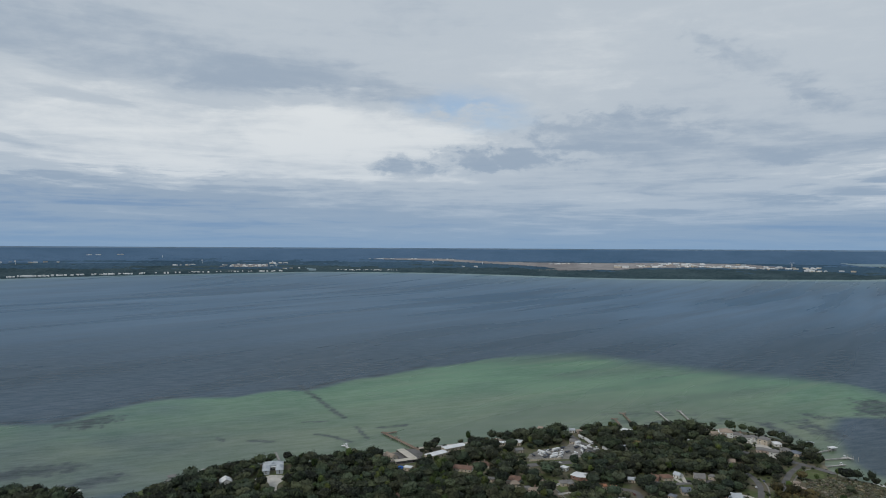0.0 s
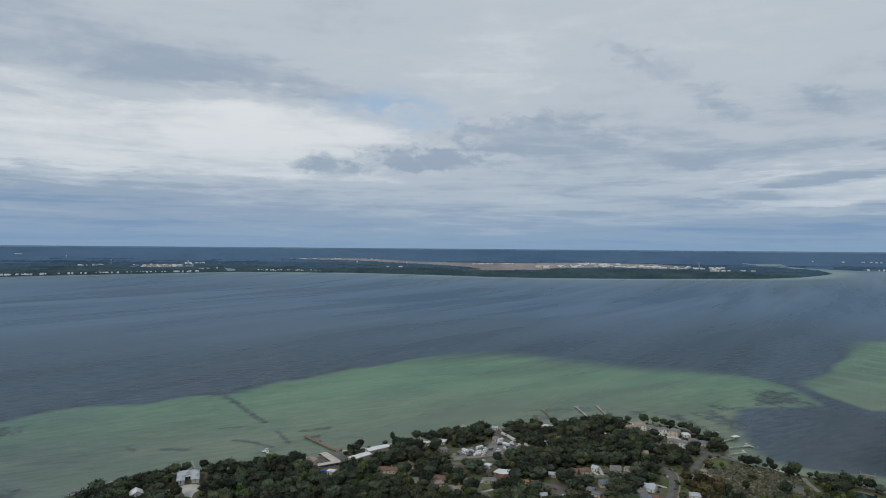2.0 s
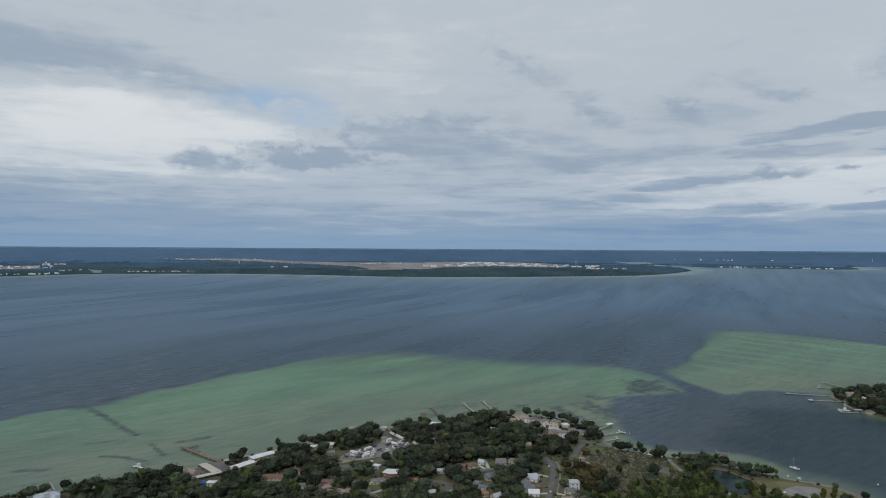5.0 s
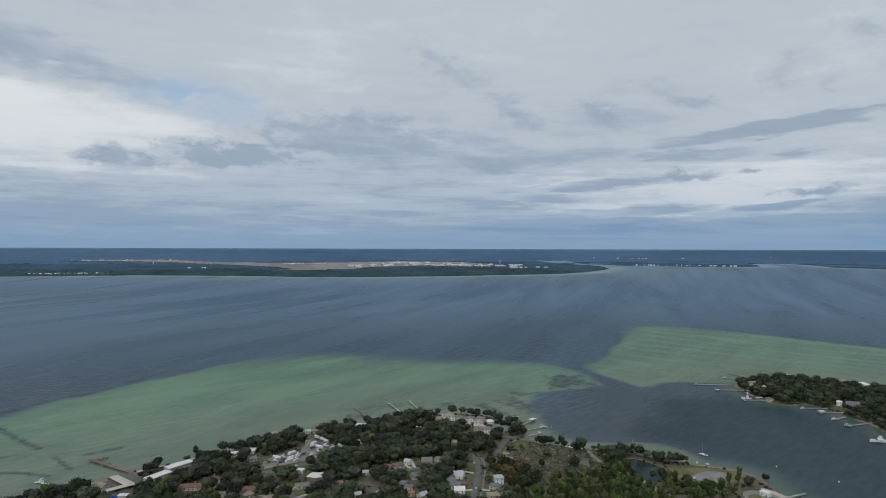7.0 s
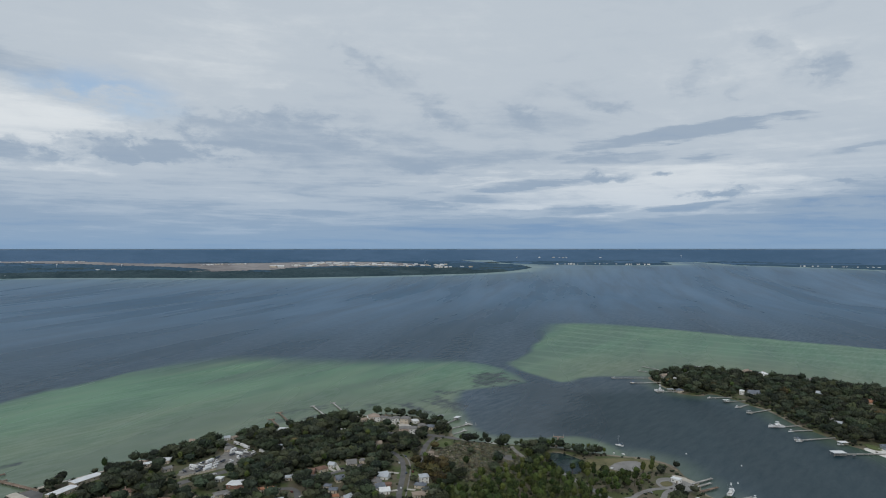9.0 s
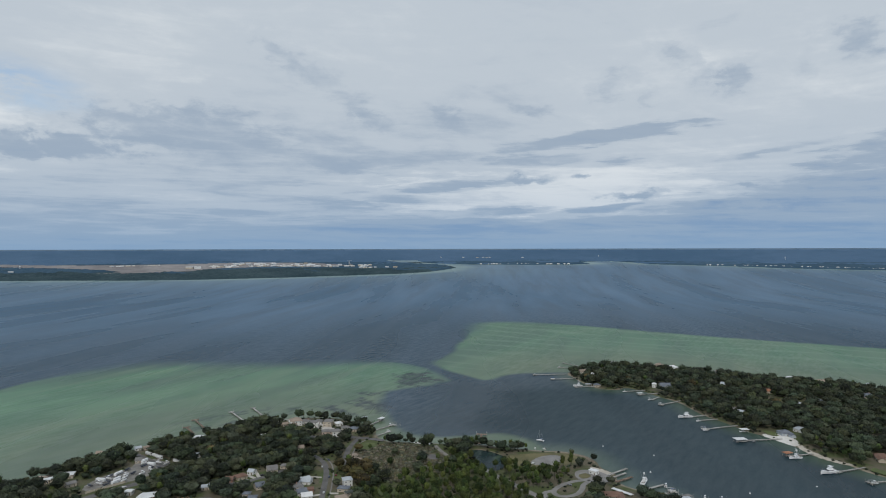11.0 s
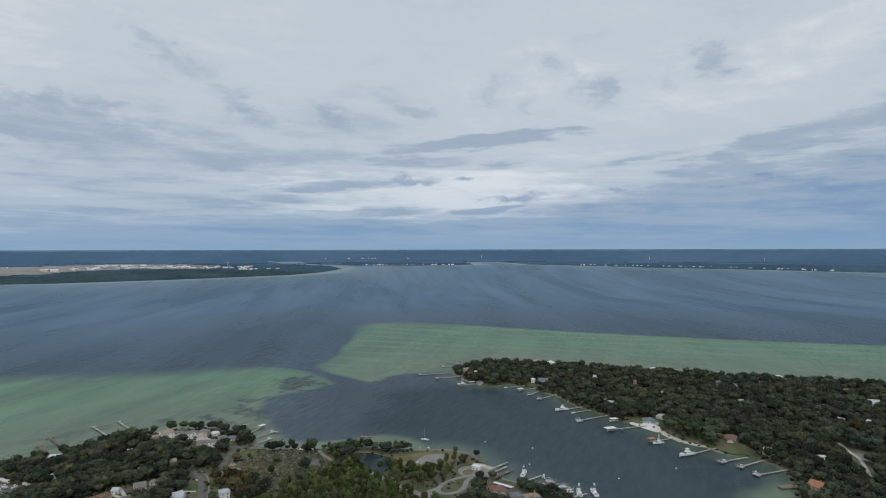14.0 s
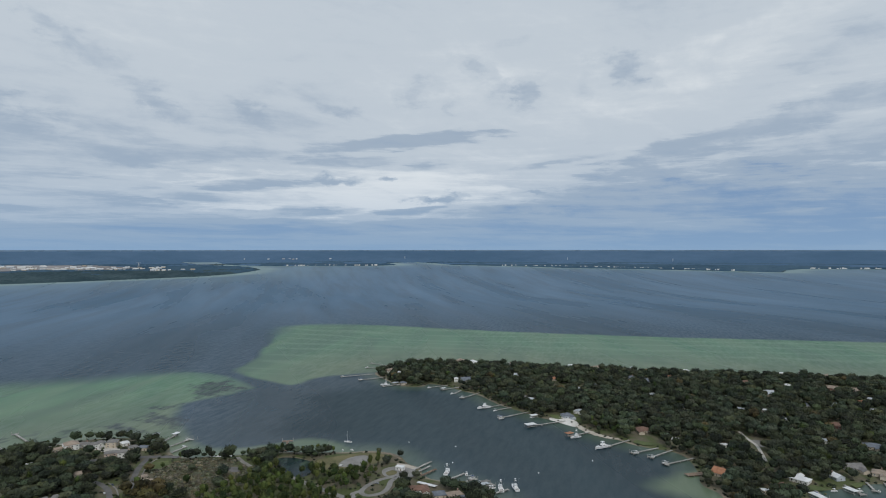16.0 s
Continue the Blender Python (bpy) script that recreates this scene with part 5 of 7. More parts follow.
patch("meadow", [(455, 489), (482, 477), (506, 462), (518, 446), (508, 428), (486, 428), (464, 440), (447, 457)], DRYGRASS, "rough dry grass by the water", 1.64)
patch("lawn", [(353, 617), (374, 611), (362, 594), (342, 598)], LAWN, "mown green lawn by the road", 1.66)
patch("lawn", [(227, 599), (254, 601), (259, 596), (232, 589)], LAWN, "mown green lawn by the close", 1.66)
patch("lawn", [(103, 584), (120, 589), (125, 570), (108, 565)], LAWN, "mown green lawn by a grey house", 1.66)
patch("lawn", [(293, 486), (312, 494), (320, 479), (301, 472)], LAWN, "mown green lawn by a white house", 1.66)
patch("lawn", [(-274, 552), (-262, 574), (-240, 592), (-244, 574), (-259, 550)], LAWN, "bright green lawn by the shore", 1.2)
keep_clear(-198, 566, 7)
keep_clear(-194, 556, 5)
patch("driveway", [(-168, 600), (-150, 600), (-148, 586), (-152, 576), (-145, 553), (-151, 553), (-158, 576), (-166, 587)], CONCRETE, "pale concrete drive of the white house", 1.70, soft=1)
patch("marina_apron", [(-61, 653), (-52, 666), (-34, 682), (-20, 681), (-20, 662), (-23, 640), (-42, 630), (-57, 642)], ASPHALT, "dark asphalt apron of the small marina", 1.66, soft=2)
drape("beach", [(-30, 688), (-12, 697), (12, 704), (32, 712), (33, 707), (12, 698), (-8, 690), (-24, 680)], SAND, "pale sand strip along the shore by the pier")
drape("beach", [(320, 760), (315, 772), (336, 772), (357, 765), (354, 755)], SAND, "pale sand beach by the shore houses")
drape("beach", [(405, 593), (413, 589), (424, 572), (419, 566), (409, 577)], WHITESAND, "pale sand beach beside the marsh")
drape("beach", [(503, 411), (507, 399), (507, 382), (496, 387), (495, 399), (497, 409)], SAND, "pale sand beach by the boat ramp")
drape("beach", [(508, 466), (519, 455), (526, 437), (518, 415), (513, 418), (520, 435), (512, 451), (504, 461)], DIRT, "tan sandy bank of the spit")
patch("lawn", [(97, 588), (108, 591), (110, 580), (98, 574)], LAWN, "mown green lawn beside a house", 1.67, soft=3)
patch("lawn", [(102, 569), (112, 574), (112, 563), (104, 561)], LAWN, "mown green lawn beside a house", 1.67, soft=3)
patch("lawn", [(207, 594), (218, 595), (218, 583), (207, 581)], LAWN, "mown green lawn beside a house", 1.67, soft=3)
patch("lawn", [(232, 595), (249, 595), (247, 585), (232, 588)], LAWN, "mown green lawn beside a house", 1.67, soft=3)
patch("lawn", [(180, 546), (189, 547), (187, 533), (178, 534)], DRYGRASS, "mown green lawn beside a house", 1.67, soft=3)
patch("lawn", [(279, 562), (287, 562), (272, 535), (265, 535)], LAWN, "mown green lawn beside a house", 1.67, soft=3)
patch("lawn", [(287, 546), (294, 546), (284, 527), (276, 527)], LAWN, "mown green lawn beside a house", 1.67, soft=3)
patch("lawn", [(346, 628), (362, 618), (358, 604), (340, 612)], LAWN, "rough grass beside the road", 1.67, soft=3)
patch("lawn", [(443, 479), (471, 470), (481, 465), (460, 455), (440, 456)], DRYGRASS, "rough grass beside the road", 1.67, soft=3)
road("driveway", [(95, 572), (108, 579)], 3.4, CONCRETE, "pale concrete driveway beside a house", 1.75)
road("driveway", [(103, 556), (116, 561)], 3.4, CONCRETE, "pale concrete driveway beside a house", 1.75)
road("driveway", [(188, 602), (183, 587)], 3.4, CONCRETE, "pale concrete driveway beside a house", 1.75)
road("driveway", [(175, 544), (176, 527)], 3.4, CONCRETE, "pale concrete driveway beside a house", 1.75)
road("driveway", [(232, 608), (228, 586)], 3.4, CONCRETE, "pale concrete driveway beside a house", 1.75)
road("driveway", [(221, 599), (224, 586)], 3.4, CONCRETE, "pale concrete driveway beside a house", 1.75)
road("driveway", [(267, 557), (275, 549)], 3.4, CONCRETE, "pale concrete driveway beside a house", 1.75)
road("driveway", [(243, 514), (255, 512)], 3.4, CONCRETE, "pale concrete driveway beside a house", 1.75)
road("driveway", [(263, 509), (269, 504)], 3.4, CONCRETE, "pale concrete driveway beside a house", 1.75)
drape("beach", [(748, 363), (765, 343), (755, 323), (741, 313), (731, 314), (735, 328), (741, 347)], WHITESAND, "white sand beach by the grey house")
drape("beach", [(735, 316), (729, 310), (717, 294), (710, 270), (712, 253), (717, 253), (716, 268), (723, 289), (734, 306), (741, 311)], SAND, "tan sand bank under the pines of the point")
patch("lawn", [(706, 240), (739, 229), (738, 215), (706, 210)], LAWN, "green lawn running down to the cove", 1.55)
patch("lawn", [(662, 68), (672, 60), (677, 54), (672, 45), (664, 50), (660, 60)], LAWN, "green lawn by the boat basin", 1.64)
patch("lawn", [(696, 29), (712, 20), (706, 17), (690, 23)], LAWN, "green lawn by the boat basin", 1.64)
patch("lawn", [(748, 347), (760, 367), (770, 357), (760, 342)], LAWN, "green lawn beside the sand", 1.66)
patch("lawn", [(919, 440), (939, 430), (936, 413), (917, 420)], LAWN, "small green lawn among the woods", 1.66)
road("road", [(823, 145), (789, 127), (778, 119), (750, 110), (723, 102)], 3.4, CONCRETE, "pale worn lane through the woods")
patch("clearing", [(796, 131), (800, 112), (785, 106), (772, 112), (778, 122)], GRAVEL, "bare grey clearing beside the lane", 1.67)
for k in range(11):
    keep_clear(815 - 9.2 * k - 12, 141 - 4 * k - 2, 6.0)
    keep_clear(815 - 9.2 * k - 21, 141 - 4 * k - 4, 4.0)
road("road", [(919, 462), (907, 430), (904, 401), (935, 390), (978, 389)], 6, ASPHALT, "grey asphalt lane through the woods")
road("road", [(413, 479), (411, 462), (408, 434), (403, 367)], 6, PALEWAY, "pale worn road beside the pond", 1.70)
road("road", [(419, 560), (413, 544), (409, 526)], 4.5, GRAVEL, "pale sandy road behind the beach")
patch("forecourt", [(338, 730), (346, 712), (348, 688), (346, 662), (355, 660), (364, 684), (362, 709), (356, 731), (348, 742)], CONCRETE, "pale concrete drives between the shore houses", 1.66, False)
patch("clearing", [(391, 541), (402, 538), (396, 521), (387, 526)], ASPHALT, "small grey paved clearing in the marsh", 1.7)

# open views over the boat ramp and its loop
for x, y in ((470, 385), (455, 394), (440, 394), (425, 390), (420, 380), (432, 372), (447, 377), (458, 384), (480, 400), (490, 385), (465, 450), (480, 445), (492, 450)):
    far = math.hypot(x, y)
    for k in (8, 16, 24):
        keep_clear(x * (1 - k / far), y * (1 - k / far), 3.2)

# ---------- houses ----------
house(-199, 577, 11.5, 11.0, -65, "white", "white", "gable")
villa(-165, 612, 14)
house(13, 680, 29, 10, 31, "white", "cream", "flat")
house(-6, 656, 26, 10, 38, "white", "cream", "flat")
house(21, 616, 20.1, 11.0, -16, "brown", "cream", "long")
house(40, 626, 14.1, 11.1, 4, "brown", "cream", "hip")
house(68, 587, 12.6, 13.7, -27, "brown", "white", "hip")
house(115, 579, 13.1, 8.3, 7, "grey", "cream", "hip")
house(133, 595, 11.4, 13.3, -13, "white", "brick", "flat")
house(68, 695, 11.2, 7.1, 6, "white", "cream", "flat")
house(84, 699, 10.8, 14.4, -22, "white", "cream", "flat")
house(82, 671, 8.9, 6.4, 18, "grey", "cream", "gable")
house(62, 705, 10.4, 7.4, -33, "tan", "pink", "hip")
house(156, 568, 6.7, 6.0, -7, "terracotta", "cream", "hip")
house(220, 746, 12.3, 9.6, -36, "white", "white", "flat")
house(200, 683, 6.6, 7.5, 2, "pale", "white", "flat")
house(280, 705, 7.0, 6.9, -22, "white", "white", "flat")
house(295, 639, 6.7, 8.4, -13, "tan", "cream", "gable")
house(202, 593, 7.8, 11.3, -34, "brown", "brick", "gable")
house(213, 594, 10.7, 9.8, 5, "brown", "cream", "hip")
house(226, 600, 6.7, 7.0, -49, "pale", "white", "gable")
house(244, 594, 10.5, 11.8, -14, "grey", "cream", "gable")
house(258, 595, 8.1, 7.3, -43, "grey", "cream", "hip")
house(218, 560, 8.9, 10.1, -3, "slate", "cream", "gable")
house(178, 587, 7.0, 5.9, -17, "pale", "cream", "gable")
house(155, 538, 6.5, 6.0, -4, "pale", "cream", "gable")
house(147, 703, 6.8, 7.7, -27, "grey", "cream", "gable")
house(163, 744, 6.6, 6.0, 13, "tan", "pink", "hip")
house(119, 754, 6.7, 7.7, -37, "tan", "white", "gable")
house(155, 748, 6.7, 6.0, -4, "pale", "white", "gable")
house(257, 545, 11.1, 10.1, -45, "pale", "white", "gable")
house(242, 523, 9.4, 12.9, -7, "slate", "white", "gable")
house(251, 524, 7.0, 6.0, -26, "brown", "brick", "hip")
house(285, 517, 8.8, 12.2, -17, "pale", "white", "tall")
house(276, 507, 11.1, 7.9, -44, "slate", "cream", "hip")
house(275, 495, 7.6, 6.2, -4, "dark", "cream", "hip")
house(325, 567, 7.2, 6.0, -58, "tan", "cream", "hip")
house(332, 733, 14.8, 15.0, -16, "tan", "white", "tall")
house(362, 704, 11.4, 15.0, -47, "grey", "cream", "tall")
house(373, 698, 8.5, 10.1, -10, "white", "white", "hip")
house(350, 660, 10.3, 13.3, -28, "grey", "white", "tall")
house(370, 675, 10.1, 13.6, -17, "grey", "cream", "hip")
house(376, 666, 10.0, 13.5, -44, "slate", "cream", "hip")
house(319, 736, 8.1, 6.0, 2, "tan", "cream", "gable")
house(121, 617, 6.7, 6.0, -39, "white", "white", "flat")
house(199, 522, 6.7, 6.0, -13, "terracotta", "cream", "hip")
house(202, 548, 6.5, 6.0, -40, "slate", "cream", "hip")
house(76, 563, 9.3, 12.8, 10, "grey", "cream", "hip")
house(46, 587, 8.3, 6.0, -5, "grey", "cream", "hip")

house(258, 548, 8.1, 8.9, -0, "pale", "cream", "gable")
house(130, 596, 11.4, 12.0, -40, "white", "brick", "flat")
house(147, 571, 6.7, 6.0, -6, "terracotta", "cream", "hip")
house(-37, 546, 6.6, 6.9, -16, "brown", "cream", "hip")
house(82, 560, 12.6, 10.0, 10, "tan", "cream", "hip")
house(455, 347, 17, 13, -42, "brown", "white", "hip")
house(455, 325, 11.3, 14.6, -42, "slate", "cream", "hip")
house(462, 314, 15, 10, -30, "tan", "cream", "hip")
house(460, 302, 9.8, 13.4, -32, "slate", "cream", "hip")
house(488, 396, 8.4, 6.0, -79, "white", "white", "flat")
house(871, 725, 18.8, 15.0, -42, "tan", "white", "hip")
house(851, 693, 7.7, 7.7, -71, "white", "white", "tall")
house(802, 643, 10.2, 13.8, -33, "slate", "cream", "hip")
house(963, 752, 9.1, 7.3, -52, "white", "white", "tall")
house(977, 744, 9.6, 13.1, -41, "white", "cream", "gable")
house(1014, 672, 14.6, 15.0, -71, "tan", "cream", "tall")
house(1016, 644, 16.2, 15.0, -33, "white", "white", "tall")
house(1043, 582, 16.2, 15.0, -89, "grey", "cream", "hip")
house(968, 456, 12.3, 15.0, -57, "terracotta", "cream", "hip")
house(961, 519, 10.8, 14.5, -82, "pale", "cream", "gable")
house(879, 571, 19.3, 15.0, -39, "slate", "white", "gable")
house(864, 581, 6.5, 9.2, -56, "white", "white", "tall")
house(821, 433, 8.7, 12.1, -50, "grey", "cream", "gable")
house(815, 419, 9.8, 13.4, -78, "pale", "white", "gable")
house(766, 341, 13.9, 15.0, -41, "slate", "pale", "hip")
house(794, 335, 12.5, 15.0, -95, "pale", "white", "flat")
house(964, 383, 9.7, 13.1, -60, "slate", "cream", "hip")
house(924, 394, 8.5, 11.8, -87, "pale", "cream", "hip")
house(1106, 435, 20.1, 15.0, -51, "tan", "pink", "hip")
house(1099, 479, 12.5, 15.0, -66, "white", "pink", "hip")
house(757, 240, 16.1, 15.0, -60, "brown", "cream", "hip")
house(739, 197, 7.2, 6.0, -90, "white", "white", "flat")
house(748, 147, 6.6, 6.9, -54, "white", "white", "flat")
house(656, 133, 12.8, 15.0, -107, "terracotta", "cream", "gable")
house(679, 67, 17, 12, 77, "white", "white", "hip")
house(654, 78, 6.5, 9.1, -103, "brown", "brick", "hip")
house(628, 90, 7.0, 6.0, -64, "white", "cream", "flat")
house(745, 28, 19, 15, -52, "grey", "cream", "gable")
house(707, 40, 13, 10, 45, "white", "pale", "gable")
house(897, 227, 13.2, 15.0, -91, "slate", "cream", "hip")
house(988, 191, 8.6, 12.1, -54, "pale", "cream", "gable")
house(926, 160, 8.8, 12.2, -108, "pale", "white", "gable")
house(941, 133, 9.0, 12.3, -74, "white", "cream", "flat")
house(1134, 128, 11.3, 15.0, -104, "white", "white", "hip")
house(1058, 144, 15.1, 15.0, -64, "pale", "cream", "gable")
house(1154, 67, 26.0, 15.0, -87, "tan", "brick", "hip")
house(1069, 27, 10.7, 14.2, -77, "terracotta", "cream", "hip")
house(1099, 16, 10.9, 14.5, -104, "pale", "white", "flat")
house(1021, 13, 8.7, 12.2, -64, "pale", "white", "gable")
house(912, 50, 19.1, 14.9, -115, "brown", "brick", "hip")
house(838, 12, 19.6, 15.0, -81, "slate", "cream", "hip")
house(831, 56, 11.9, 9.1, -106, "pale", "white", "flat")
house(1006, 87, 8.6, 12.1, -67, "slate", "white", "gable")
house(904, 106, 6.5, 8.8, -83, "pale", "white", "gable")
house(1052, 351, 15.8, 15.0, -60, "slate", "cream", "hip")
house(1040, 320, 12.3, 15.0, -88, "slate", "cream", "gable")
house(1154, 329, 10.2, 13.8, -49, "white", "white", "flat")
house(1172, 293, 10.3, 13.8, -104, "white", "white", "hip")
house(1129, 375, 6.8, 6.0, -64, "pale", "white", "tall")
house(1138, 351, 6.7, 10.1, -93, "terracotta", "cream", "hip")
house(1275, 119, 10.8, 14.5, -67, "white", "cream", "flat")
house(1242, 148, 7.5, 10.5, -83, "white", "pink", "hip")
house(1258, 82, 13.4, 15.0, -74, "tan", "cream", "hip")
house(1156, 40, 16.4, 15.0, -103, "tan", "brick", "hip")
house(1029, 59, 8.8, 9.0, -62, "pale", "white", "gable")
house(1099, 301, 8.1, 11.5, -103, "terracotta", "cream", "hip")
house(1093, 276, 6.7, 6.0, -68, "white", "white", "flat")
house(1123, 186, 16.1, 12.3, -101, "brown", "cream", "hip")
house(946, 285, 6.6, 7.8, -55, "pale", "white", "gable")
house(742, 6, 13.1, 14.6, -90, "tan", "cream", "hip")

house(344, 731, 12, 10, -40, "grey", "white", "hip")
house(345, 711, 11, 9, -20, "grey", "white", "tall")
house(358, 722, 9, 8, -50, "grey", "white", "hip")
house(346, 676, 13, 10, -30, "grey", "pink", "hip")
house(331, 741, 8, 7, -30, "white", "cream", "gable")

house(242, 512, 10, 9, -20, "white", "white", "gable")
house(243, 532, 12, 10, 60, "grey", "cream", "gable")
house(264, 489, 11, 9, -15, "tan", "cream", "hip")
house(207, 514, 9, 8, 20, "pale", "cream", "gable")
house(203, 537, 8, 7, -30, "slate", "cream", "hip")
house(65, 576, 12, 9, 15, "tan", "cream", "hip")
house(326, 580, 10, 6, 10, "tan", "cream", "long")

# ---------- marina, piers and docks ----------
def canopy(x, y, w, d, turn, roof, high, label):
    ob = thing("marina_canopy", x, y, 0, turn, label, "canopy", "marina roofs")
    part("roof", gable_roof(w, d, high, 0.12, 0.3), ROOF[roof] if roof in ROOF else ROOF_CREAM, ob)
    leg = ready("post", rod(bmesh.new(), (0, 0, -2.2), (0, 0, high), 0.15, 0.15, 8), WOOD)
    n = max(2, int(w / 5))
    for i in range(n + 1):
        for s in (-1, 1):
            part("post", leg, None, ob, at=pose(-w / 2 + w * i / n, s * (d / 2 - 0.2), 0))
    keep_clear(x, y, w * 0.6 + 3)
    return ob


ROOF_CREAM = surface("cream_metal_roof", (0.44, 0.40, 0.33), (0.58, 0.53, 0.45), 1.5, 0.6, 0.1)
canopy(-37, 656, 31, 8, -62, "cream", 4.5, "long cream metal roof on posts over marina slips")
canopy(-37, 638, 23, 6, 22, "cream", 4.3, "cream metal roof on posts beside the marina")
canopy(-62, 658, 8, 6, 20, "cream", 3.4, "low cream canopy over the marina quay")
canopy(469, 349, 20, 3.6, 92, "white", 3.2, "narrow white carport roof beside a brown-roofed house")
shed = house(-53, 650, 15, 9, -50, "tan", "cream", "gable")
tagged(shed, "cream marina shed with a tan gabled roof on the quay", "shed", "houses by the bay")
house(-33, 615, 8, 6, -20, "white", "cream", "flat")
dock(-24, 676, -71, 743, 4.0, BROWNWOOD, "long brown timber pier with a T-shaped end", 0, "pier", 1.5)
dock(-68, 739, -54, 744, 3.0, BROWNWOOD, "brown timber arm of the long pier", 0, "pier", 1.48)
dock(-59, 721, -51, 724, 2.0, BROWNWOOD, "short brown timber landing of the pier", 0, "pier", 1.48)
dock(221, 772, 222, 807, 2.2, BROWNWOOD, "brown wooden dock over the pale shoal", 9)
dock(237, 760, 240, 835, 2.2, BROWNWOOD, "brown wooden dock over the pale shoal", 9)
dock(287, 770, 290, 845, 2.0, None, "grey wooden dock over the pale shoal", 7)
dock(313, 770, 321, 848, 2.2, None, "long grey wooden dock over the pale shoal", 7)
dock(390, 697, 417, 705, 1.8)
dock(401, 675, 431, 688, 1.8)
dock(394, 653, 429, 659, 1.8, None, "weathered grey dock with a platform at its end", 8)
dock(389, 633, 411, 638, 1.8)
dock(462, 535, 488, 561, 2.2, BROWNWOOD, "brown fishing pier with a wide head", 12, "pier", 1.4)
dock(438, 566, 461, 537, 2.0, None, "grey boardwalk along the marsh shore", 0, "boardwalk", 1.35)
dock(495, 386, 526, 386, 2.2, None, "grey timber dock beside the boat ramp")
dock(493, 379, 515, 379, 2.2, None, "grey timber dock beside the boat ramp")
dock(488, 370, 511, 369, 2.6, BROWNWOOD, "brown timber dock beside the boat ramp")
dock(491, 343, 517, 339, 2.0)
dock(488, 310, 508, 302, 2.2, None, "wide grey dock with moored boats", 8)
dock(491, 328, 511, 323, 2.0, None, "grey dock with a boat lift", 6)
dock(486, 291, 506, 284, 2.0)
dock(-86, 661, -108, 693, 2.4, TRIM, "white dock with a lifted boat", 7)
dock(-145, 592, -177, 667, 1.8, None, "long pale wooden walkway down to the water")
dock(-258, 584, -233, 615, 1.6, None, "small grey dock with a white frame", 5)
dock(-348, 565, -323, 561, 2.4, TRIM, "pale concrete dock beside trees")
for x0, y0, x1, y1, head in ((838, 738, 788, 768, 6), (829, 702, 786, 724, 7), (911, 752, 914, 813, 6), (889, 753, 875, 787, 6), (797, 645, 771, 660, 8), (837, 579, 809, 592, 0), (834, 556, 805, 568, 7),
                             (816, 540, 794, 538, 5), (819, 508, 777, 512, 7), (774, 444, 742, 457, 0), (769, 425, 747, 435, 0)):
    dock(x0, y0, x1, y1, 1.9, None, "narrow grey dock from the wooded point", head)
for x0, y0, x1, y1, head in ((761, 395, 715, 411, 9), (748, 336, 700, 364, 0), (719, 292, 691, 304, 8), (715, 242, 680, 254, 6), (705, 207, 672, 224, 8), (706, 192, 669, 204, 7), (692, 166, 656, 185, 8),
                             (667, 56, 647, 45, 6), (694, 33, 676, 18, 6), (713, 16, 692, 9, 6), (721, 2, 702, -2, 6)):
    dock(x0, y0, x1, y1, 1.9, None, "grey wooden dock on the cove", head)
dock(651, 147, 637, 160, 7, BROWNWOOD, "broad brown timber deck over the cove", 0, "deck", 1.2)

boathouse(703, 362, 13, 8, 150)
boathouse(744, 378, 9, 6, 150)
boathouse(695, 307, 9, 6, 160, "terracotta", "open boathouse with an orange tile roof")
boathouse(796, 655, 9, 6, 150, "pale", "open boathouse with a pale grey roof")
boathouse(807, 567, 8, 5, 160)
boathouse(413, 704, 8, 5, 20, "pale", "open boathouse with a pale grey roof")
boathouse(428, 687, 9, 5, 20)
boathouse(-255, 592, 7, 7, 30, "grey", "grey gazebo on pilings by the shore", 3.2)
boathouse(645, 51, 13, 6, 51)
boathouse(678, 27, 11, 6, 52)
boathouse(505, 308, 8, 4.5, 165, "grey", "open boathouse with a grey roof")
boathouse(-93, 667, 12, 4, 30, "white", "low white boat cover by the shore", 2.8)
boathouse(500, 306, 8, 5, 160, "pale", "open boathouse with a pale grey roof")

# ---------- boats ----------
sail = sailboat()
sail.matrix_world = pose(527, 504, 0, 0, 0, 115)
big = sportfisher(20.0, False)
big.matrix_world = pose(673, 259, 0, 0, 0, 160)
copy_thing(big, pose(747, 457, 0, 0, 0, 155))
sport = sportfisher(14.5, True, "white sport-fishing yacht with a tall tuna tower")
sport.matrix_world = pose(504, 291, 0, 0, 0, 40)
for x, y, turn in ((513, 281, 50), (511, 355, 20), (783, 666, 150), (692, 298, 155)):
    copy_thing(sport, pose(x, y, 0, 0, 0, turn))
boat = runabout()
boat.matrix_world = pose(779, 515, 0.5, 0, 0, 160)
for x, y, turn, z in ((675, 221, 150, 0.6), (671, 203, 160, 0.6), (660, 187, 150, 0.6), (791, 768, 150, 0), (878, 790, 130, 0), (408, 640, 20, 0), (425, 661, 15, 0.3), (501, 298, 160, 0), (518, 337, 30, 0),
                      (413, 705, 20, 1.2), (428, 688, 20, 1.2), (703, 363, 150, 1.0), (807, 567, 160, 1.0), (806, 594, 160, 0.6), (791, 540, 170, 0.6), (744, 437, 160, 0), (678, 255, 160, 0), (712, 409, 150, 0.5), (686, 21, 140, 0), (672, 40, 140, 0.4), (500, 300, 30, 0), (505, 308, 165, 1.0), (-106, 691, 120, 1.2)):
    copy_thing(boat, pose(x, y, z, 0, 0, turn))
pont = pontoon()
pont.matrix_world = pose(510, 326, 0.6, 0, 0, 150)
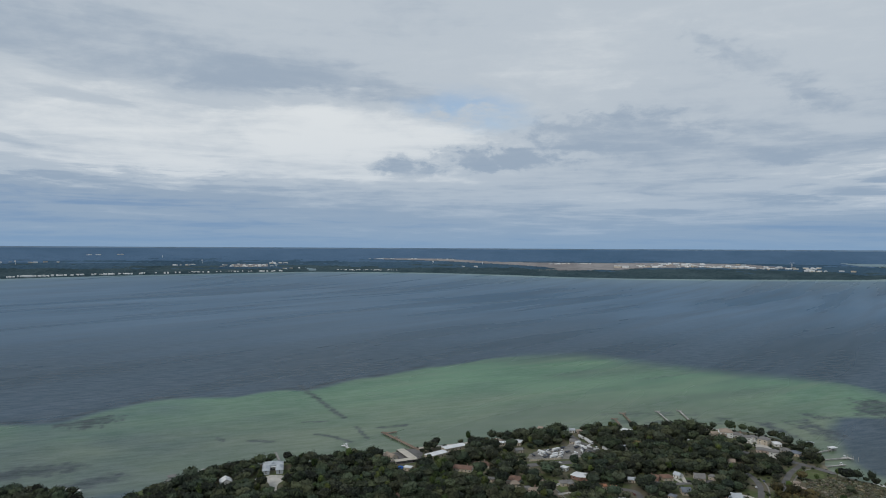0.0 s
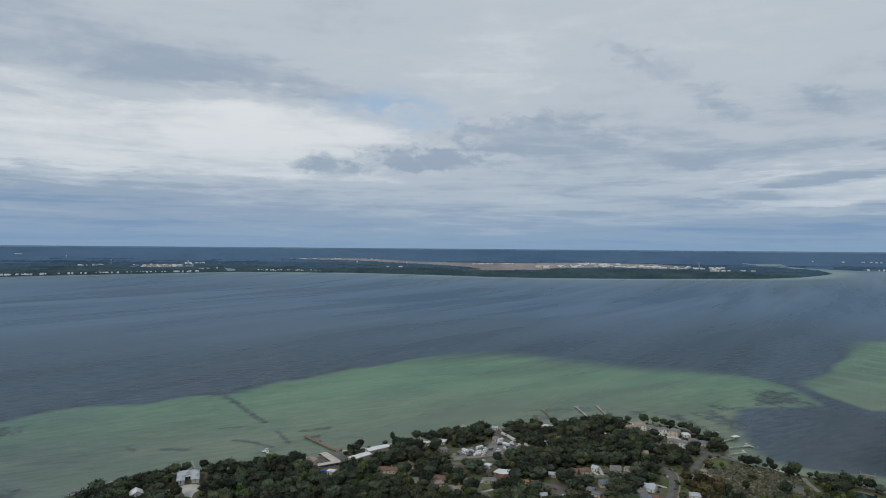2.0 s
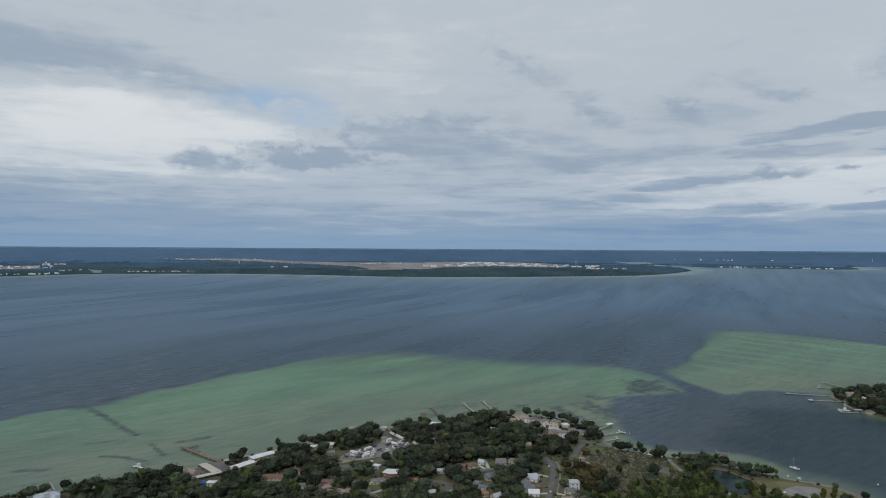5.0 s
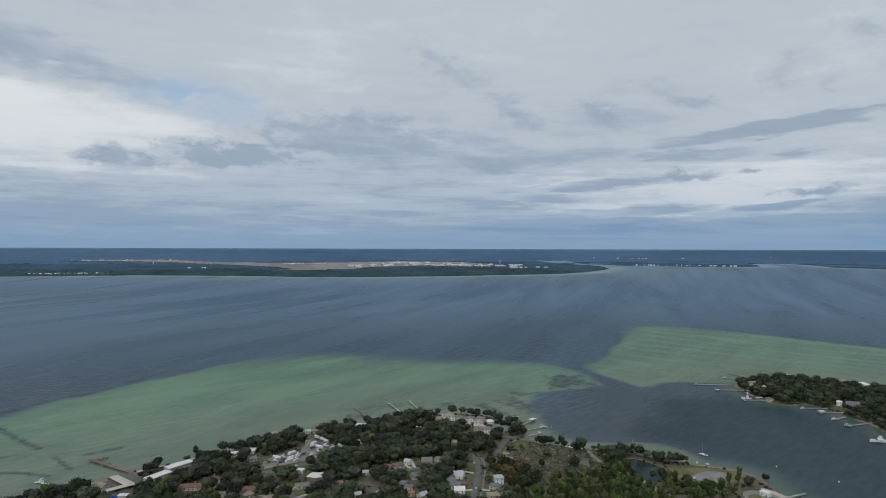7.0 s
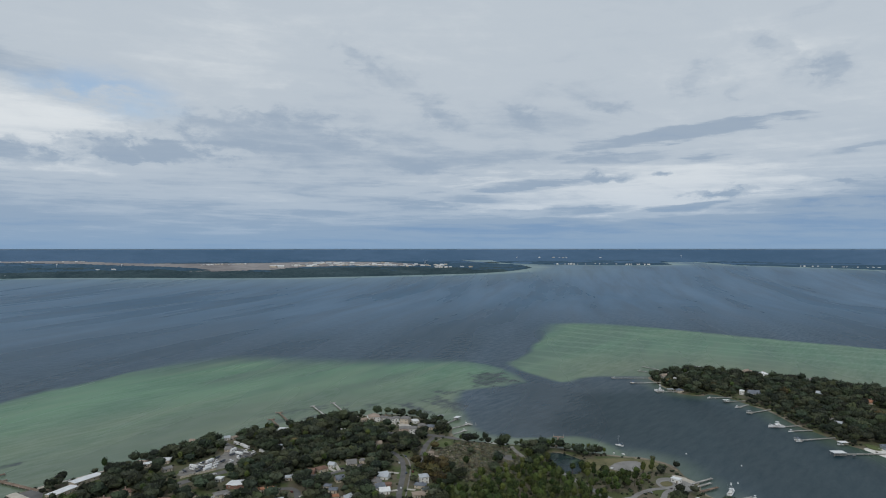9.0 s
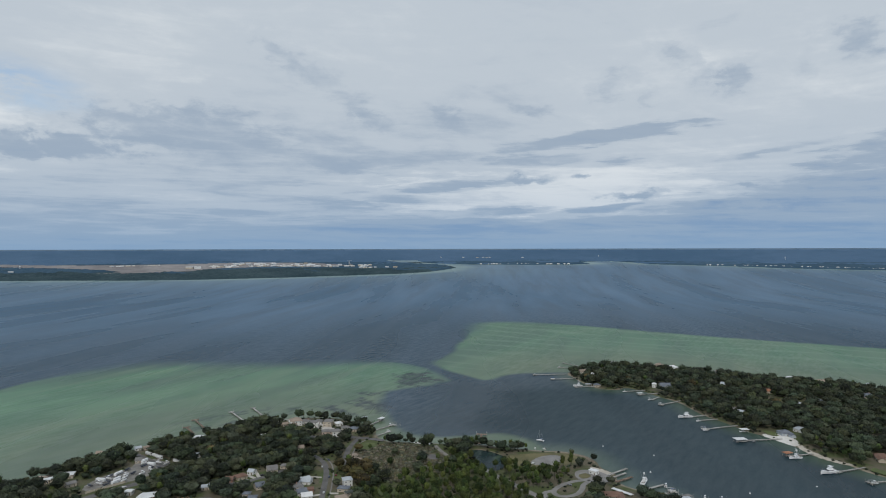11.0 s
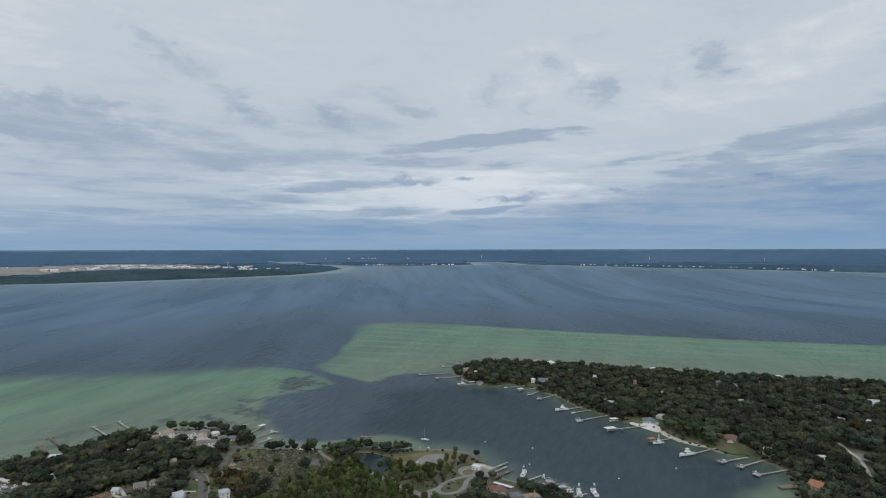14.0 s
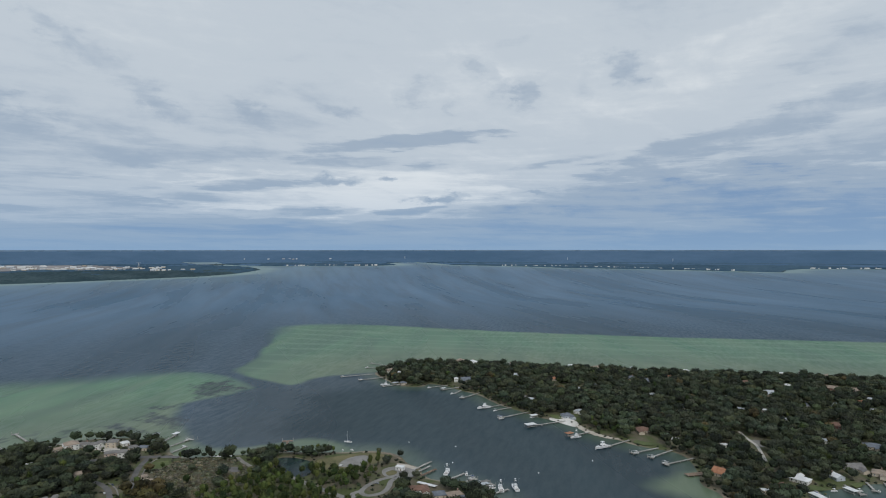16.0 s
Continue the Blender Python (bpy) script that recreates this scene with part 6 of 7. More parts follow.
for x, y, turn in ((716, 413, 150), (790, 726, 150), (654, 53, 30), (741, 379, 150)):
    copy_thing(pont, pose(x, y, 0.3, 0, 0, turn))
skiff = runabout(4.2, None, False, False, "small white skiff with an outboard engine")
skiff.matrix_world = pose(508, 480, 0, 0, 0, 100)
for x, y, turn in ((502, 488, 40), (695, 7, 120), (496, 297, 100)):
    copy_thing(skiff, pose(x, y, 0, 0, 0, turn))
for x, y, turn in ((503, 312, 165), (509, 327, 160), (673, 222, 150), (670, 204, 160), (659, 186, 150), (510, 326, 150), (716, 413, 150), (-106, 692, 120), (779, 513, 160)):
    boat_lift(x, y, turn)


def buoy(x, y):
    ob = thing("buoy", x, y, 0, 0, "small white mooring buoy afloat", "buoy", "mooring buoys")
    part("float", loft([[(r * math.cos(a * math.pi / 4), r * math.sin(a * math.pi / 4), z) for a in range(8)] for r, z in ((0.3, -0.4), (0.75, 0.0), (0.75, 0.4), (0.3, 0.9))]), GEL, ob)
    part("pole", rod(bmesh.new(), (0, 0, 0.8), (0, 0, 1.8), 0.06), METAL, ob)


for x, y in ((567, 447), (562, 281), (584, 394), (626, 251), (538, 367)):
    buoy(x, y)
for i, (x, y) in enumerate(((430, 670), (434, 664), (436, 656), (433, 651))):
    ob = thing("mooring_pile", x, y, 0, 0, "weathered wooden mooring pile standing in the water", "pile", "mooring piles")
    part("post", TALLPOST, None, ob)

# blue tarpaulin over a stored boat
tarp = thing("covered_boat", -42, 620, 1.66, 30, "boat under a bright blue tarpaulin", "boat")
part("tarpaulin", loft([[(x, y, z) for y, z in ((-2.2 * k, 0), (-1.9 * k, 1.3), (0, 2.3 * k + 0.3), (1.9 * k, 1.3), (2.2 * k, 0))] for x, k in ((-4.2, 0.7), (-1.5, 1.0), (1.5, 1.0), (4.4, 0.45))]), TARP, tarp)
keep_clear(-42, 620, 7)
keep_clear(-38, 607, 6)

# ---------- storage yard: boats on trailers and motorhomes ----------
yard_outline = rounded([(92, 649), (109, 648), (142, 656), (160, 669), (176, 667), (163, 693), (154, 709), (136, 686), (109, 678), (93, 661)], 1)
rig = trailer()
rig.matrix_world = pose(97, 655, 1.66, 0, 0, 70)
yard_boats = [runabout(7.0, None, True, False, "white motorboat on a trailer in the yard"), runabout(6.5, NAVY, False, True, "dark motorboat under a grey cover in the yard"),
              runabout(7.5, None, False, True, "white motorboat under a grey cover in the yard")]
for b in yard_boats:
    tagged(b, group="stored boats")
homes = [motorhome(9.5), motorhome(7.5, CONCRETE)]
first = {id(o): True for o in (*yard_boats, *homes)}
spots_y = []
for row in range(9):
    for col in range(12):
        x, y = 94 + col * 7.4 + row * 2.2, 651 + row * 7.4 + col * 0.6
        if inside_by(yard_outline, np.array([float(x)]), np.array([float(y)]))[0] > 1.5:
            spots_y.append((x + rng.uniform(-0.6, 0.6), y + rng.uniform(-0.6, 0.6)))
started = False
for i, (x, y) in enumerate(spots_y):
    if rng.random() < 0.42:
        continue
    turn = (25 if i % 7 < 4 else 115) + rng.uniform(-14, 14)
    if i % 5 == 2:
        kind = homes[(i // 5) % 2]
        m = pose(x, y, 1.66, 0, 0, turn)
    else:
        kind = yard_boats[i % 5 % 3]
        m = pose(x, y, 2.95, 0, 0, turn)
        if started:
            copy_thing(rig, pose(x, y, 1.66, 0, 0, turn))
        else:
            rig.matrix_world = pose(x, y, 1.66, 0, 0, turn)
            started = True
    if id(kind) in first:
        kind.matrix_world = m
        del first[id(kind)]
    else:
        copy_thing(kind, m)
for i, (x, y, turn) in enumerate(((154, 721, -70), (158, 711, -70), (160, 702, -70), (171, 680, -65), (174, 672, -65))):
    copy_thing(homes[i % 2], pose(x + 6, y, 1.66, 0, 0, turn))
fence = thing("yard_fence", 90, 642, 1.6, math.degrees(math.atan2(7.0, 32)), "long cream fence along the storage yard", "fence")
for i in range(9):
    part("panel", block(3.7, 0.12, 2.0, 2 + i * 3.85, 0, 0.05), WALL["cream"], fence)
    part("post", block(0.2, 0.2, 2.2, i * 3.85, 0, 0), TRIM, fence)

# ---------- parked cars ----------
COLOURS = ("white", "dark grey", "black", "dark red", "silver", "dark blue")
cars = [car(p, "%s car parked near the houses" % c) for p, c in zip(PAINTS, COLOURS)]
stands = ((462, 452, 20), (446, 390, 100), (-28, 640, 60), (288, 545, 70), (288, 574, 70), (303, 589, 70), (215, 584, 20), (-33, 639, 60), (-40, 642, 60), (-24, 645, 60), (108, 579, 100), (112, 634, 15),
          (120, 637, 15), (330, 666, -40), (232, 588, 0), (171, 556, 90), (259, 513, 60), (281, 545, 60), (-174, 587, 95), (711, 350, 0))
for i, (x, y, turn) in enumerate(stands):
    m = pose(x, y, max(ground_z(x, y), 1.0) + 0.14, 0, 0, turn)
    if i < len(cars):
        cars[i].matrix_world = m
    else:
        copy_thing(cars[i % len(cars)], m)
    keep_clear(x, y, 5)
    keep_clear(x * 0.985, y * 0.985, 5)

# ---------- far shore: town, airfield buildings, towers ----------
far_rng = random.Random(8)
FARWALL = surface("distant_pale_walls", (0.56, 0.56, 0.54), (0.78, 0.78, 0.76), 30.0, 0.8, 0.0)
far_meshes = [ready("body", block(1, 1, 1), FARWALL), ready("body", block(1, 1, 1), WALL["cream"]), ready("body", block(1, 1, 1), ROOF["pale"])]
roof_mesh = ready("roof", loft([[(x, y, z) for y, z in ((-0.53, 1.0), (0.53, 1.0), (0, 1.25))] for x in (-0.53, 0.53)]), ROOF["white"])
roof_mesh2 = ready("roof", loft([[(x, y, z) for y, z in ((-0.53, 1.0), (0.53, 1.0), (0, 1.25))] for x in (-0.53, 0.53)]), ROOF["grey"])


def far_building(turn, far, w, d, h, label, group, up=0.0):
    at, k = far_place(turn, far, up)
    ob = thing("distant_building", at.x, at.y, at.z, -turn + far_rng.uniform(-25, 25), label, "building", group)
    i = far_rng.randrange(3)
    part("body", far_meshes[i], None, ob, at=Matrix.Diagonal((w * k, d * k, (h + 4) * k, 1)) @ pose(0, 0, -0.15))
    part("roof", roof_mesh if far_rng.random() < 0.7 else roof_mesh2, None, ob, at=Matrix.Diagonal((w * k, d * k, (h + 4) * k, 1)) @ pose(0, 0, -0.15))


def scatter(n, turn0, turn1, far0, far1, w, h, label, group, up=0.0):
    for _ in range(n):
        s = far_rng.random()
        turn = turn0 + (turn1 - turn0) * s
        far_building(turn, far0 + (far1 - far0) * (s if abs(far1 - far0) < 500 else far_rng.random()), w * far_rng.uniform(0.5, 1.6), w * far_rng.uniform(0.4, 0.8), h * far_rng.uniform(0.6, 1.3), label, group, up)


AIR, TOWN = "pale airfield building across the bay", "pale town building across the bay"
far_building(15.6, 7382, 73, 55, 22, "large white hangar on the airfield", "airfield buildings")
far_building(16.2, 7407, 73, 55, 22, "large white hangar on the airfield", "airfield buildings")
scatter(60, 17.2, 26.5, 7517, 8311, 44, 12, AIR, "airfield buildings", 5)
scatter(24, 19.0, 26.0, 8433, 9411, 52, 13, AIR, "airfield buildings", 5)
scatter(26, 25.8, 31.2, 7394, 8067, 38, 12, AIR, "airfield buildings", 8)
scatter(10, 30.0, 33.6, 6844, 7028, 29, 9, AIR, "airfield buildings", 12)
scatter(16, 9.0, 13.5, 8433, 8922, 31, 9, AIR, "airfield buildings", 5)
scatter(12, -7.0, 1.0, 11367, 12100, 46, 10, AIR, "airfield buildings", 5)
scatter(4, 1.8, 3.2, 6820, 6893, 26, 8, AIR, "airfield buildings", 12)
scatter(46, -19.5, -14.8, 6906, 7944, 26, 7, TOWN, "town across the bay", 5)
scatter(7, -23.2, -21.4, 7394, 7639, 29, 9, TOWN, "town across the bay", 12)
scatter(7, -15.6, -13.8, 7944, 8372, 26, 12, TOWN, "town across the bay", 12)
scatter(4, -14.2, -12.8, 6209, 6294, 26, 8, TOWN, "town across the bay", 12)
scatter(10, -36, -31, 9044, 9717, 31, 9, TOWN, "town across the bay", 12)
scatter(7, -29.5, -27.0, 16989, 17600, 86, 10, TOWN, "town across the bay", 8)
scatter(7, 35.0, 45.0, 13689, 14667, 38, 9, TOWN, "town across the bay", 12)

def far_row(n, turn0, turn1, far0, far1, w, h, up=3.0):
    """Small houses strung along a far shore, as boxes with gable roofs for a joined mesh."""
    for _ in range(n):
        q = far_rng.random()
        turn = turn0 + (turn1 - turn0) * q
        at, k = far_place(turn, far0 + (far1 - far0) * q, up)
        a, b = w * far_rng.uniform(0.25, 0.8) * k, w * far_rng.uniform(0.2, 0.4) * k
        c = (h * far_rng.uniform(0.6, 1.3) + 4) * k
        m = pose(at.x, at.y, at.z - 0.6 * k, 0, 0, -turn + far_rng.uniform(-25, 25))
        corners = [(x * a, y * b, z) for x in (-1, 1) for y, z in ((-1, 0.0), (1, 0.0), (1, c), (0, c * 1.3), (-1, c))]
        n0 = len(row_verts)
        row_verts.extend(tuple(m @ Vector(p)) for p in corners)
        for i in range(5):
            j = (i + 1) % 5
            row_tris.extend([(n0 + i, n0 + j, n0 + 5 + j), (n0 + i, n0 + 5 + j, n0 + 5 + i)])
        for e in (0, 5):
            row_tris.extend([(n0 + e, n0 + e + 1, n0 + e + 2), (n0 + e, n0 + e + 2, n0 + e + 4), (n0 + e + 2, n0 + e + 3, n0 + e + 4)])


row_verts, row_tris = [], []
far_row(86, -35.2, -25.7, 5125, 5394, 11, 7)
far_row(48, -25.7, -14.3, 5394, 5724, 11, 7)
far_row(48, -9.6, -4.0, 5846, 5797, 11, 7)
far_row(30, 41.0, 49.0, 8694, 8731, 15, 7)
far_row(86, 60.0, 80.0, 8608, 7068, 13, 7)
far_row(26, 84.9, 91.0, 8205, 8608, 14, 7)
tagged(new("waterfront_houses", mesh_of("waterfront_houses", np.array(row_verts), np.array(row_tris), FARWALL, False)), "pale small houses strung along the far shores", "houses", kind="stuff")


def water_tower(turn, far, high):
    at, k = far_place(turn, far)
    ob = thing("water_tower", at.x, at.y, at.z, 0, "white water tower above the distant woods", "water tower", "water towers")
    r = 8 * k
    part("tank", loft([[(r * q * math.cos(a * math.pi / 5), r * q * math.sin(a * math.pi / 5), high * k + z * k) for a in range(10)] for q, z in ((0.3, -8), (0.9, -5), (1.0, 0), (0.85, 4), (0.2, 6))]), GEL, ob)
    part("stem", rod(bmesh.new(), (0, 0, -2), (0, 0, (high - 7) * k), 3 * k, 2 * k, 8), GEL, ob)


for turn, far, high in ((-34.3, 8519, 46), (-21.0, 8433, 51), (-24.1, 12503, 49), (-0.9, 8152, 44), (-15.2, 8054, 44), (3.6, 8128, 37), (66.2, 12638, 55), (75.1, 11966, 55), (51.5, 15278, 61)):
    water_tower(turn, far, high)
at, k = far_place(29.1, 8531)
mast = thing("lattice_mast", at.x, at.y, at.z, 0, "tall pale lattice mast on the airfield", "mast")
for sx in (-1, 1):
    for sy in (-1, 1):
        part("leg", rod(bmesh.new(), (sx * 10 * k, sy * 10 * k, 0), (sx * 2 * k, sy * 2 * k, 62 * k), 1.3 * k, 1.0 * k), METAL, mast)
part("platform", block(60 * k, 10 * k, 3 * k, 0, 0, 60 * k), METAL, mast)

# ---------- trees ----------
def crown(seed, rings, sides, shards, spread, high, base, size, boughs=7):
    """A crown of radius 1: one uneven leafy surface that swells over its boughs, notched between them, with loose leaf flakes on it."""
    r = np.random.RandomState(seed)
    a = 2.4 * np.arange(boughs) + r.uniform(-0.4, 0.4, boughs)
    out = np.sqrt((np.arange(boughs) + 0.3) / boughs) * 1.25
    ways = np.stack([np.cos(a) * np.sin(out), np.sin(a) * np.sin(out), np.cos(out)], 1)
    swell = r.uniform(0.16, 0.36, boughs)

    def skin(d):
        near = np.clip(d @ ways.T, -1, 1)
        lump = (np.sqrt(np.clip(1 - ((1 - near) / 0.16) ** 2, 0, 1)) * swell).max(1)
        far = 0.70 + lump
        return d * far[:, None] * (spread, spread, high * 0.62) + (0, 0, base + high * 0.36)

    dirs = [(0.0, 0.0, 1.0)]
    for i in range(1, rings + 1):
        p = 2.05 * (i / rings) ** 0.9
        for j in range(sides):
            q = 6.2832 * (j + 0.5 * (i % 2)) / sides + r.uniform(-0.16, 0.16)
            dirs.append((math.sin(p) * math.cos(q), math.sin(p) * math.sin(q), math.cos(p)))
    d = np.array(dirs)
    verts = (skin(d) * r.uniform(0.82, 1.12, (len(d), 1)) + r.uniform(-0.025, 0.025, d.shape)).tolist()
    tris = [(0, 1 + j, 1 + (j + 1) % sides) for j in range(sides)]
    for i in range(rings - 1):
        for j in range(sides):
            k0, k1 = 1 + i * sides, 1 + (i + 1) * sides
            j2 = (j + 1) % sides
            tris += [(k0 + j, k1 + j, k0 + j2), (k0 + j2, k1 + j, k1 + j2)]
    d = r.normal(size=(shards, 3))
    d[:, 2] = np.abs(d[:, 2]) - 0.35
    d /= np.linalg.norm(d, axis=1)[:, None]
    for p, n in zip(skin(d) * r.uniform(0.92, 1.17, (shards, 1)), d + r.normal(size=(shards, 3)) * 0.45):
        u = np.cross(n, r.normal(size=3))
        u /= np.linalg.norm(u) + 1e-9
        w = np.cross(n / (np.linalg.norm(n) + 1e-9), u)
        s = size * r.uniform(0.5, 1.2)
        n0 = len(verts)
        verts += [p + u * s, p + w * s * 0.8, p - u * s * 0.9 - w * s * 0.5]
        tris.append((n0, n0 + 1, n0 + 2))
    return np.array(verts), np.array(tris)


def tinted(me, colours):
    a = me.attributes.new("tint", "FLOAT_COLOR", "POINT")
    c = np.concatenate([colours, np.ones((len(colours), 1))], 1)
    a.data.foreach_set("color", c.astype(np.float32).ravel())


def pick_tint(r, brown=0.05):
    k = r.uniform(0.68, 1.34)
    q = r.uniform()
    if q < brown:
        return np.array((1.7, 1.1, 0.8)) * k
    return np.array((r.uniform(0.82, 1.10), 1.0, r.uniform(0.8, 1.1))) * k


def trunk_mesh(name, seed, high, limbs, rad):
    r = random.Random(seed)
    bm = bmesh.new()
    rod(bm, (0, 0, -0.4), (r.uniform(-0.03, 0.03), 0.02, high * 0.55), rad * 1.3, rad * 0.8, 7)
    for i in range(limbs):
        a = 6.283 * i / limbs + r.uniform(-0.4, 0.4)
        rod(bm, (0, 0, high * r.uniform(0.3, 0.5)), (math.cos(a) * r.uniform(0.3, 0.55), math.sin(a) * r.uniform(0.3, 0.55), high * r.uniform(0.65, 0.8)), rad * 0.6, rad * 0.25, 5)
    return ready(name, bm, BARK)


# shapes are one metre wide; trees are scaled by their crown radius
OAKS = [crown(s, 6, 11, 160, 1.06, 0.76, 0.46, 0.125, 9) for s in range(8)]
PINES = [crown(40 + s, 4, 8, 150, 0.75, 1.2, 1.2, 0.14, 7) for s in range(6)]
BUSHES = [crown(80 + s, 3, 7, 36, 0.9, 0.7, -0.10, 0.24, 4) for s in range(5)]
rt = np.random.RandomState(21)
pine_land = [rounded([(288, 499), (354, 489), (389, 526), (406, 533), (430, 455), (469, 430), (489, 422), (486, 406), (440, 403), (403, 348), (342, 367), (263, 440)], 1),
             rounded([(-86, 538), (88, 538), (81, 594), (24, 601), (-61, 604)], 1), rounded([(733, 320), (770, 357), (782, 330), (748, 263), (721, 251), (714, 271)], 1)]
marsh = rounded([(357, 604), (389, 592), (408, 565), (413, 526), (394, 499), (357, 489), (308, 499), (328, 557), (340, 589)], 1)
# oaks that have turned brown beside the marsh
rusty = np.array([(329, 613), (346, 609), (330, 544), (304, 507), (280, 499), (294, 552)], float)
clear = np.array(CLEAR)


def far_enough(x, y, slack=0.0):
    ok = np.ones(x.shape, bool)
    for i in range(0, len(clear), 400):
        c = clear[i:i + 400]
        ok &= (np.hypot(x[:, None] - c[None, :, 0], y[:, None] - c[None, :, 1]) > c[None, :, 2] + slack).all(1)
    return ok


def candidates(x0, x1, y0, y1, gap):
    xs, ys = np.meshgrid(np.arange(x0, x1, gap), np.arange(y0, y1, gap))
    xs = (xs + (np.arange(xs.shape[0]) % 2)[:, None] * gap / 2 + rt.uniform(-0.36, 0.36, xs.shape) * gap).ravel()
    ys = (ys + rt.uniform(-0.36, 0.36, ys.shape) * gap).ravel()
    turn, far = np.degrees(np.arctan2(xs, ys)), np.hypot(xs, ys)
    ok = (turn > -44) & (turn < 98) & (far > 520)
    return xs[ok], ys[ok]


near_x, near_y = candidates(-515, 540, 232, 782, 7.4)
far_x, far_y = candidates(540, 1370, -160, 782, 9.0)
tx, ty = np.concatenate([near_x, far_x]), np.concatenate([near_y, far_y])
shore_gap = land_by(tx, ty)
ok = (shore_gap > 2.0) & (np.abs(shore_gap) < 2000)
tx, ty, shore_gap = tx[ok], ty[ok], shore_gap[ok]
is_marsh = inside_by(marsh, tx, ty) > 0
is_pine = np.zeros(len(tx), bool)
for p in pine_land:
    is_pine |= inside_by(p, tx, ty) > 0
ok = far_enough(tx, ty, 2.6) & ~((tx > 325) & (tx < 390) & (ty > 700) & (rt.uniform(size=len(tx)) < 0.75)) & ~((tx > 483) & (tx < 538) & (ty > 366) & (ty < 489) & (shore_gap < 18))
tx, ty, is_marsh, is_pine, shore_gap = tx[ok], ty[ok], is_marsh[ok], is_pine[ok], shore_gap[ok]
luck = rt.uniform(size=len(tx))
kinds = np.where(is_marsh & (luck < 0.9), 2, np.where(is_pine & (luck < np.where(tx > 540, 0.35, np.where(tx > 200, 0.86, 0.22))), 1, np.where(is_pine & (luck < 0.94) & (tx > 200) & (tx < 540), 2, np.where(luck > np.where(tx > 540, 0.985, 0.95), 1, 0))))
# single trees on the shores
ALONE = [(-6, 692, 0), (34, 708, 0), (17, 703, 2), (320, 760, 1), (328, 759, 0), (352, 754, 1), (358, 753, 1), (389, 715, 1), (367, 733, 0), (394, 684, 0), (396, 666, 0), (392, 670, 0), (430, 556, 1),
         (447, 545, 1), (452, 540, 1), (457, 534, 1), (469, 515, 1), (474, 506, 1), (478, 501, 1), (482, 495, 1), (486, 486, 1), (515, 447, 0), (408, 574, 0), (401, 584, 0), (690, 50, 0), (698, 47, 0), (684, 58, 2), (668, 74, 0), (694, 24, 2), (720, 30, 0), (725, 14, 0), (661, 46, 2), (491, 427, 1), (498, 418, 1), (519, 421, 0), (480, 428, 1), (-16, 672, 0), (-21, 663, 0), (-13, 640, 0), (-60, 668, 2), (-3, 684, 2), (20, 698, 2)]
alone0, alone1 = len(tx), len(tx) + len(ALONE)
tx = np.concatenate([tx, [a[0] for a in ALONE]])
ty = np.concatenate([ty, [a[1] for a in ALONE]])
kinds = np.concatenate([kinds, [a[2] for a in ALONE]])
# undergrowth along the shores and between the houses
ux, uy = candidates(-515, 540, 232, 782, 6.0)
vx, vy = candidates(540, 1370, -160, 782, 5.0)
gap_v = land_by(vx, vy)
vx, vy = vx[(gap_v > 1.5) & (gap_v < 13)], vy[(gap_v > 1.5) & (gap_v < 13)]
ux, uy = np.concatenate([ux, vx]), np.concatenate([uy, vy])
gap_u = land_by(ux, uy)
ok = (gap_u > 1.5) & far_enough(ux, uy, -0.5) & (inside_by(marsh, ux, uy) < 0) & (rt.uniform(size=len(ux)) < 0.5)
ux, uy = ux[ok], uy[ok]
tx, ty = np.concatenate([tx, ux]), np.concatenate([ty, uy])
kinds = np.concatenate([kinds, np.full(len(ux), 3)])
mx, my = candidates(295, 420, 480, 610, 3.4)
ok = (inside_by(marsh, mx, my) > -2) & far_enough(mx, my, 0.0)
tx, ty = np.concatenate([tx, mx[ok]]), np.concatenate([ty, my[ok]])
kinds = np.concatenate([kinds, np.full(int(ok.sum()), 2)])
shore_gap = land_by(tx, ty)
tz = np.clip(shore_gap * 0.11, -0.2, 1.6)
order = np.argsort(np.hypot(tx, ty))
singles = set(order[kinds[order] < 2][:270].tolist())

tree_words = {0: ("oak_tree", "dark green live oak with a broad rounded crown", OAKS, OAK), 1: ("pine_tree", "tall pine with a bare trunk and green crown", PINES, PINE)}
stock = {}
for kind, (name, label, shapes, mat) in tree_words.items():
    for i in range(6):
        v, f = crown(100 + i, 10, 18, 700, 1.06, 0.80, 0.42, 0.10, 12) if kind == 0 else crown(150 + i, 7, 11, 520, 0.75, 1.2, 1.2, 0.11, 8)
        me = mesh_of("crown", v, f, mat, False)
        tinted(me, np.tile(pick_tint(rt, 0.0), (len(v), 1)))
        stock[kind, i] = (me, trunk_mesh("trunk", 7 * i + kind, 1.2 if kind == 0 else 2.6, 5 if kind == 0 else 3, 0.07 if kind == 0 else 0.045))

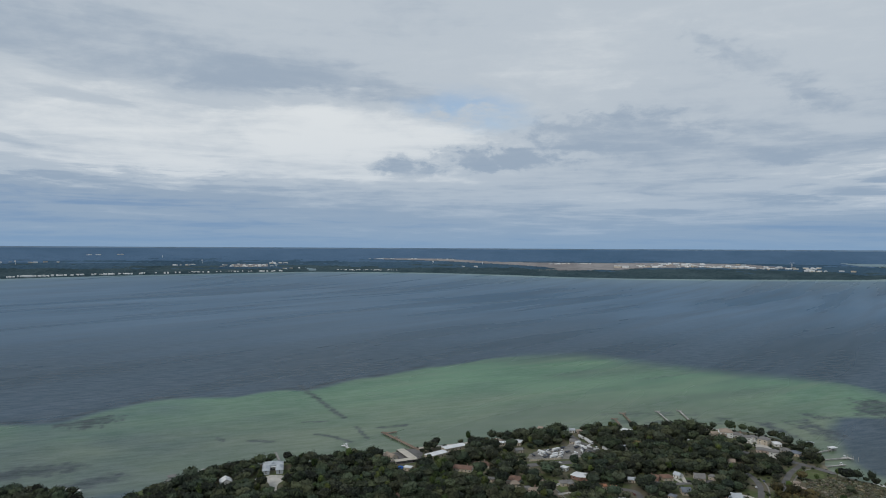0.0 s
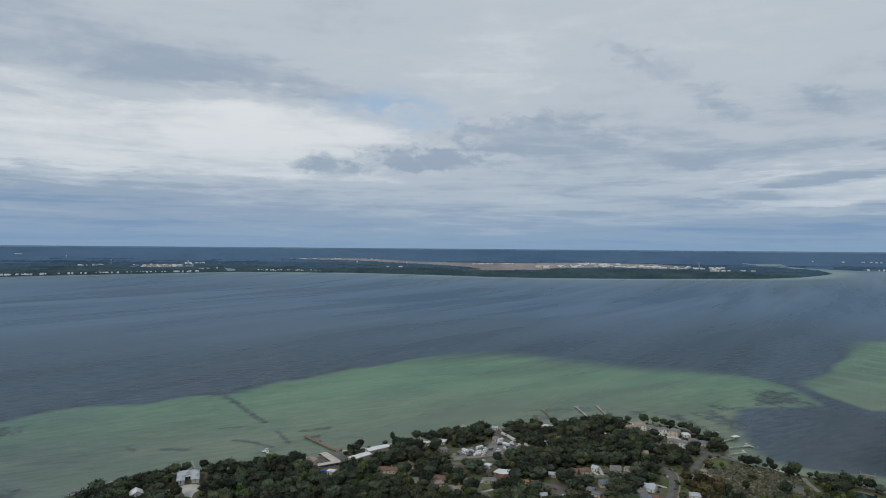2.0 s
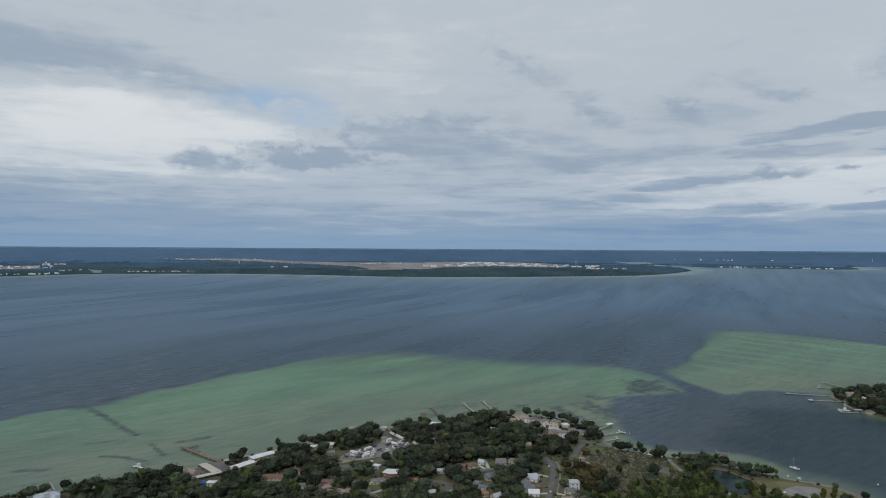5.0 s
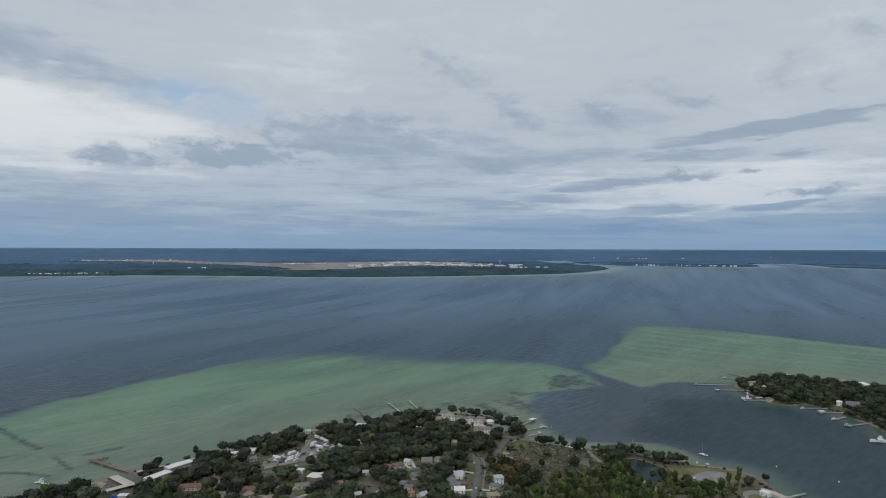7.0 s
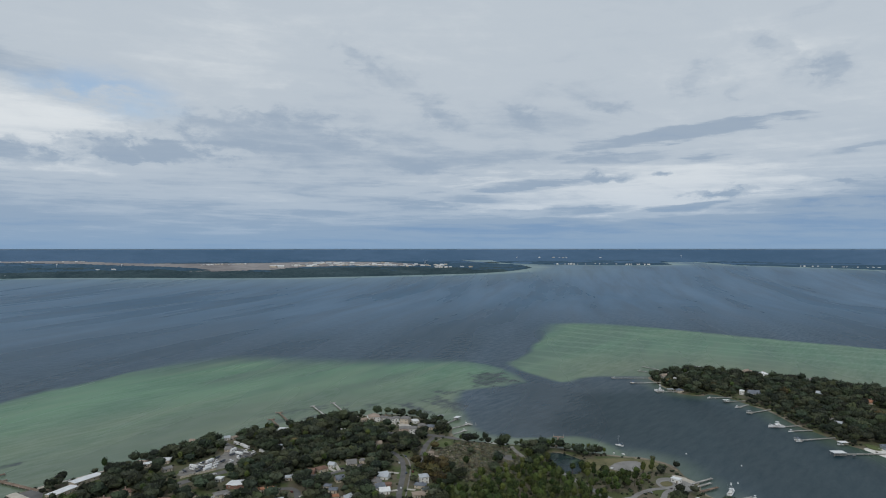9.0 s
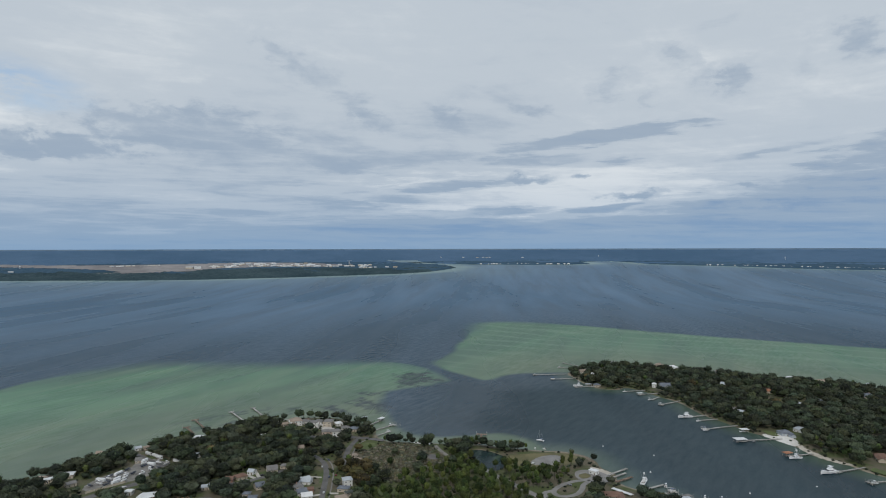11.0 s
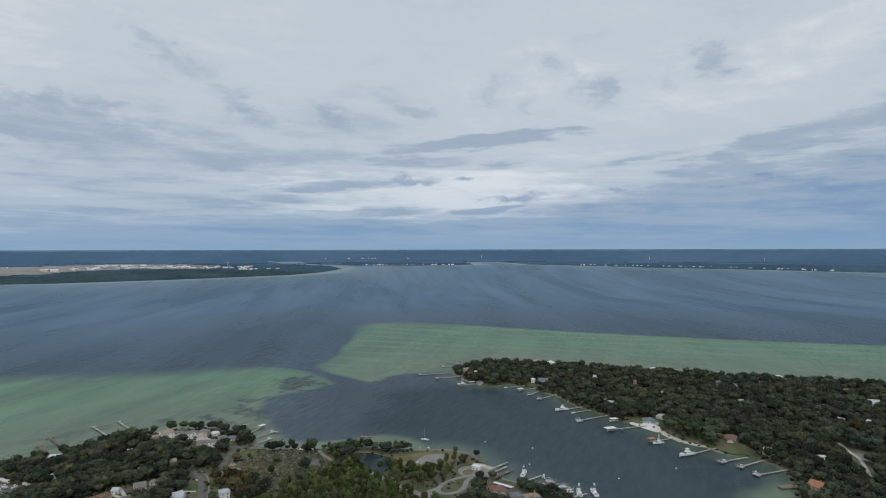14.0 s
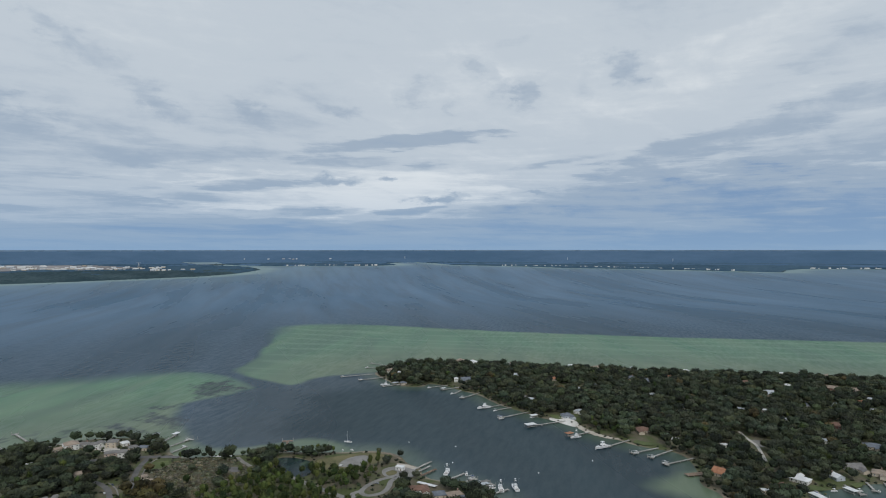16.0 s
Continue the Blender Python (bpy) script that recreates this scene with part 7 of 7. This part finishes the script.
pools = {0: [], 1: [], 2: [], 3: []}
for i in range(len(tx)):
    kind = int(kinds[i])
    size = (rt.uniform(3.4, 7.4), rt.uniform(3.2, 5.2), rt.uniform(1.3, 2.8), rt.uniform(1.4, 2.8))[kind]
    tall = size * rt.uniform(0.95, 1.4) if kind != 1 else size * rt.uniform(0.9, 1.15)
    if kind == 0:
        tall *= 1.28 if tx[i] > 540 else 1.14
    if kind < 2 and rt.uniform() < 0.06:
        tall *= 1.3
    if alone0 <= i < alone1 and kind < 2:
        size, tall = size * 0.72, tall * 0.9
    if shore_gap[i] < 12 and kind == 0:
        size, tall = size * 0.8, tall * 0.85
    turn = rt.uniform(0, 6.283)
    if i in singles:
        name, label = tree_words[kind][:2]
        ob = thing(name, tx[i], ty[i], tz[i], math.degrees(turn), label, "tree", "trees of the village woods")
        me, tr = stock[kind, rt.randint(6)]
        m = Matrix.Diagonal((size, size, tall, 1))
        part("trunk", tr, None, ob, at=m)
        part("crown", me, None, ob, at=m)
        continue
    v, f = (OAKS, PINES, BUSHES, BUSHES)[kind][rt.randint(5)]
    c, s = math.cos(turn), math.sin(turn)
    v = np.stack([(v[:, 0] * c - v[:, 1] * s) * size + tx[i], (v[:, 0] * s + v[:, 1] * c) * size + ty[i], v[:, 2] * tall + tz[i]], 1)
    tint = pick_tint(rt, 0.012 if kind == 0 else 0.0)
    if kind == 0 and inside_by(rusty, tx[i:i + 1], ty[i:i + 1])[0] > 0:
        tint = tint * (1.75, 1.15, 0.80)
    pools[kind].append((v, f, tint))

for kind, name, mat, label in ((0, "oak_woods", OAK, "dense dark green live-oak canopy over the houses"), (1, "pine_woods", PINE, "green pine crowns by the marsh and village"),
                               (2, "marsh_shrubs", SHRUB, "brown and olive shrubs of the marsh"),
                               (3, "undergrowth", OAK, "low green bushes along the shores and gardens")):
    n, vs, fs, ts = 0, [], [], []
    for v, f, t in pools[kind]:
        vs.append(v)
        fs.append(f + n)
        ts.append(np.tile(t, (len(v), 1)))
        n += len(v)
    me = mesh_of(name, np.concatenate(vs), np.concatenate(fs), mat, False)
    tinted(me, np.concatenate(ts))
    tagged(new(name, me), label, "trees", kind="stuff")
# trunks of the joined pines, which show under the crowns
n, vs, fs = 0, [], []
ring = [(math.cos(a * 1.2566), math.sin(a * 1.2566)) for a in range(5)]
for i in range(len(tx)):
    if i not in singles and kinds[i] == 1:
        vs.append(np.array([(tx[i] + x * r, ty[i] + y * r, z) for r, z in ((0.28, tz[i] - 0.3), (0.16, tz[i] + 8.0)) for x, y in ring]))
        fs.append(np.array([(n + j, n + (j + 1) % 5, n + 5 + (j + 1) % 5, n + 5 + j) for j in range(5)]))
        n += 10
tagged(new("pine_trunks", mesh_of("pine_trunks", np.concatenate(vs), np.concatenate(fs), BARK, True)), "bare grey-brown trunks of the pines", "trees", kind="stuff")
